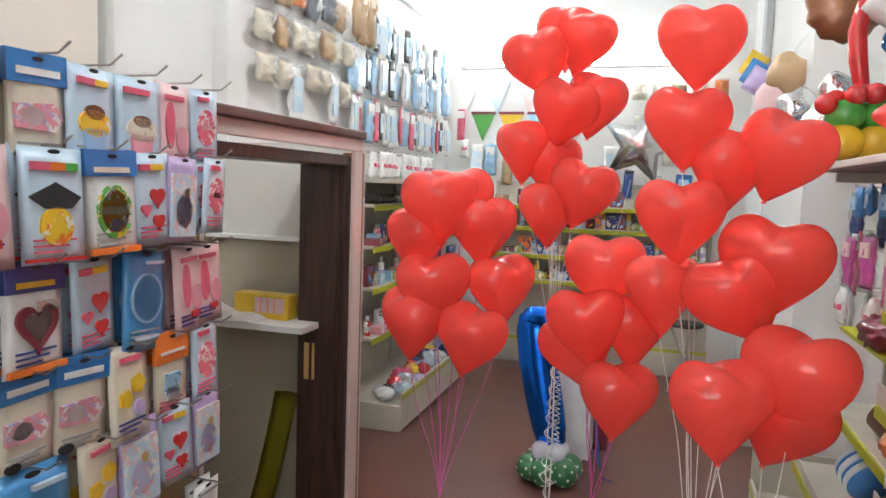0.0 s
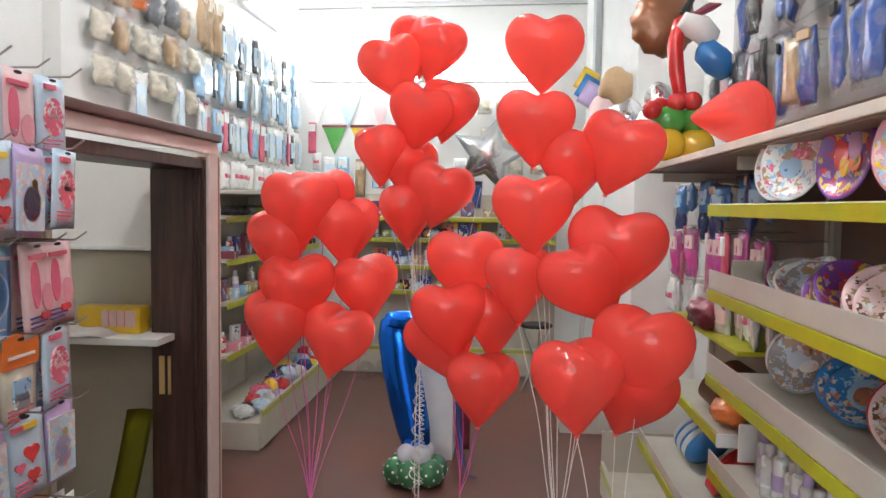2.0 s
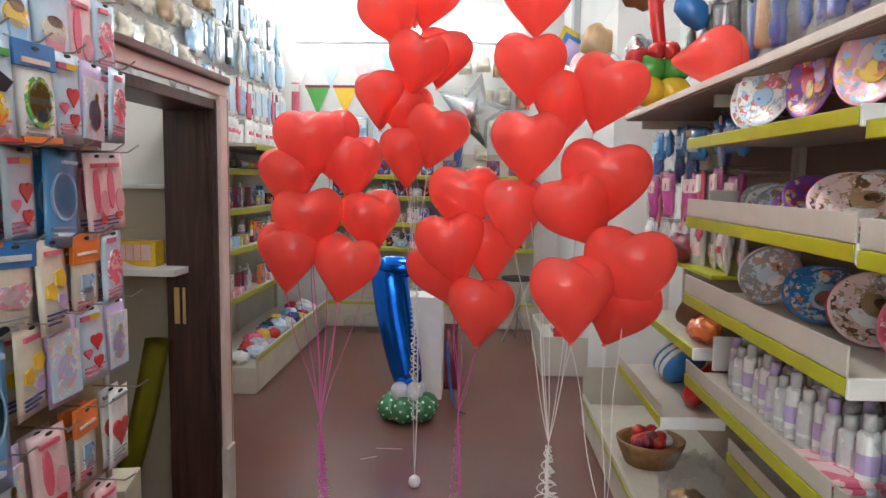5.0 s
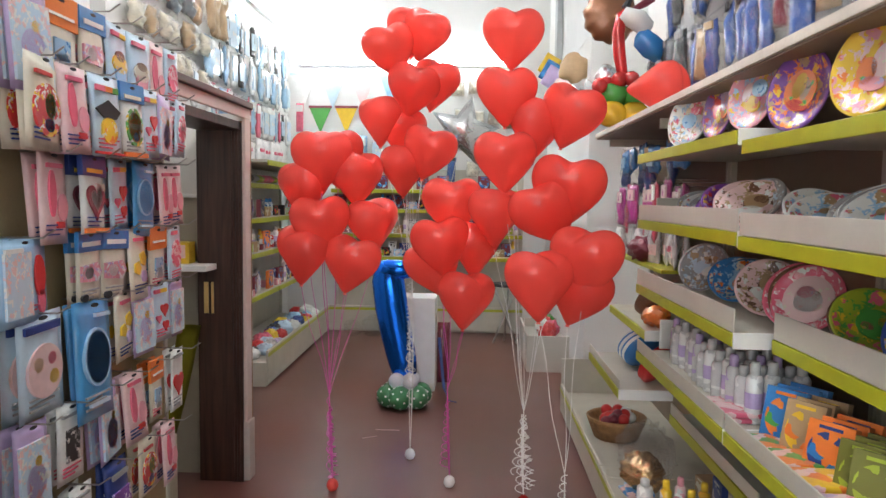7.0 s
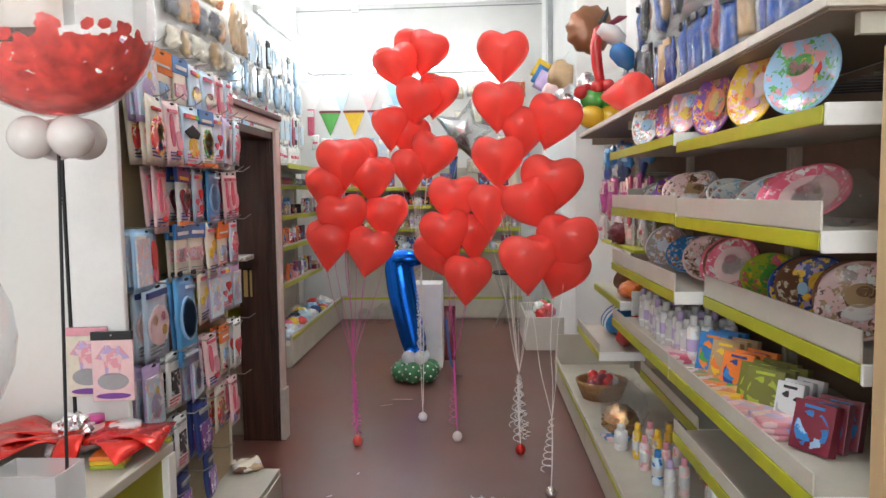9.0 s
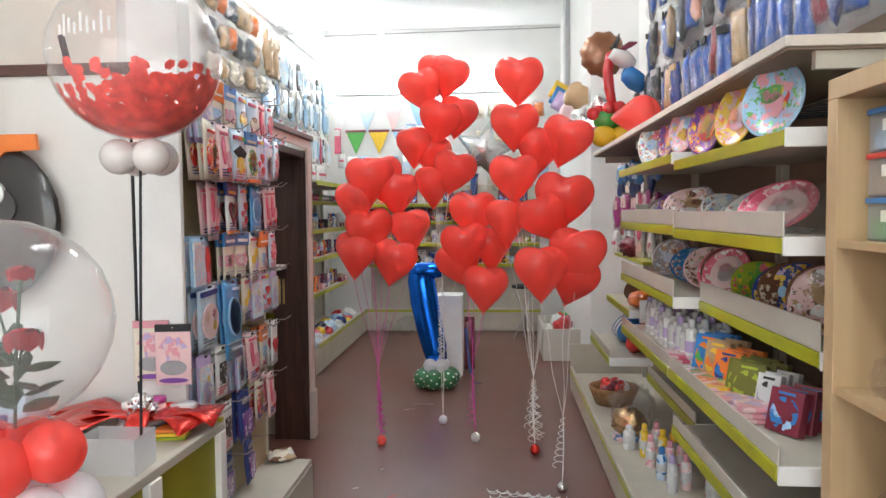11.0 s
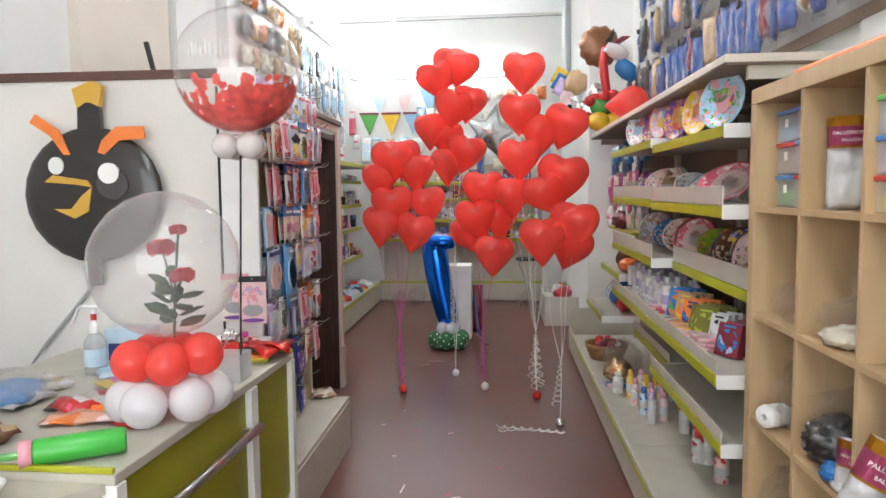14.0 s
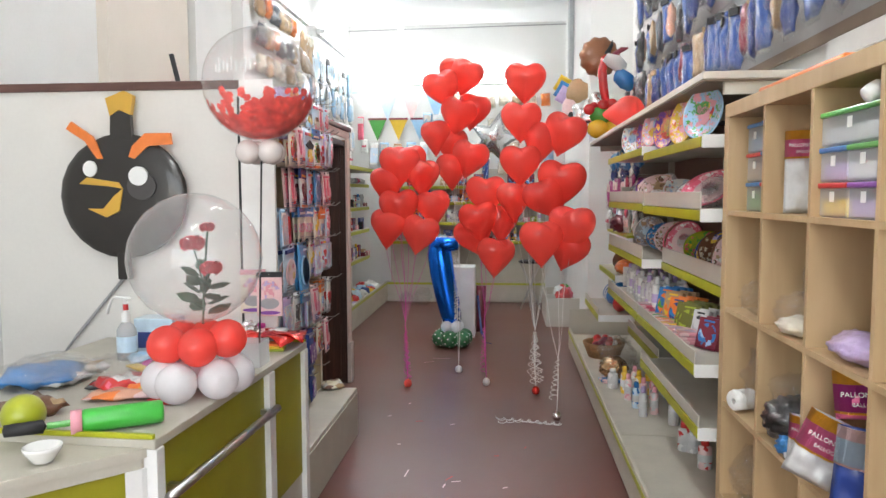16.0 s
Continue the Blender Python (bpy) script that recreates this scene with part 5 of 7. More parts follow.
for a, L in ((10, 0.25), (-14, 0.23), (165, 0.34), (192, 0.30), (215, 0.25), (95, 0.12)):
    b = bmesh.new()
    bmesh.ops.create_grid(b, x_segments=10, y_segments=4, size=0.5)
    for v in b.verts:
        u = v.co.x + 0.5
        v.co = Vector((u * L, v.co.y * (0.05 + 0.17 * u), 0.025 + 0.03 * math.sin(3 * u) + 0.008 * math.sin(v.co.y * 22 + u * 9)))
    bmesh.ops.solidify(b, geom=b.faces[:], thickness=0.002)
    part("fan", b, REDF, e, "red foil fan", True).matrix_basis = pose(0, 0, 0.01, 0, 0, a)
b = ball(0.045)
for v in b.verts:
    v.co *= 1 + 0.5 * noise.noise(v.co * 60)
part("knot", b, SILVER, e, "crumpled silver foil").location = (0, 0, 0.07)
part("tail", tube([(0.02, -0.02, 0.07), (0.03, -0.07, 0.075), (0.04, -0.12, 0.05), (0.045, -0.145, 0.015), (0.05, -0.16, 0.008)], [0.02, 0.032, 0.036, 0.034, 0.03], 10, None, 0.2), REDF, e, "hanging red foil tail", True)
e = thing("clear_carton", pose(-0.46, 0.47, CZ), "small clear plastic box on the counter", "box")
for q in (box(-0.09, 0.08, -0.06, -0.057, 0, 0.10), box(-0.09, 0.08, 0.057, 0.06, 0, 0.10), box(-0.09, -0.087, -0.057, 0.057, 0, 0.1), box(0.077, 0.08, -0.057, 0.057, 0, 0.1)):
    o = part("wall", q, BOXF, e)
    o.visible_shadow = False
e = thing("napkin_stack", pose(-0.427, 0.74, CZ, 0, 0, 8), "stack of orange and lime napkins", "napkins")
for k, c in enumerate(("lime", "yellow", "orange")):
    part("napkin", box(-0.045, 0.045, -0.035, 0.035, 0.012 * k + 0.001, 0.012 * (k + 1), 0.002), K(c), e)
for k, (cx, cy, cz, c2) in enumerate(((-0.515, 0.94, 0.955, "palepink"), (-0.60, 0.955, 0.965, "cream"))):
    e = thing("hanging_card", pose(cx, cy, cz, 0, 0, 8), ("pale pink printed card pack with a black header", "cream printed card pack with pink figures")[k], "party pack", "card packs")
    part("card", box(-0.06, 0.06, -0.004, 0.004, 0.0, 0.21, 0.002), K(c2), e)
    part("header", box(-0.06, 0.06, -0.006, 0.006, 0.185, 0.21, 0.001), K("black" if k == 0 else "pink"), e)
    part("print", slab(oval(0.0, 0.06, 0.045, 0.026), -0.006, -0.004), K("grey"), e)
    part("figure_print", slab([(-0.05, 0.13), (-0.02, 0.17), (0.02, 0.17), (0.05, 0.13), (0.025, 0.125), (0.02, 0.08), (-0.02, 0.08), (-0.025, 0.125)], -0.006, -0.004), printed("picture_figure", ["pink", "palepink", "pink", "lilac"], 60), e)
    part("foot_print", slab(oval(0.0, 0.016, 0.05, 0.009), -0.006, -0.004), K("purple"), e)
    part("hook", tube([(0, -0.01, 0.20), (0, 0.03, 0.20)], 0.0025, 5), WIRE, e)
for k, (x, y, rr, hh, c2, cap) in enumerate(((-0.62, 0.86, 0.036, 0.06, "rose", "white"), (-0.55, 0.88, 0.03, 0.075, "palepink", "magenta"), (-0.46, 0.89, 0.042, 0.05, "silver", "silver"))):
    e = thing("jar", pose(x, y, CZ), "small %s jar with a %s lid on the counter" % (c2, cap), "jar", "jars")
    part("jar", lathe([(0, 0), (rr, 0.0), (rr, hh), (0, hh)], 18), K(c2, 0.6), e, "", True)
    part("lid", lathe([(0, hh), (rr * 1.04, hh), (rr * 1.04, hh + 0.018), (0, hh + 0.02)], 18), K(cap, 0.4), e, cap + " lid", True)
# hand gel pump
e = thing("pump_bottle", pose(-1.0, 0.53, CZ) @ Matrix.Scale(0.84, 4), "clear gel pump bottle with a white long spout", "bottle")
o = part("bottle", lathe([(0, 0), (0.045, 0.0), (0.048, 0.01), (0.048, 0.15), (0.03, 0.18), (0.018, 0.19), (0.018, 0.2), (0, 0.2)], 18), BOXF, e, "", True)
part("label_band", lathe([(0.0485, 0.04), (0.0492, 0.04), (0.0492, 0.12), (0.0485, 0.12)], 18), K("paleblue"), e)
part("collar", lathe([(0.02, 0.19), (0.022, 0.23), (0.012, 0.24), (0.01, 0.30), (0, 0.30)], 14), CAP, e, "white collar", True)
part("spout", tube([(0.03, 0, 0.31), (-0.06, 0, 0.315), (-0.075, 0, 0.30), (-0.10, 0, 0.23)], 0.008, 8), CAP, e, "white spout", True)
part("red_band", lathe([(0.0125, 0.25), (0.013, 0.25), (0.013, 0.28), (0.0125, 0.28)], 12), K("red"), e)


def blob_bag(x, y, z, s, col, label, seed, rz=0, mat=None):
    e = thing("plastic_bag", pose(x, y, z, 0, 0, rz), label, "bag", "loose bags")
    b = lathe([(math.sin(math.pi * k / 20) if 0 < k < 20 else 0, -math.cos(math.pi * k / 20)) for k in range(21)], 32)
    for v in b.verts:
        q = v.co.copy()
        v.co = Vector((q.x * s[0], q.y * s[1], (q.z + 1) * s[2])) * 1.0
        v.co += q * 0.28 * min(s) * (noise.noise(q * 3.2 + Vector((seed, 0, 0))) + 0.7 * noise.noise(q * 8 + Vector((seed, 5, 0))) + 0.35 * noise.noise(q * 21 + Vector((seed, 9, 0))))
        v.co.z = max(v.co.z, 0)
    o = part("film", b, mat or crinkled(col), e, "", True)
    if mat:
        o.visible_shadow = False
    return e


def flat_bag(m, w, d, col, label, header=None, h=0.03, seed=0):
    e = thing("flat_pack", m, label, "party pack", "packs on the counter")
    b = pillow(w, d, h, 12, 12, 0.5, seed)
    bmesh.ops.rotate(b, verts=b.verts, matrix=Matrix.Rotation(radians(90), 3, "X"))
    for v in b.verts:
        v.co.z += h / 2
        v.co.y += d / 2
    part("bag", b, crinkled(col) if isinstance(col, str) else printed("counter_pack_%d" % seed, list(col), 16.0), e, "", True)
    if header:
        part("header", box(-w / 2, w / 2, d / 2 - 0.05, d / 2, h * 0.45, h * 0.6, 0.002), K(header), e)
    return e


flat_bag(pose(-1.02, -0.11, CZ, 0, 0, 20), 0.26, 0.24, "blue", "blue plastic bag lying on the counter", None, 0.07, 1)
flat_bag(pose(-0.88, -0.10, CZ, 0, 0, -35), 0.15, 0.24, ("red", "red", "rose", "white"), "crumpled red and white bag in clear film", None, 0.05, 2)
flat_bag(pose(-0.735, -0.32, CZ, 0, 0, 60), 0.15, 0.20, ("brown", "brown", "tan", "brown"), "brown foil bag lying on the counter", None, 0.05, 3)
flat_bag(pose(-0.667, -0.15, CZ, 0, 0, 12), 0.26, 0.13, ("peach", "peach", "palepink", "orange"), "peach-coloured bag lying on the counter", None, 0.03, 4)
flat_bag(pose(-0.87, 0.27, CZ, 0, 0, -38), 0.14, 0.17, ("yellow", "magenta", "navy", "yellow", "magenta"), "yellow and magenta bag of balloons", "yellow", 0.035, 5)
flat_bag(pose(-0.635, -0.03, CZ, 0, 0, 20), 0.13, 0.06, ("orange", "yellow", "orange"), "small orange bag of balloons", None, 0.035, 6)
flat_bag(pose(-0.88, 0.10, CZ, 0, 0, 80), 0.20, 0.16, "silver", "clear bag of balloons on the counter", None, 0.04, 7)
flat_bag(pose(-0.774, 0.0, CZ, 0, 0, 15), 0.20, 0.12, ("black", "slate", "tan", "black"), "dark ribbon bag lying on the counter", None, 0.025, 9)
flat_bag(pose(-0.55, -0.11, CZ, 0, 0, -20), 0.12, 0.035, "red", "red balloon stick lying on the counter", None, 0.016, 10)
flat_bag(pose(-0.80, 0.39, CZ, 0, 0, 40), 0.16, 0.12, ("paleblue", "sky", "white", "paleblue"), "pale blue bag lying on the counter", None, 0.04, 11)
flat_bag(pose(-0.435, 1.92, 0.301, 0, 0, 25), 0.14, 0.17, ("tan", "cream", "silver", "tan", "brown"), "tan and silver foil pack lying on the stand base", None, 0.035, 12)
flat_bag(pose(-0.50, 0.70, CZ, 0, 0, 30), 0.16, 0.2, "silver", "clear foil bag on the counter", None, 0.05, 8)
for k, (x, y, z, sx, sy, sz, a) in enumerate([(-0.95, -0.08, CZ + 0.075, 0.17, 0.13, 0.03, 20), (-0.80, 0.12, CZ + 0.045, 0.15, 0.12, 0.03, -30), (-1.10, 0.15, CZ + 0.001, 0.14, 0.16, 0.05, 10)]):
    blob_bag(x, y, z, (sx, sy, sz), "", "crumpled clear film bag on the counter pile", 200 + k, a, BAGF)
flat_bag(pose(-0.95, 0.22, CZ, 0, 0, 55), 0.17, 0.12, ("tan", "cream", "silver", "slate"), "pale and dark bag of ribbons on the counter", None, 0.045, 13)
flat_bag(pose(-0.70, 0.08, CZ, 0, 0, -15), 0.16, 0.05, ("navy", "magenta", "navy", "yellow"), "narrow dark and magenta bag on the counter", None, 0.03, 14)
flat_bag(pose(-0.62, -0.22, CZ, 0, 0, 30), 0.10, 0.04, "cream", "cream flat tag lying beside the pump", None, 0.008, 15)
e = thing("balloon_pump", pose(-0.54, -0.34, CZ + 0.037, 0, 90, 32), "green hand balloon pump with a pink collar", "pump")
part("barrel", lathe([(0, -0.10), (0.031, -0.10), (0.035, -0.092), (0.035, 0.11), (0.03, 0.12), (0, 0.12)], 20), M("green_plastic", (0.05, 0.42, 0.05), 0.35, var=0.08, coat=0.3), e, "", True)
part("collar", lathe([(0.01, -0.13), (0.036, -0.13), (0.036, -0.10), (0.01, -0.10)], 18), K("pink"), e, "pink collar", True)
part("rod", lathe([(0, -0.19), (0.01, -0.19), (0.01, -0.12), (0, -0.12)], 10), K("green"), e)
part("handle", lathe([(0, -0.30), (0.018, -0.295), (0.02, -0.20), (0, -0.19)], 12), K("black"), e, "black handle", True)
e = thing("bowl", pose(-0.634, -0.56, 0.815), "small white china bowl on the counter edge", "bowl")
part("bowl", lathe([(0, 0.004), (0.024, 0.0), (0.028, 0.004), (0.048, 0.035), (0.05, 0.045), (0.046, 0.045), (0.026, 0.012), (0, 0.01)], 24), M("white_china", (0.8, 0.79, 0.76), 0.2, var=0.05, coat=0.6), e, "", True)
e = thing("lime_balloon", pose(-0.80, -0.40, CZ), "limp lime green balloon on the counter", "balloon")
part("body", ball(0.06), M("lime_latex", (0.36, 0.40, 0.02), 0.35, var=0.06, coat=0.3), e, "", True).location = (0, 0, 0.055)
e = thing("small_crate", pose(-0.95, 0.72, CZ), "clear crate with a navy print on the counter", "box")
part("body", box(-0.09, 0.09, -0.06, 0.06, 0, 0.15, 0.004), K("paleblue"), e)
part("print", box(-0.07, 0.03, -0.0635, -0.06, 0.02, 0.09), K("navy"), e)
e = thing("cord", pose(0, 0, 0), "grey cable running up the partition wall", "cable")
part("cable", tube([(-1.22, 0.985, 1.17), (-1.36, 0.98, 1.01), (-1.50, 0.97, 0.846), (-1.66, 0.95, 0.63), (-1.72, 0.93, 0.35), (-1.73, 0.92, 0.01)], 0.008, 8), M("grey_cable", (0.35, 0.35, 0.35), 0.6), e, "", True)

# black foil balloon on the partition
e = thing("black_foil_balloon", pose(-1.222, 0.945, 1.525, 0, 0, 0), "round black foil balloon with plain orange patches, fixed to the wall", "balloon")
e.scale = (1.30, 1.22, 1.18)
b = ball(0.245)
for v in b.verts:
    v.co.y *= 0.13
    v.co.z *= 1.03
part("body", b, BLACKF, e, "", True)
OR = K("orange", 0.5)
part("fin", slab([(-0.04, 0.22), (0.045, 0.22), (0.04, 0.34), (-0.035, 0.34)], -0.012, 0.008), BLACKF, e)
part("fin_tip", slab([(-0.035, 0.32), (0.0, 0.345), (0.042, 0.325), (0.055, 0.40), (0.02, 0.42), (-0.05, 0.39)], -0.016, 0.009), M("gold_patch", (0.62, 0.36, 0.05), 0.4, var=0.08), e, "ochre tip")
part("patch", slab([(-0.20, 0.27), (-0.18, 0.30), (-0.10, 0.24), (-0.06, 0.15), (-0.085, 0.15), (-0.13, 0.22)], -0.024, -0.012), OR, e, "orange patch")
part("patch", slab([(0.03, 0.145), (0.055, 0.145), (0.11, 0.20), (0.20, 0.205), (0.195, 0.25), (0.10, 0.25), (0.05, 0.20)], -0.024, -0.012), OR, e, "orange patch")
GP = M("gold_patch", (0.62, 0.36, 0.05), 0.4)
part("patch", slab([(-0.15, 0.05), (-0.12, 0.075), (0.0, 0.055), (0.015, 0.03), (-0.04, 0.04)], -0.037, -0.02), GP, e, "ochre patch")
part("patch", slab([(0.015, 0.03), (0.0, -0.06), (-0.05, -0.085), (-0.12, -0.05), (-0.06, -0.05), (-0.02, 0.0)], -0.037, -0.02), GP, e, "ochre patch")
part("patch", slab(oval(-0.11, 0.11, 0.026, 0.032), -0.033, -0.016), CAP, e, "white round patch")
part("patch", slab(oval(0.075, 0.08, 0.036, 0.038), -0.037, -0.02), CAP, e, "white round patch")
part("patch", slab(oval(0.085, 0.04, 0.055, 0.055), -0.0335, -0.02), M("dark_grey_patch", (0.06, 0.055, 0.055), 0.45), e, "dark grey patch")
part("tail", box(-0.03, 0.02, -0.012, 0.012, -0.34, -0.22, 0.006), BLACKF, e)

# ---------------------------------------------------------------- bookcase
BX, BY, CELL, TH = 1.40, 0.40, 0.335, 0.017
bc = thing("cube_bookcase", pose(0, 0, 0), "birch veneer cube bookcase with open compartments", "bookcase")
BL = 5 * CELL + 4 * TH + 0.10
part("top", box(BX, BX + 0.39, BY - BL, BY, 1.80, 1.85, 0.002), BIRCH, bc)
part("bottom", box(BX, BX + 0.39, BY - BL, BY, 0.0, 0.05, 0.002), BIRCH, bc)
part("side", box(BX, BX + 0.39, BY - 0.05, BY, 0.05, 1.80, 0.002), BIRCH, bc)
part("side", box(BX, BX + 0.39, BY - BL, BY - BL + 0.05, 0.05, 1.80, 0.002), BIRCH, bc)
part("back", box(BX + 0.385, BX + 0.389, BY - BL + 0.05, BY - 0.05, 0.05, 1.80), BIRCH, bc)
for k in range(1, 5):
    y = BY - 0.05 - k * CELL - (k - 1) * TH
    part("divider", box(BX + 0.004, BX + 0.385, y - TH, y, 0.05, 1.80), BIRCH, bc)
for j in range(1, 5):
    z = 1.80 - j * CELL - (j - 1) * TH
    for k in range(5):
        y = BY - 0.05 - k * (CELL + TH)
        part("shelf", box(BX + 0.004, BX + 0.385, y - CELL, y, z - TH, z), BIRCH, bc)


def cell(col, row):
    """Middle of a compartment's floor, col from the far end, row from the top."""
    return BY - 0.05 - col * (CELL + TH) - CELL / 2, 1.80 - (row + 1) * CELL - row * TH


def tub(x, y, z, w, d, h, lid, fill, label, rz=0):
    e = thing("storage_tub", pose(x, y, z, 0, 0, rz), label, "storage box", "plastic tubs")
    b = box(-w / 2, w / 2, -d / 2, d / 2, 0.0, h - 0.012, 0.006)
    o = part("tub", b, BOXF, e, "cloudy clear tub")
    o.visible_shadow = False
    part("contents", box(-w / 2 + 0.006, w / 2 - 0.006, -d / 2 + 0.006, d / 2 - 0.006, 0.004, h * 0.55, 0.01), K(fill), e)
    part("lid", box(-w / 2 - 0.004, w / 2 + 0.004, -d / 2 - 0.004, d / 2 + 0.004, h - 0.014, h, 0.004), K(lid, 0.3), e, lid + " lid")
    part("price_tag", box(-w / 2 - 0.0015, -w / 2 - 0.0005, -0.012, 0.012, h * 0.45, h * 0.45 + 0.026), CAP, e, "white price tag")
    return e


y0, z0 = cell(0, 0)
for k, (lid, fill) in enumerate((("blue", "green"), ("red", "tan"), ("blue", "sky"))):
    tub(BX + 0.16, y0 + 0.07, z0 + 0.102 * k, 0.2, 0.15, 0.10, lid, fill, "small clear tub with a %s lid in the bookcase" % lid)
for k, (lid, fill) in enumerate((("red", "rose"), ("blue", "lilac"), ("blue", "grey"))[:3]):
    tub(BX + 0.14, y0 - 0.09, z0 + 0.102 * k, 0.18, 0.13, 0.10, lid, fill, "small clear tub with a %s lid in the bookcase" % lid)
y1, z1 = cell(1, 0)
tub(BX + 0.26, y1 - 0.08, z1, 0.2, 0.12, 0.13, "red", "palepink", "clear tub with a red lid in the bookcase")
tub(BX + 0.26, y1 - 0.08, z1 + 0.132, 0.2, 0.12, 0.07, "red", "grey", "clear tub with a red lid in the bookcase")
tub(BX + 0.26, y1 - 0.08, z1 + 0.204, 0.22, 0.13, 0.11, "green", "silver", "clear tub with a green lid in the bookcase")
y2, z2 = cell(2, 0)
for dy, k, lid, fill in ((0.08, 0, "red", "yellow"), (-0.08, 0, "purple", "lilac"), (0.08, 1, "blue", "lilac"), (-0.07, 1, "green", "white"), (0.0, 2, "green", "silver")):
    tub(BX + 0.13, y2 + dy, z2 + 0.09 * k, 0.22, 0.15 if k < 2 else 0.31, 0.088, lid, fill, "clear tub with a %s lid in the bookcase" % lid)


def sign_text(body, size, m, parent, mat):
    c = bpy.data.curves.new("lettering", "FONT")
    c.body, c.size, c.extrude, c.align_x = body, size, 0.0006, "CENTER"
    c.materials.append(mat)
    o = new("lettering", c)
    o.parent, o.matrix_basis = parent, m
    return o


def balloon_bag(m, w, h, body, label, text=True, seed=0, band="hotpink", edge="amber"):
    e = thing("balloon_bag", m, label, "bag of balloons", "bags of balloons")
    part("bag", pillow(w, h, w * 0.42, 10, 12, 0.5, seed), K(body, 0.9, 0.25), e, "", True)
    hb, q = w * 0.80, w * 0.29

    def strip(z0, z1, y):
        b = bmesh.new()
        rows = [[b.verts.new(((i / 12 - 0.5) * w * 1.02, y - q * math.sin(math.pi * i / 12) ** 0.5 + 0.003 * math.sin(i * 1.9 + seed), z)) for i in range(13)] for z in (z0, z1)]
        for i in range(12):
            b.faces.new((rows[0][i], rows[0][i + 1], rows[1][i + 1], rows[1][i]))
        bmesh.ops.solidify(b, geom=b.faces[:], thickness=0.001)
        return b
    part("band", strip(-hb, 0.0, -0.004), K(band, 0.6), e, band + " header band", True)
    part("stripe", strip(-hb * 0.30, 0.002, -0.0075), K(edge, 0.6), e, edge + " stripe", True)
    part("stripe", strip(-hb, -hb * 0.94, -0.0075), K(edge, 0.6), e, edge + " stripe", True)
    if text:
        sign_text("PALLONCINI", w * 0.135, pose(0, -0.0105 - q, -hb * 0.58, 90, 0, 0), e, CAP)
        sign_text("BALLOONS", w * 0.105, pose(0.008, -0.0105 - q, -hb * 0.80, 90, 0, 0), e, CAP)
    return e


balloon_bag(pose(BX + 0.085, y1 + 0.075, z1 + 0.245, 0, 0, -22), 0.10, 0.243, "silver", "tall clear bag of white balloons with a magenta band", True, 1)
y1b, z3 = cell(1, 2)
balloon_bag(pose(BX + 0.05, y1b - 0.10, z3 + 0.14, 0, 3, -28), 0.085, 0.138, "silver", "bag of balloons with a magenta band in the bookcase", True, 2)
y2b, z3 = cell(2, 2)
balloon_bag(pose(BX + 0.035, y2b + 0.035, z3 + 0.20, -4, 22, -24), 0.125, 0.18, "silver", "bag of balloons with a magenta band leaning out", True, 3)
balloon_bag(pose(BX + 0.045, y2b - 0.085, z3 + 0.215, -3, 4, -26), 0.115, 0.213, "navy", "clear-topped bag of dark blue balloons", False, 4, "paleblue", "palepink")
balloon_bag(pose(BX + 0.085, y2b + 0.03, z3 + 0.325, -8, -6, -24), 0.13, 0.12, "hotpink", "round pink and amber bag of balloons", True, 5, "magenta", "amber")
y2c, z2c = cell(2, 1)


blob_bag(BX + 0.09, y2c - 0.01, z2c, (0.09, 0.12, 0.038), "lilac", "bag of lilac balloons", 3)
blob_bag(BX + 0.20, y2c - 0.02, cell(2, 2)[1], (0.12, 0.13, 0.11), "rose", "clear bag of rose-red balloons", 4)
y1c, z1c = cell(1, 1)
blob_bag(BX + 0.07, y1c - 0.01, z1c, (0.075, 0.08, 0.028), "cream", "bag of cream balloons in clear film", 5)
blob_bag(BX + 0.08, y1c - 0.03, z1c, (0.09, 0.12, 0.065), "", "loose crumpled clear plastic bag", 15, 0, BAGF)
blob_bag(BX + 0.06, y1c - 0.10, z1c + 0.05, (0.033, 0.033, 0.10), "", "upright crumpled clear plastic bag", 6, 0, BAGF)
y0c, z0c = cell(0, 1)
blob_bag(BX + 0.08, y0c - 0.03, z0c, (0.08, 0.09, 0.06), "", "crumpled clear plastic bag", 7, 0, BAGF)
y0d, z0d = cell(0, 2)
blob_bag(BX + 0.10, y0d - 0.07, z0d, (0.10, 0.10, 0.13), "", "crumpled clear plastic bag", 8, 0, BAGF)
e = thing("tissue_roll", pose(BX + 0.0, y0d + 0.03, z0d + 0.04, 0, 90, 28), "crumpled white tissue roll lying in the bookcase", "paper roll")
b = lathe([(0.010, 0), (0.03, 0), (0.038, 0.006), (0.036, 0.02), (0.037, 0.04), (0.035, 0.06), (0.037, 0.085), (0.03, 0.092), (0.010, 0.092), (0.010, 0)], 28)
for v in b.verts:
    v.co *= 1 + 0.16 * noise.noise(v.co * 45)
part("roll", b, K("white", 0, 0.8), e, "", True)
y1d, z1d = cell(1, 2)
blob_bag(BX + 0.07, y1d + 0.04, z1d, (0.08, 0.11, 0.075), "black", "crumpled black plastic bag", 9)
blob_bag(BX + 0.03, y1d - 0.035, z1d, (0.035, 0.035, 0.03), "blue", "small blue bag of balloons", 10)
blob_bag(BX + 0.03, y1d - 0.085, z1d, (0.03, 0.05, 0.012), "white", "flat white bag of balloons", 16)
blob_bag(BX + 0.10, y1d + 0.03, z1d + 0.11, (0.10, 0.12, 0.055), "", "crumpled clear plastic bag", 11, 0, BAGF)
y0e, z0e = cell(0, 3)
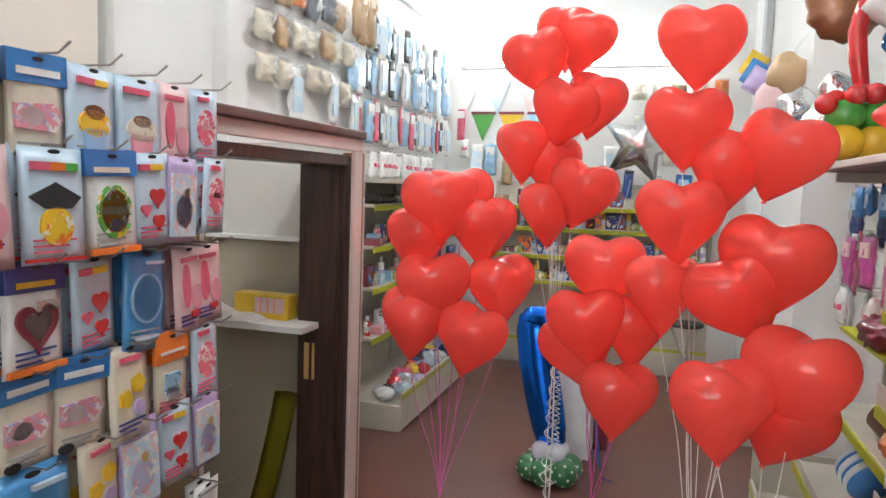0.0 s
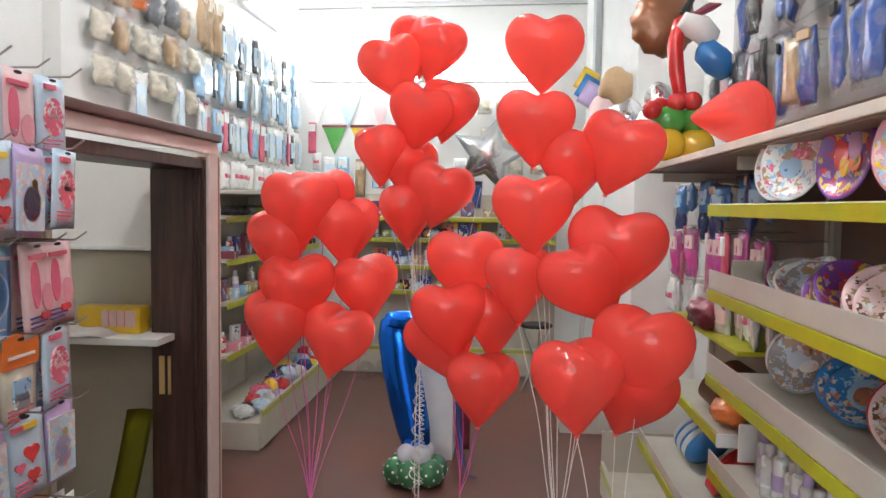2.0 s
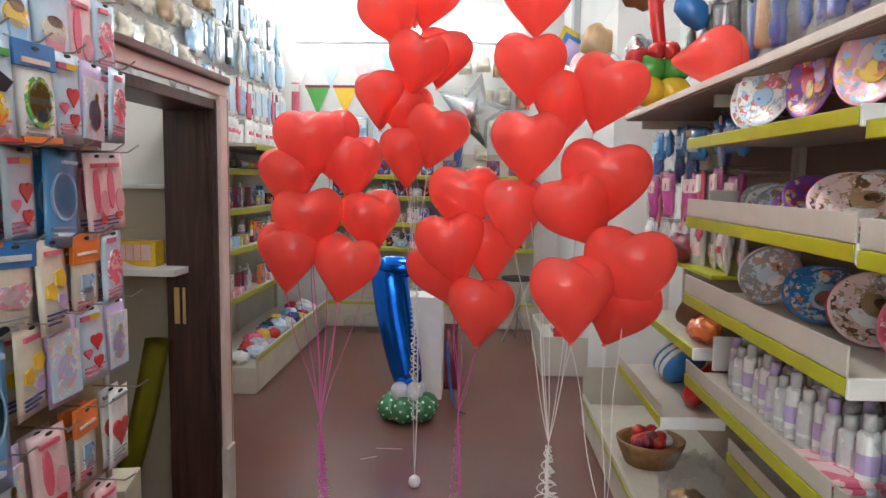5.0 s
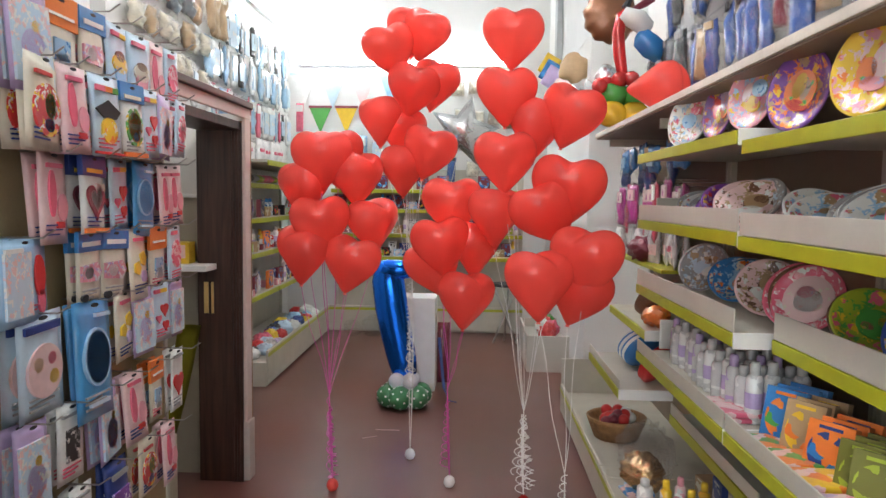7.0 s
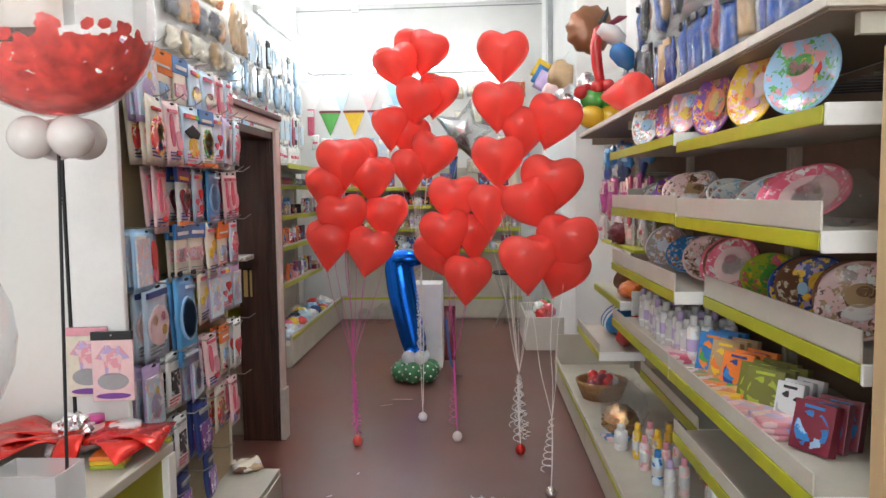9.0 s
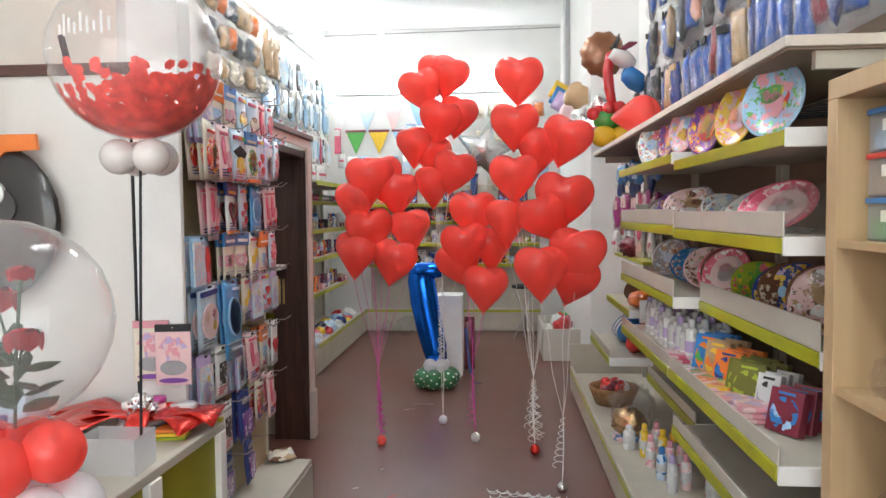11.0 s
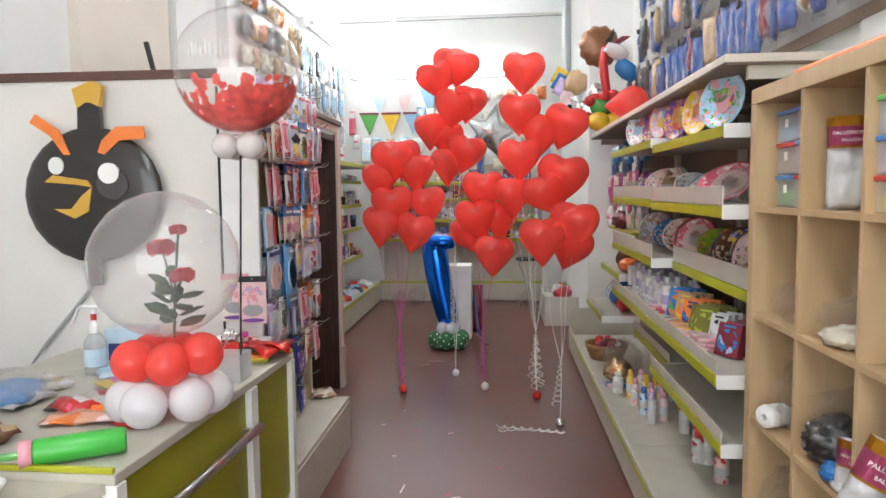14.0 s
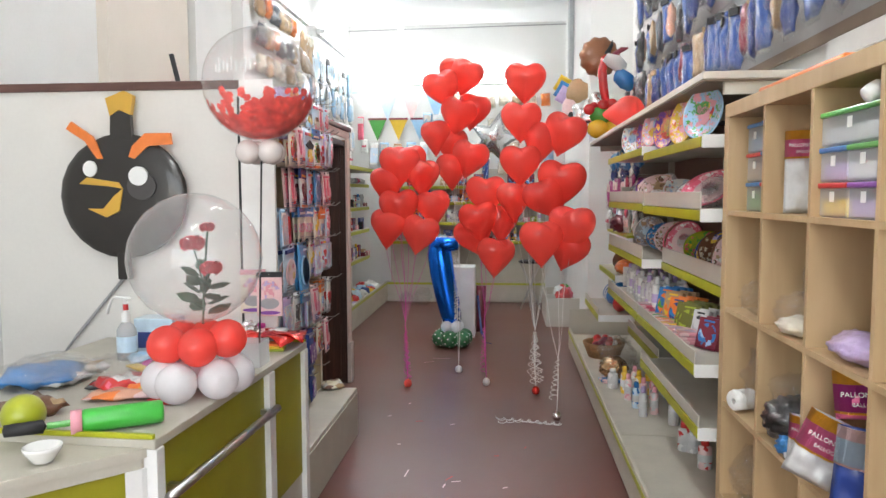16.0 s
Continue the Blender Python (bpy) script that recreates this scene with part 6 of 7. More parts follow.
blob_bag(BX + 0.12, y0e, z0e, (0.12, 0.14, 0.12), "", "crumpled clear plastic bag", 12, 0, BAGF)
e = thing("price_card", pose(BX + 0.05, y0e - 0.10, z0e + 0.02, 0, 0, 80), "small cream card with print", "card")
part("card", box(-0.04, 0.04, -0.002, 0.002, 0, 0.055), K("cream", 0), e)
part("print", box(-0.028, 0.028, -0.0035, -0.002, 0.015, 0.04), K("tan", 0), e)
e = thing("red_tray", pose(BX + 0.16, -0.15, 1.85), "flat red tray lying on the bookcase", "tray")
part("tray", box(-0.13, 0.13, -0.30, 0.30, 0.0, 0.025, 0.01), K("orange", 0.3), e)
e = thing("white_gadget", pose(BX + 0.03, -0.615, 1.757) @ Matrix.Scale(0.62, 4), "white plastic adhesive-tape holder in the bookcase", "gadget")
part("body", lathe([(0, -0.04), (0.03, -0.04), (0.035, -0.02), (0.035, 0.02), (0.02, 0.04), (0, 0.04)], 16, None, pose(0, 0, 0, 0, 60, 0)), CAP, e, "", True)
e = thing("wall_trunking", pose(0, 0, 0), "white cable trunking with a box on the wall", "trunking")
part("trunk", box(XR - 0.05, XR - 0.004, -2.0, 0.55, 2.02, 2.10, 0.004), CAP, e)
part("box", box(XR - 0.09, XR - 0.05, -0.25, -0.05, 1.98, 2.13, 0.006), CAP, e)

# ---------------------------------------------------------------- goods on the shelving
def plate(kind, base, prints, r=0.115):
    e = thing("party_plate", pose(0, 0, -30), "round printed %s paper party plate in clear film" % base, "plate", "party plates")
    m = pose(0, 0, 0, 90, 0, 0)
    b = lathe([(0, 0.0), (r * 0.72, 0.0), (r * 0.78, 0.008), (r * 0.97, 0.014), (r, 0.013), (r, 0.010), (r * 0.78, 0.003), (r * 0.72, -0.005), (0, -0.005)], 32, None, m)
    part("plate", b, K(base, 0.8, 0.3), e, "", True)
    cols = [base, base, base, base] + [c for c, _ in prints]
    part("picture", lathe([(0, 0.0012), (r * 0.71, 0.0012), (r * 0.775, 0.0092), (r * 0.93, 0.0142)], 32, None, m), printed("plate_picture_" + kind, cols[:7], 62.0), e, "printed picture", True)
    for col, pts in prints:
        part("print", slab([(x * r * 0.7, z * r * 0.7) for x, z in pts], -0.0045, -0.0005), printed("print_" + col, [col, col, MIX.get(col, "cream"), col, col, col, col], 60.0), e)
    PROTO[kind] = e


plate("p_blue", "sky", [("green", oval(-0.05, 0.3, 0.5, 0.35)), ("pink", oval(0.0, -0.15, 0.42, 0.5)), ("pink", oval(-0.3, 0.35, 0.16, 0.24)), ("red", [(0.3, -0.55), (0.68, -0.1), (0.66, 0.1), (0.35, -0.2)])])
plate("p_pink", "pink", [("sky", oval(0.2, 0.3, 0.45, 0.35)), ("yellow", oval(0.1, -0.35, 0.5, 0.32)), ("palepink", oval(-0.4, 0.0, 0.25, 0.4)), ("rose", oval(0.35, -0.1, 0.15, 0.2))])
plate("p_orange", "purple", [("orange", oval(0.0, 0.0, 0.72, 0.72)), ("yellow", oval(-0.1, 0.15, 0.3, 0.45)), ("tan", oval(0.25, 0.05, 0.2, 0.35)), ("red", oval(0.1, -0.5, 0.5, 0.18))])
plate("p_purple", "purple", [("red", oval(-0.3, 0.1, 0.35, 0.5)), ("lilac", oval(0.35, 0.2, 0.3, 0.5)), ("yellow", oval(-0.2, -0.3, 0.2, 0.35)), ("orange", oval(0.3, -0.35, 0.28, 0.3))])
plate("p_yellow", "yellow", [("palepink", oval(0.3, 0.2, 0.4, 0.5)), ("orange", oval(-0.2, -0.1, 0.35, 0.4)), ("pink", oval(0.1, -0.45, 0.45, 0.22))])
plate("p_red", "red", [("palepink", oval(0, 0, 0.7, 0.7)), ("rose", oval(0.0, -0.05, 0.4, 0.3)), ("white", oval(-0.2, 0.3, 0.25, 0.2))])
plate("p_pale", "white", [("sky", oval(-0.1, -0.2, 0.5, 0.4)), ("rose", oval(0.2, 0.3, 0.4, 0.22)), ("tan", oval(-0.3, 0.25, 0.2, 0.2))])
plate("p_green", "lime", [("green", oval(0, 0.0, 0.6, 0.6)), ("yellow", oval(0.2, 0.2, 0.2, 0.2)), ("rose", oval(-0.2, -0.2, 0.2, 0.15))])
plate("p_brown", "brown", [("tan", oval(0.1, 0.0, 0.55, 0.6)), ("cream", oval(0.1, 0.1, 0.25, 0.3))])
plate("p_navy", "blue", [("sky", oval(0, 0, 0.66, 0.66)), ("orange", oval(-0.1, -0.1, 0.35, 0.4)), ("cream", oval(0.2, 0.2, 0.2, 0.25))])
plate("p_silver", "grey", [("paleblue", oval(-0.1, 0.1, 0.5, 0.4)), ("white", oval(0.2, -0.3, 0.4, 0.25)), ("tan", oval(0.35, 0.3, 0.2, 0.2))])
plate("p_tan", "palepink", [("tan", oval(0.0, 0.2, 0.5, 0.45)), ("white", oval(0.0, -0.4, 0.5, 0.3)), ("brown", oval(0.1, 0.35, 0.25, 0.2))])
plate("p_ycolour", "navy", [("yellow", oval(0.25, 0.3, 0.4, 0.4)), ("lilac", oval(0.2, -0.35, 0.35, 0.35)), ("yellow", oval(-0.35, -0.2, 0.16, 0.16)), ("sky", oval(-0.4, 0.25, 0.2, 0.3))])
plate("p_dots", "rose", [("palepink", oval(0, 0, 0.98, 0.98)), ("white", oval(0.0, -0.1, 0.55, 0.45)), ("pink", oval(-0.1, 0.3, 0.35, 0.25)), ("tan", oval(0.3, 0.1, 0.15, 0.2))])
# big plates standing on the upper shelf
for y, k, turn in ((0.87, "p_blue", 8), (1.20, "p_yellow", -8), (1.55, "p_orange", -8), (1.86, "p_pink", -10), (2.20, "p_purple", -12), (2.48, "p_pale", 0), (2.62, "p_pale", 0)):
    copy_thing(PROTO[k], pose(1.44 + rng.uniform(-0.01, 0.02), y, (1.755 if y < 1.74 else 1.788) + 0.118, -10, rng.uniform(-20, 20), -66 + turn) @ Matrix.Scale(1.0, 4))
for q in range(7):
    e = thing("wall_rod", pose(1.50, 0.62 + 0.06 * q, 1.83), "thin dark hanging rod behind the plates", "rod", "rods")
    part("rod", tube([(0, 0, 0), (0.34, 0, 0.01)], 0.003, 5), K("black", 0), e)


def lean_stack(y, z, x, kinds, n, tilt, scale=1.0):
    for i in range(n):
        copy_thing(PROTO[kinds[i % len(kinds)]], pose(x + 0.01 * (i % 2), y + 0.028 * i, z + 0.112 * math.cos(radians(tilt)) + 0.004, -tilt, rng.uniform(-30, 30), -40 + rng.uniform(-6, 6)))


blob_bag(1.50, 0.74, 1.467, (0.09, 0.09, 0.07), "", "clear film bag of white plates", 51, 0, BAGF)
y = 0.93
i = 0
kk = [["p_dots", "p_dots"], ["p_pale", "p_silver"], ["p_pale", "p_dots"], ["p_tan", "p_silver"], ["p_purple", "p_brown"], ["p_silver", "p_pale"], ["p_yellow", "p_silver"]]
while y < 2.9:
    lean_stack(y, 1.467 if y < 1.7 else 1.477, 1.50 + 0.03 * (i % 3), kk[i % len(kk)], 3 + i % 2, 48 + 6 * (i % 3))
    y += 0.30 + 0.05 * (i % 3)
    i += 1
y, i = 0.83, 0
kk = [["p_tan", "p_brown"], ["p_ycolour", "p_brown"], ["p_green", "p_brown"], ["p_dots", "p_brown"], ["p_tan", "p_red"], ["p_navy", "p_silver"], ["p_silver", "p_pale"]]
while y < 2.9:
    lean_stack(y, 1.157 if y < 1.7 else 1.162, 1.60 + 0.02 * (i % 3), kk[i % len(kk)], 2 + i % 2, 28 + 9 * (i % 3))
    y += 0.30 + 0.05 * (i % 2)
    i += 1


def spray(kind, col, cap, h=0.19, r=0.028, label=""):
    e = thing("spray_can", pose(0, 0, -30), label, "spray can", "spray cans")
    part("can", lathe([(0, 0), (r, 0.0), (r + 0.001, 0.004), (r, h * 0.72), (r * 0.7, h * 0.78), (0, h * 0.78)], 16), printed("can_" + kind, [col, col, "white", col, "silver", cap], 34.0), e, "", True)
    part("cap", lathe([(0, h * 0.77), (r * 0.62, h * 0.77), (r * 0.60, h * 0.95), (r * 0.48, h * 0.99), (0, h * 0.99)], 16), K("silver" if cap == "white" else cap, 0.4), e, cap + " cap", True)
    part("label_band", lathe([(r + 0.0008, h * 0.25), (r + 0.0016, h * 0.25), (r + 0.0016, h * 0.5), (r + 0.0008, h * 0.5)], 16), K("lilac" if col == "white" else "silver", 0.5), e)
    PROTO[kind] = e


spray("s_white", "white", "white", 0.20, 0.027, "white spray can with a white cap")
spray("s_clear", "silver", "white", 0.17, 0.03, "clear bottle with a white cap")
spray("s_yellow", "yellow", "yellow", 0.19, 0.026, "yellow spray can with a yellow cap")
spray("s_pink", "palepink", "pink", 0.18, 0.025, "pale pink spray can")
spray("s_red", "red", "white", 0.15, 0.026, "red spray can with a white cap")
spray("s_blue", "paleblue", "blue", 0.17, 0.027, "pale blue spray can")
spray("s_grey", "silver", "white", 0.14, 0.036, "greyish jar with a white lid")
spray("s_pinkcap", "silver", "lilac", 0.19, 0.025, "greyish spray can with a lilac cap")
spray("s_redjar", "silver", "red", 0.16, 0.034, "clear jar with a red lid")
spray("s_redcap", "palepink", "red", 0.15, 0.034, "pale pink jar with a red lid")


def boxed(kind, col, prt, w, d, h, label):
    e = thing("boxed_set", pose(0, 0, -30), label, "box", "boxed sets")
    part("carton", box(-w / 2, w / 2, -d / 2, d / 2, 0, h, 0.002), K(col, 0.6), e)
    part("print", slab(oval(0, h * 0.45, w * 0.42, h * 0.38), -d / 2 - 0.002, -d / 2 + 0.001), printed("box_picture_" + kind, [col, prt, prt, col, MIX.get(prt, "cream"), col], 30.0), e)
    part("title_bar", box(-w * 0.25, w * 0.25, -d / 2 - 0.002, -d / 2, h * 0.87, h * 0.93), K(prt, 0.5), e)
    PROTO[kind] = e


boxed("b_orange", "orange", "navy", 0.15, 0.03, 0.17, "orange boxed banner with a navy print")
boxed("b_blue", "blue", "orange", 0.15, 0.03, 0.19, "blue boxed banner with an orange print")
boxed("b_yellow", "tan", "yellow", 0.14, 0.03, 0.18, "tan boxed banner with a yellow print")
boxed("b_olive", "olive", "lime", 0.15, 0.03, 0.17, "dark green boxed banner")
boxed("b_white", "silver", "black", 0.10, 0.03, 0.17, "grey boxed banner with black print")
boxed("b_red", "wine", "blue", 0.14, 0.04, 0.16, "wine-red and blue packed banner")
boxed("b_navy", "navy", "silver", 0.13, 0.03, 0.15, "navy packed banner with silver print")
boxed("b_wine", "wine", "palepink", 0.12, 0.12, 0.05, "stack of wine-red napkins")
boxed("b_pink", "pink", "white", 0.12, 0.10, 0.06, "plain pink boxed set of small party wares")
for _c in ("pink", "yellow", "orange", "rose", "blue"):
    e = thing("napkin_pack", pose(0, 0, -30), "flat %s pack of printed paper napkins" % _c, "napkins", "napkin packs")
    part("napkin_block", box(-0.065, 0.065, -0.065, 0.065, 0, 0.017, 0.005), printed("napkin_" + _c, [_c, "palepink", _c, MIX.get(_c, "sky"), _c], 22.0), e)
    PROTO["b_flat" + _c] = e
boxed("b_sky", "sky", "white", 0.10, 0.08, 0.08, "sky blue boxed set of small party wares")
boxed("b_lime", "lime", "white", 0.09, 0.08, 0.07, "lime boxed set of small party wares")
boxed("b_tan", "tan", "cream", 0.13, 0.09, 0.09, "tan boxed set of small party wares")
boxed("b_black", "black", "red", 0.10, 0.06, 0.10, "black boxed set of small party wares")


def row(kinds, x, y0, y1, z, step, rz=-90, jit=0.012, tilt=0, jrz=8):
    y, i = y0, 0
    while y < y1:
        copy_thing(PROTO[kinds[i % len(kinds)]], pose(x + rng.uniform(-jit, jit), y, z + 0.001, tilt, 0, rz + rng.uniform(-jrz, jrz)))
        y, i = y + step * rng.uniform(0.92, 1.1), i + 1


# third level down: bottles, banners, napkins
for x in (1.46, 1.53, 1.60):
    row(["s_white", "s_clear", "s_pinkcap", "s_white", "s_clear"], x, 1.82, 2.72, 0.856, 0.074)
for x in (1.47, 1.51, 1.55):
    for y, k in ((0.80, "b_red"), (0.97, "b_white"), (1.13, "b_olive"), (1.20, "b_olive"), (1.36, "b_orange"), (1.52, "b_yellow"), (1.63, "b_blue")):
        copy_thing(PROTO[k], pose(x + rng.uniform(-0.006, 0.006), y + (x - 1.47) * 0.5, 0.857, -14, 0, -56 + rng.uniform(-5, 5)) @ Matrix.Scale(0.84, 4))
for y, c, n in ((0.95, "b_flatpink", 3), (1.12, "b_flatpink", 2), (1.28, "b_flatyellow", 2), (1.42, "b_flatorange", 2), (1.60, "b_flatorange", 1), (1.86, "b_flatrose", 2), (2.0, "b_flatrose", 1)):
    for k in range(n):
        copy_thing(PROTO[c], pose(1.435 + rng.uniform(-0.008, 0.008), y, 0.857 + 0.018 * k, 0, 0, -90 + rng.uniform(-6, 6)))
# fourth level
row(["b_sky", "b_navy", "b_sky", "s_blue"], 1.64, 1.85, 2.7, 0.601, 0.13)
row(["s_blue", "b_flatorange"], 1.72, 0.75, 1.1, 0.601, 0.16)
# floor level
for x, y, k in ((1.56, 1.52, "s_redjar"), (1.60, 1.50, "s_grey"), (1.60, 1.27, "s_redcap"), (1.60, 1.95, "s_clear"), (1.62, 2.05, "s_red"), (1.45, 2.10, "s_pinkcap"), (1.53, 2.15, "s_pink"), (1.44, 2.28, "s_blue"), (1.50, 2.36, "s_pink"), (1.42, 2.46, "s_pink"), (1.50, 2.52, "s_yellow"), (1.42, 2.62, "s_yellow"), (1.50, 2.68, "s_pink"), (1.57, 2.4, "s_pink"), (1.58, 2.6, "s_yellow"), (1.36, 2.75, "s_grey"), (1.62, 0.9, "s_grey"), (1.55, 0.75, "s_clear"), (1.63, 1.75, "s_redjar")):
    copy_thing(PROTO[k], pose(x, y, 0.151, 0, 0, rng.uniform(0, 360)))
copy_thing(PROTO["b_flatblue"], pose(1.36, 2.92, 0.151, 0, 0, -80))
copy_thing(PROTO["b_flatblue"], pose(1.37, 2.90, 0.169, 0, 0, -95))
row(["b_sky", "b_navy", "b_tan"], 1.70, 2.0, 2.9, 0.15, 0.18)
blob_bag(1.40, 2.98, 0.15, (0.10, 0.15, 0.085), "", "gold foil candle pack in clear film", 21, 0, GOLDF)
blob_bag(1.44, 3.05, 0.15, (0.13, 0.2, 0.15), "", "clear film over foil pack", 22, 0, BAGF)
# basket with red pieces
e = thing("wicker_basket", pose(1.43, 3.75, 0.15), "wicker basket with red hearts and wrapped sweets", "basket")
WICK = M("wicker", (0.30, 0.15, 0.055), 0.6, var=0.3, scale=40, bump=0.8, fine=120)
part("basket", lathe([(0, 0.0), (0.13, 0.0), (0.17, 0.10), (0.178, 0.125), (0.17, 0.13), (0.155, 0.11), (0.12, 0.015), (0, 0.015)], 28), WICK, e, "", True)
for k in range(15):
    q = part("sweet", ball(0.035), K(("red", "red", "wine", "white", "red")[k % 5]), e, "", True)
    q.location = (0.085 * math.cos(k * 2.4) * math.sqrt(k / 15), 0.085 * math.sin(k * 2.4) * math.sqrt(k / 15), 0.10 + 0.02 * (k % 3))
# stacked wine-red and grey plates on the low bay
for k in range(9):
    copy_thing(PROTO["p_brown"], pose(1.56, 3.3 + 0.024 * k, 0.92 + 0.10, -32, 0, -150))
for k in range(8):
    copy_thing(PROTO["p_navy" if k % 3 == 0 else "p_pale"], pose(1.52, 3.5 + 0.03 * k, 0.62 + 0.10, -30, 0, -160))
for k in range(4):
    copy_thing(PROTO["p_red"], pose(1.52, 3.15 + 0.03 * k, 0.62 + 0.10, -30, 0, -140))
blob_bag(1.5, 3.2, 0.92, (0.07, 0.1, 0.05), "orange", "orange foil packs in clear film", 31)
blob_bag(1.55, 3.75, 1.21, (0.08, 0.12, 0.07), "wine", "wine-red ribbon in clear film", 32)
# ribbons in the low crate
for k in range(6):
    blob_bag(1.25 + 0.04 * (k % 3), 6.1 + 0.12 * k, 0.24, (0.07, 0.07, 0.08), ("red", "red", "rose", "white", "red", "green")[k], "bunched ribbon in the crate", 40 + k)

# balloon figures above the shelving
e = thing("brown_foil_balloon", pose(1.43, 4.30, 2.76) @ Matrix.Scale(0.93, 4), "round brown foil balloon with a scalloped edge", "balloon")
b = bmesh.new()
n = 44
rings = []
for side in (-1, 1):
    for k in range(6):
        s = math.cos(math.pi / 2 * k / 5)
        c = math.sin(math.pi / 2 * k / 5)
        rr = 0.19 * (s if k < 5 else 0.02)
        rings.append([b.verts.new((rr * (1 + 0.05 * s * math.sin(11 * 2 * math.pi * i / n)) * math.cos(2 * math.pi * i / n), side * 0.075 * c, rr * (1 + 0.05 * s * math.sin(11 * 2 * math.pi * i / n)) * math.sin(2 * math.pi * i / n))) for i in range(n)])
for h in (rings[:6], rings[6:]):
    for a, c in zip(h, h[1:]):
        for i in range(n):
            b.faces.new((a[i], a[(i + 1) % n], c[(i + 1) % n], c[i]))
    b.faces.new(h[-1])
bmesh.ops.remove_doubles(b, verts=b.verts, dist=0.001)
bmesh.ops.recalc_face_normals(b, faces=b.faces)
part("body", b, BROWNF, e, "", True)
part("ribbon", tube([(0, 0, -0.19), (0.02, 0, -0.5), (0.03, -0.02, -0.832)], 0.002, 4), STR_W, e)
e = thing("balloon_figure", pose(1.45, 3.95, 2.001) @ Matrix.Scale(1.28, 4), "twisted balloon figure in red, blue, green and yellow", "balloon figure")
def sausage(pts, r, name, col, label):
    n = len(pts)
    rad = [r * (0.35 if i in (0, n - 1) else 0.85 if i in (1, n - 2) else 1.0) for i in range(n)]
    part(name, tube(pts, rad, 14), latex("latex_" + col, COL[col], COL[col], 0.2), e, label, True)


def lobe(p, r, col, sx=1.0):
    o = part("segment", ball(r), latex("latex_" + col, COL[col], COL[col], 0.2), e, col + " balloon segment", True)
    o.location, o.scale = p, (sx, 1, 1)


for p in ((-0.06, -0.05, 0.062), (0.05, -0.03, 0.062), (0.0, 0.06, 0.062)):
    lobe(p, 0.062, "yellow", 1.15)
for p in ((-0.05, -0.03, 0.155), (0.055, -0.02, 0.155), (0.0, 0.05, 0.155)):
    lobe(p, 0.055, "green", 1.2)
for p in ((-0.12, -0.06, 0.19), (-0.03, -0.05, 0.22), (0.03, -0.05, 0.225), (0.0, 0.0, 0.235), (-0.08, 0.0, 0.21)):
    lobe(p, 0.036, "red")
sausage([(0.0, 0, 0.22), (-0.005, 0, 0.26), (-0.02, 0, 0.34), (-0.03, 0, 0.44), (-0.015, 0, 0.53), (0.01, 0, 0.56)], 0.030, "neck", "red", "long red balloon neck")
sausage([(-0.02, -0.02, 0.50), (0.0, -0.02, 0.52), (0.06, -0.02, 0.50), (0.10, -0.02, 0.46), (0.11, -0.02, 0.45)], 0.05, "chest", "white", "white balloon segment")
sausage([(0.05, -0.03, 0.43), (0.07, -0.03, 0.42), (0.12, -0.02, 0.38), (0.17, -0.01, 0.35), (0.185, -0.01, 0.34)], 0.058, "body", "blue", "blue balloon body")
sausage([(0.17, 0.0, 0.32), (0.19, 0.0, 0.31), (0.25, 0.02, 0.29), (0.29, 0.03, 0.275), (0.30, 0.03, 0.27)], 0.04, "tail", "white", "white balloon tail")
part("beak", tube([(0.0, 0, 0.56), (0.03, 0, 0.62), (0.035, 0, 0.65)], [0.02, 0.012, 0.003], 8), K("black"), e, "dark beak")
part("crest", tube([(0.03, 0, 0.55), (0.10, 0.01, 0.59), (0.14, 0.01, 0.60)], [0.012, 0.018, 0.004], 8), K("wine"), e)
e = thing("lying_heart_balloon", pose(1.50, 3.2, 2.0 + 0.135, 90, 0, 60), "red heart balloon lying on the top shelf", "balloon")
o = new("body", HEARTM)
o.parent = e
for k, (x, y, z, s) in enumerate([(1.42, 4.25, 2.35, 0.09), (1.46, 4.30, 2.15, 0.08), (1.40, 4.5, 2.25, 0.09), (1.36, 5.0, 2.35, 0.12), (1.34, 5.3, 2.6, 0.12), (1.34, 5.5, 2.3, 0.12), (1.33, 5.9, 2.5, 0.12)]):
    e = thing("foil_figure_bag", pose(x, y, z), "silver foil balloon in clear film hanging by the wall", "balloon", "foil balloons")
    b = ball(s)
    for v in b.verts:
        v.co.y *= 0.4
        v.co *= 1 + 0.35 * noise.noise(v.co * 12 + Vector((k, 0, 0)))
    part("film", b, SILVER if k < 3 else (K("tan", 0.8, 0.2), K("black", 0.8), K("palepink", 0.8), SILVER)[k % 4], e, "", True)
    part("cord", tube([(0, 0, s * 0.8), (XR - x if y < 5.1 else 1.44 - x, 0, s + 0.12)], 0.0015, 4), STR_W, e)
for k, (x, y, z, c) in enumerate([(1.33, 6.6, 2.95, "yellow"), (1.32, 6.4, 2.85, "blue"), (1.33, 6.3, 2.78, "lilac")]):
    e = thing("bunting_pack", pose(x, y, z, 0, 30, 0), c + " folded party pack on the side wall", "party pack", "wall packs")
    part("bag", pillow(0.16, 0.2, 0.06, 6, 6, 0.5, k), K(c), e, "", True)

# ---------------------------------------------------------------- goods on the far shelving
FARK = ["b_pink", "b_sky", "b_lime", "b_tan", "b_black", "b_red", "b_navy", "b_wine", "s_white", "s_red", "s_blue", "s_yellow", "b_orange", "b_white"]
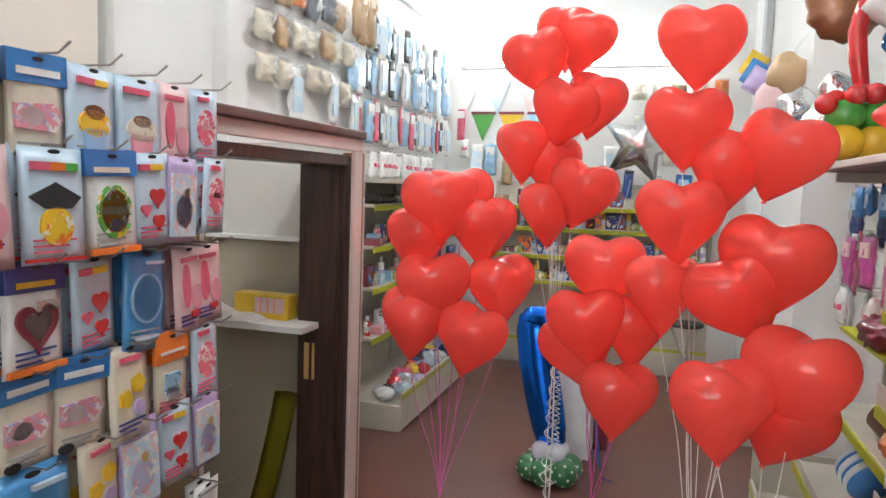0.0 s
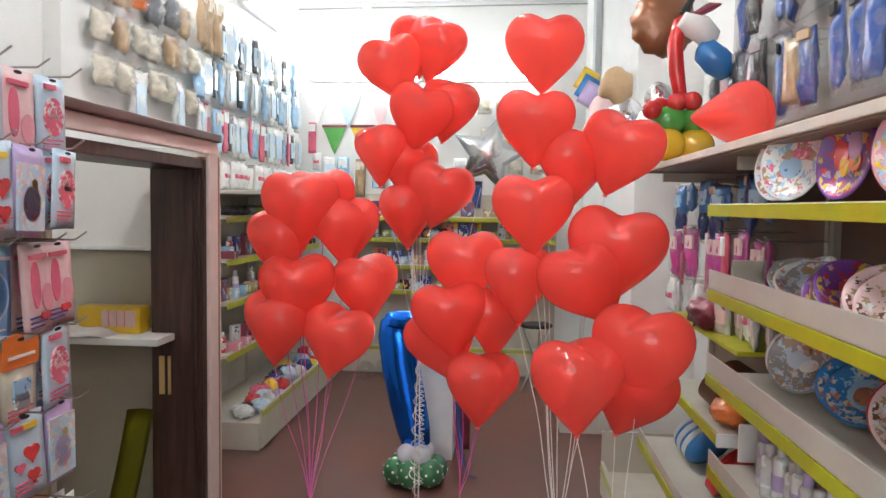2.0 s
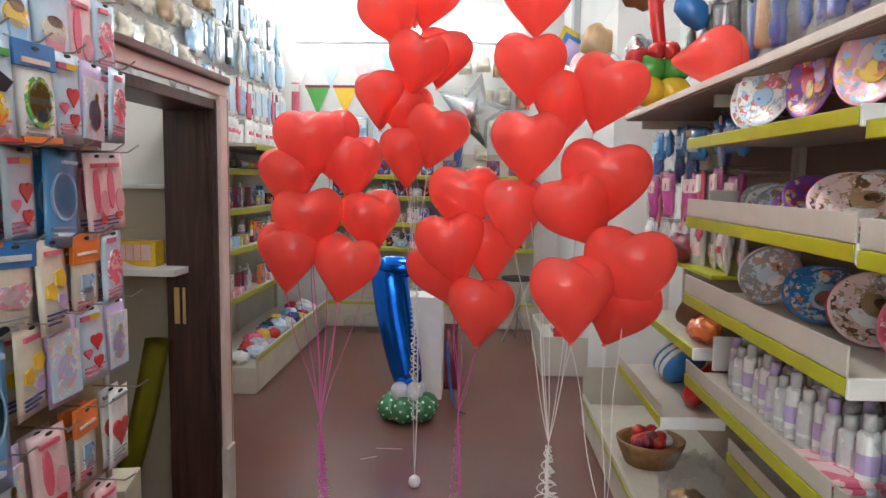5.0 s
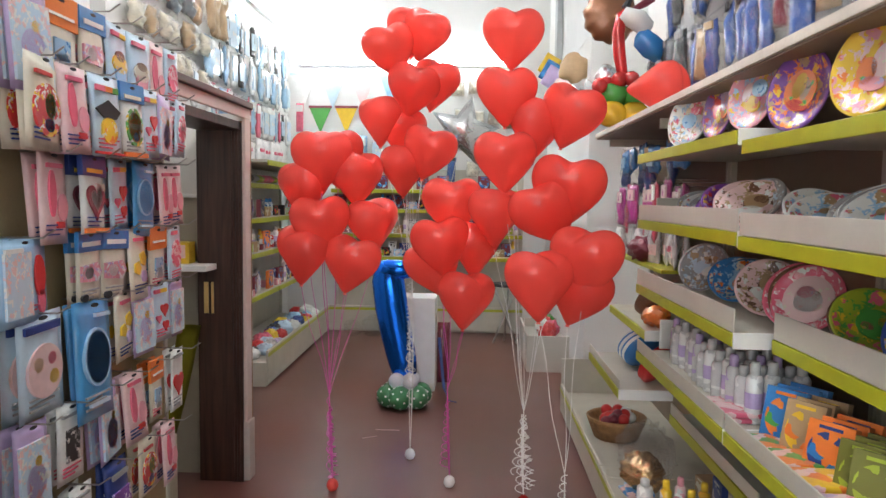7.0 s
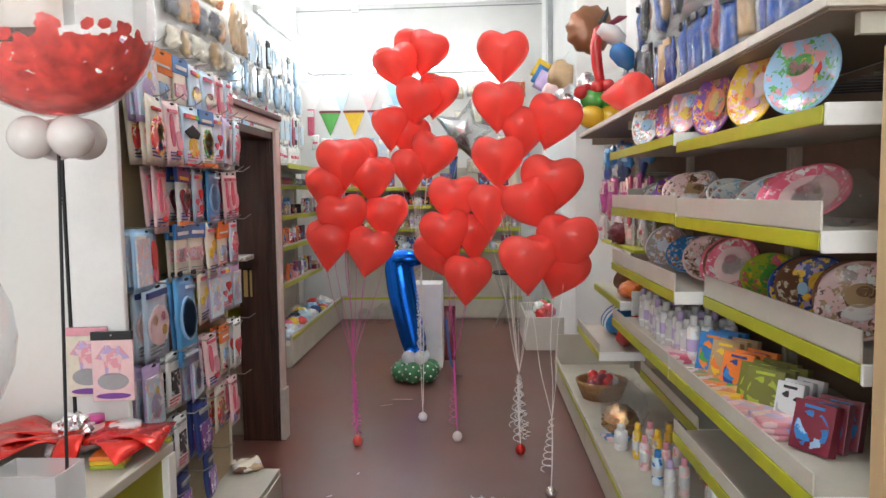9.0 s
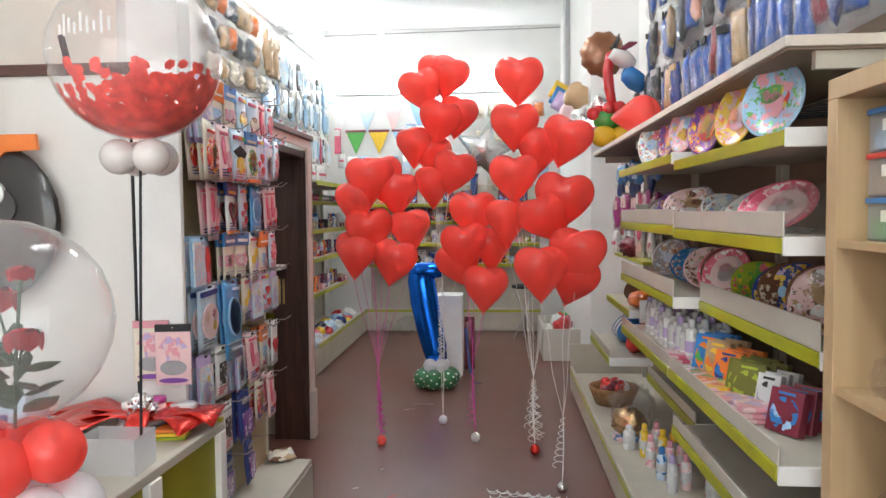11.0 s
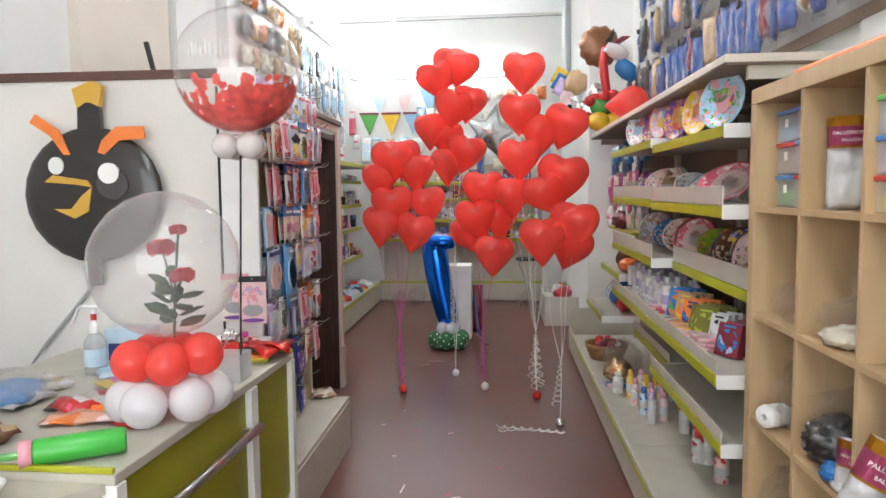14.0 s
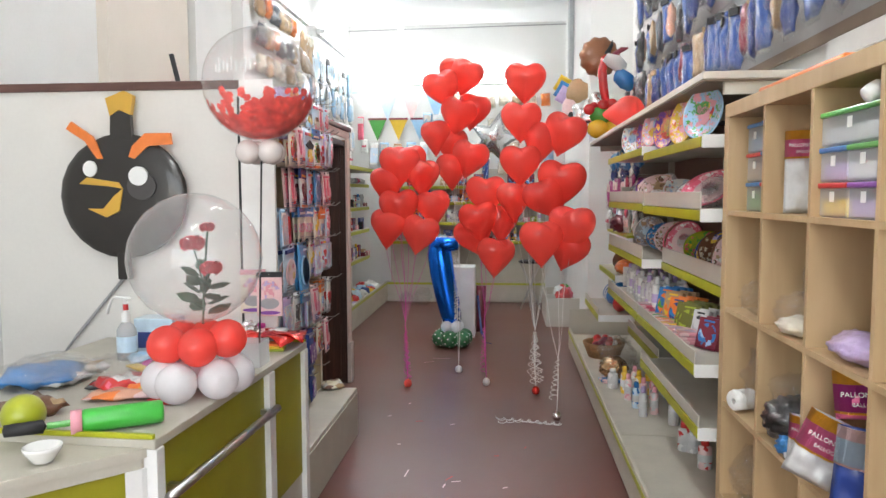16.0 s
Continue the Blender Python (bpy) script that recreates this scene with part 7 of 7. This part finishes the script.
for z in (0.68, 1.06, 1.37):
    y = 5.3
    while y < 7.6:
        k = rng.choice(FARK)
        copy_thing(PROTO[k], pose(-1.44 + rng.uniform(-0.03, 0.05), y, z + 0.001, 0, 0, 90 + rng.uniform(-12, 12)))
        y += rng.uniform(0.07, 0.12)
for z in (0.87, 1.14, 1.43):
    x = -1.02
    while x < 1.1:
        k = rng.choice(FARK)
        copy_thing(PROTO[k], pose(x, 7.95 + rng.uniform(-0.03, 0.04), z + 0.001, 0, 0, rng.uniform(-12, 12)))
        x += rng.uniform(0.06, 0.11)
for k in range(34):
    c = rng.choice(["red", "navy", "silver", "sky", "white", "yellow", "lilac", "black", "rose", "paleblue"])
    blob_bag(-1.30 + rng.uniform(-0.12, 0.12), 5.3 + 2.2 * k / 34, 0.20, (rng.uniform(0.05, 0.09), rng.uniform(0.05, 0.09), rng.uniform(0.04, 0.075)), c, "small %s bagged ware in the bottom bin" % c, 60 + k)
for k in range(14):
    c = rng.choice(["black", "grey", "tan", "white", "lime", "rose"])
    blob_bag(-1.42, 5.3 + 2.2 * k / 14, 1.68, (0.08, 0.09, 0.035), c, "folded %s ware on the shelf" % c, 120 + k)
for k in range(12):
    copy_thing(PROTO["cup_white"], pose(-1.40 + rng.uniform(-0.05, 0.1), 5.3 + 0.10 * k, 2.07, 0, 0, 80 + rng.uniform(-10, 10)))
for k in range(9):
    copy_thing(PROTO["b_red" if k % 3 else "b_tan"], pose(-1.0 + 0.24 * k, 7.9, 1.661, 0, 0, rng.uniform(-15, 15)))

# bunting on the back wall
def bunting(z, x0, cols, drop, wd, label):
    for k, c in enumerate(cols):
        e = thing("pennant", pose(x0 + k * wd * 1.13, YB - 0.02, z), label % c, "pennant", "bunting")
        part("flag", slab([(-wd / 2, 0), (wd / 2, 0), (0, -drop)], -0.004, 0.004), K(c, 0.3), e)
        part("header", box(-wd / 2, wd / 2, -0.007, 0.007, -0.02, 0.01), K("wine" if z < 2.9 else "paleblue", 0.3), e)


bunting(3.04, -1.52, ["white", "paleblue", "palepink", "sky", "white"], 0.42, 0.32, "%s paper pennant under the tube lamp")
bunting(2.65, -1.31, ["green", "yellow", "sky"], 0.32, 0.28, "%s felt pennant on the back wall")
for k, (x, z, kd) in enumerate([(-0.55, 2.72, "tall_sky"), (-0.42, 2.70, "tall_white"), (-0.25, 2.95, "food"), (-0.1, 3.0, "food_cream"), (0.35, 2.95, "food_cream"), (0.55, 2.98, "food_cream"), (0.75, 2.95, "food"), (0.95, 2.96, "food_cream"), (1.15, 2.98, "food_red"), (0.4, 2.62, "food_cream"), (0.6, 2.60, "food_cream"), (0.8, 2.62, "food_cream"), (1.0, 2.6, "food"), (0.45, 2.3, "food_cream"), (0.7, 2.28, "food_cream"), (0.95, 2.3, "food_cream"), (-1.5, 2.35, "cup_white"), (-1.35, 2.3, "tall_white"), (-1.2, 2.3, "tall_sky"), (-1.0, 2.28, "tall_tan"), (-0.8, 2.3, "tall_sky"), (-0.6, 2.3, "tall_white"), (0.1, 2.3, "tall_white"), (-1.55, 2.68, "straws_red"), (1.2, 2.3, "tall_sky"), (0.3, 2.05, "dress_blue"), (0.55, 2.0, "food_cream"), (0.85, 2.02, "blue_bag")]):
    copy_thing(PROTO[kd], pose(x, YB - 0.06, z, 0, rng.uniform(-4, 4), rng.uniform(-10, 10)))
# silver star balloon among the back goods
e = thing("silver_star_balloon", pose(0.45, 6.6, 2.22, 10, 12, 10), "silver foil star balloon", "balloon")
b = bmesh.new()
pts = [((0.36 if k % 2 == 0 else 0.17) * math.sin(math.pi * k / 5), (0.36 if k % 2 == 0 else 0.17) * math.cos(math.pi * k / 5)) for k in range(10)]
rim = [b.verts.new((x, 0, z)) for x, z in pts]
for s in (-1, 1):
    mid = [b.verts.new((x * 0.45, s * 0.08, z * 0.45)) for x, z in pts]
    c = b.verts.new((0, s * 0.10, 0))
    for i in range(10):
        j = (i + 1) % 10
        b.faces.new((rim[i], rim[j], mid[j], mid[i]))
        b.faces.new((mid[i], mid[j], c))
bmesh.ops.recalc_face_normals(b, faces=b.faces)
part("body", b, SILVER, e, "", True)
part("ribbon", tube([(0, 0, -0.3), (0.02, 0, -1.2), (0.0, 0, -2.27)], 0.002, 4), STR_W, e)

# gold packet on the pegboard base
flat_bag(pose(-0.43, 1.30, 0.30, 0, 0, 100), 0.15, 0.14, "silver", "crumpled pale packet on the stand's base", None, 0.03, 91)
flat_bag(pose(-0.42, 1.24, 0.325, 0, 0, 80), 0.12, 0.10, "yellow", "small gold packet on the stand's base", None, 0.025, 92)

# the patterns the copies were made from leave the place
for k in list(PROTO.values()):
    for o in [*k.children_recursive, k]:
        bpy.data.objects.remove(o)
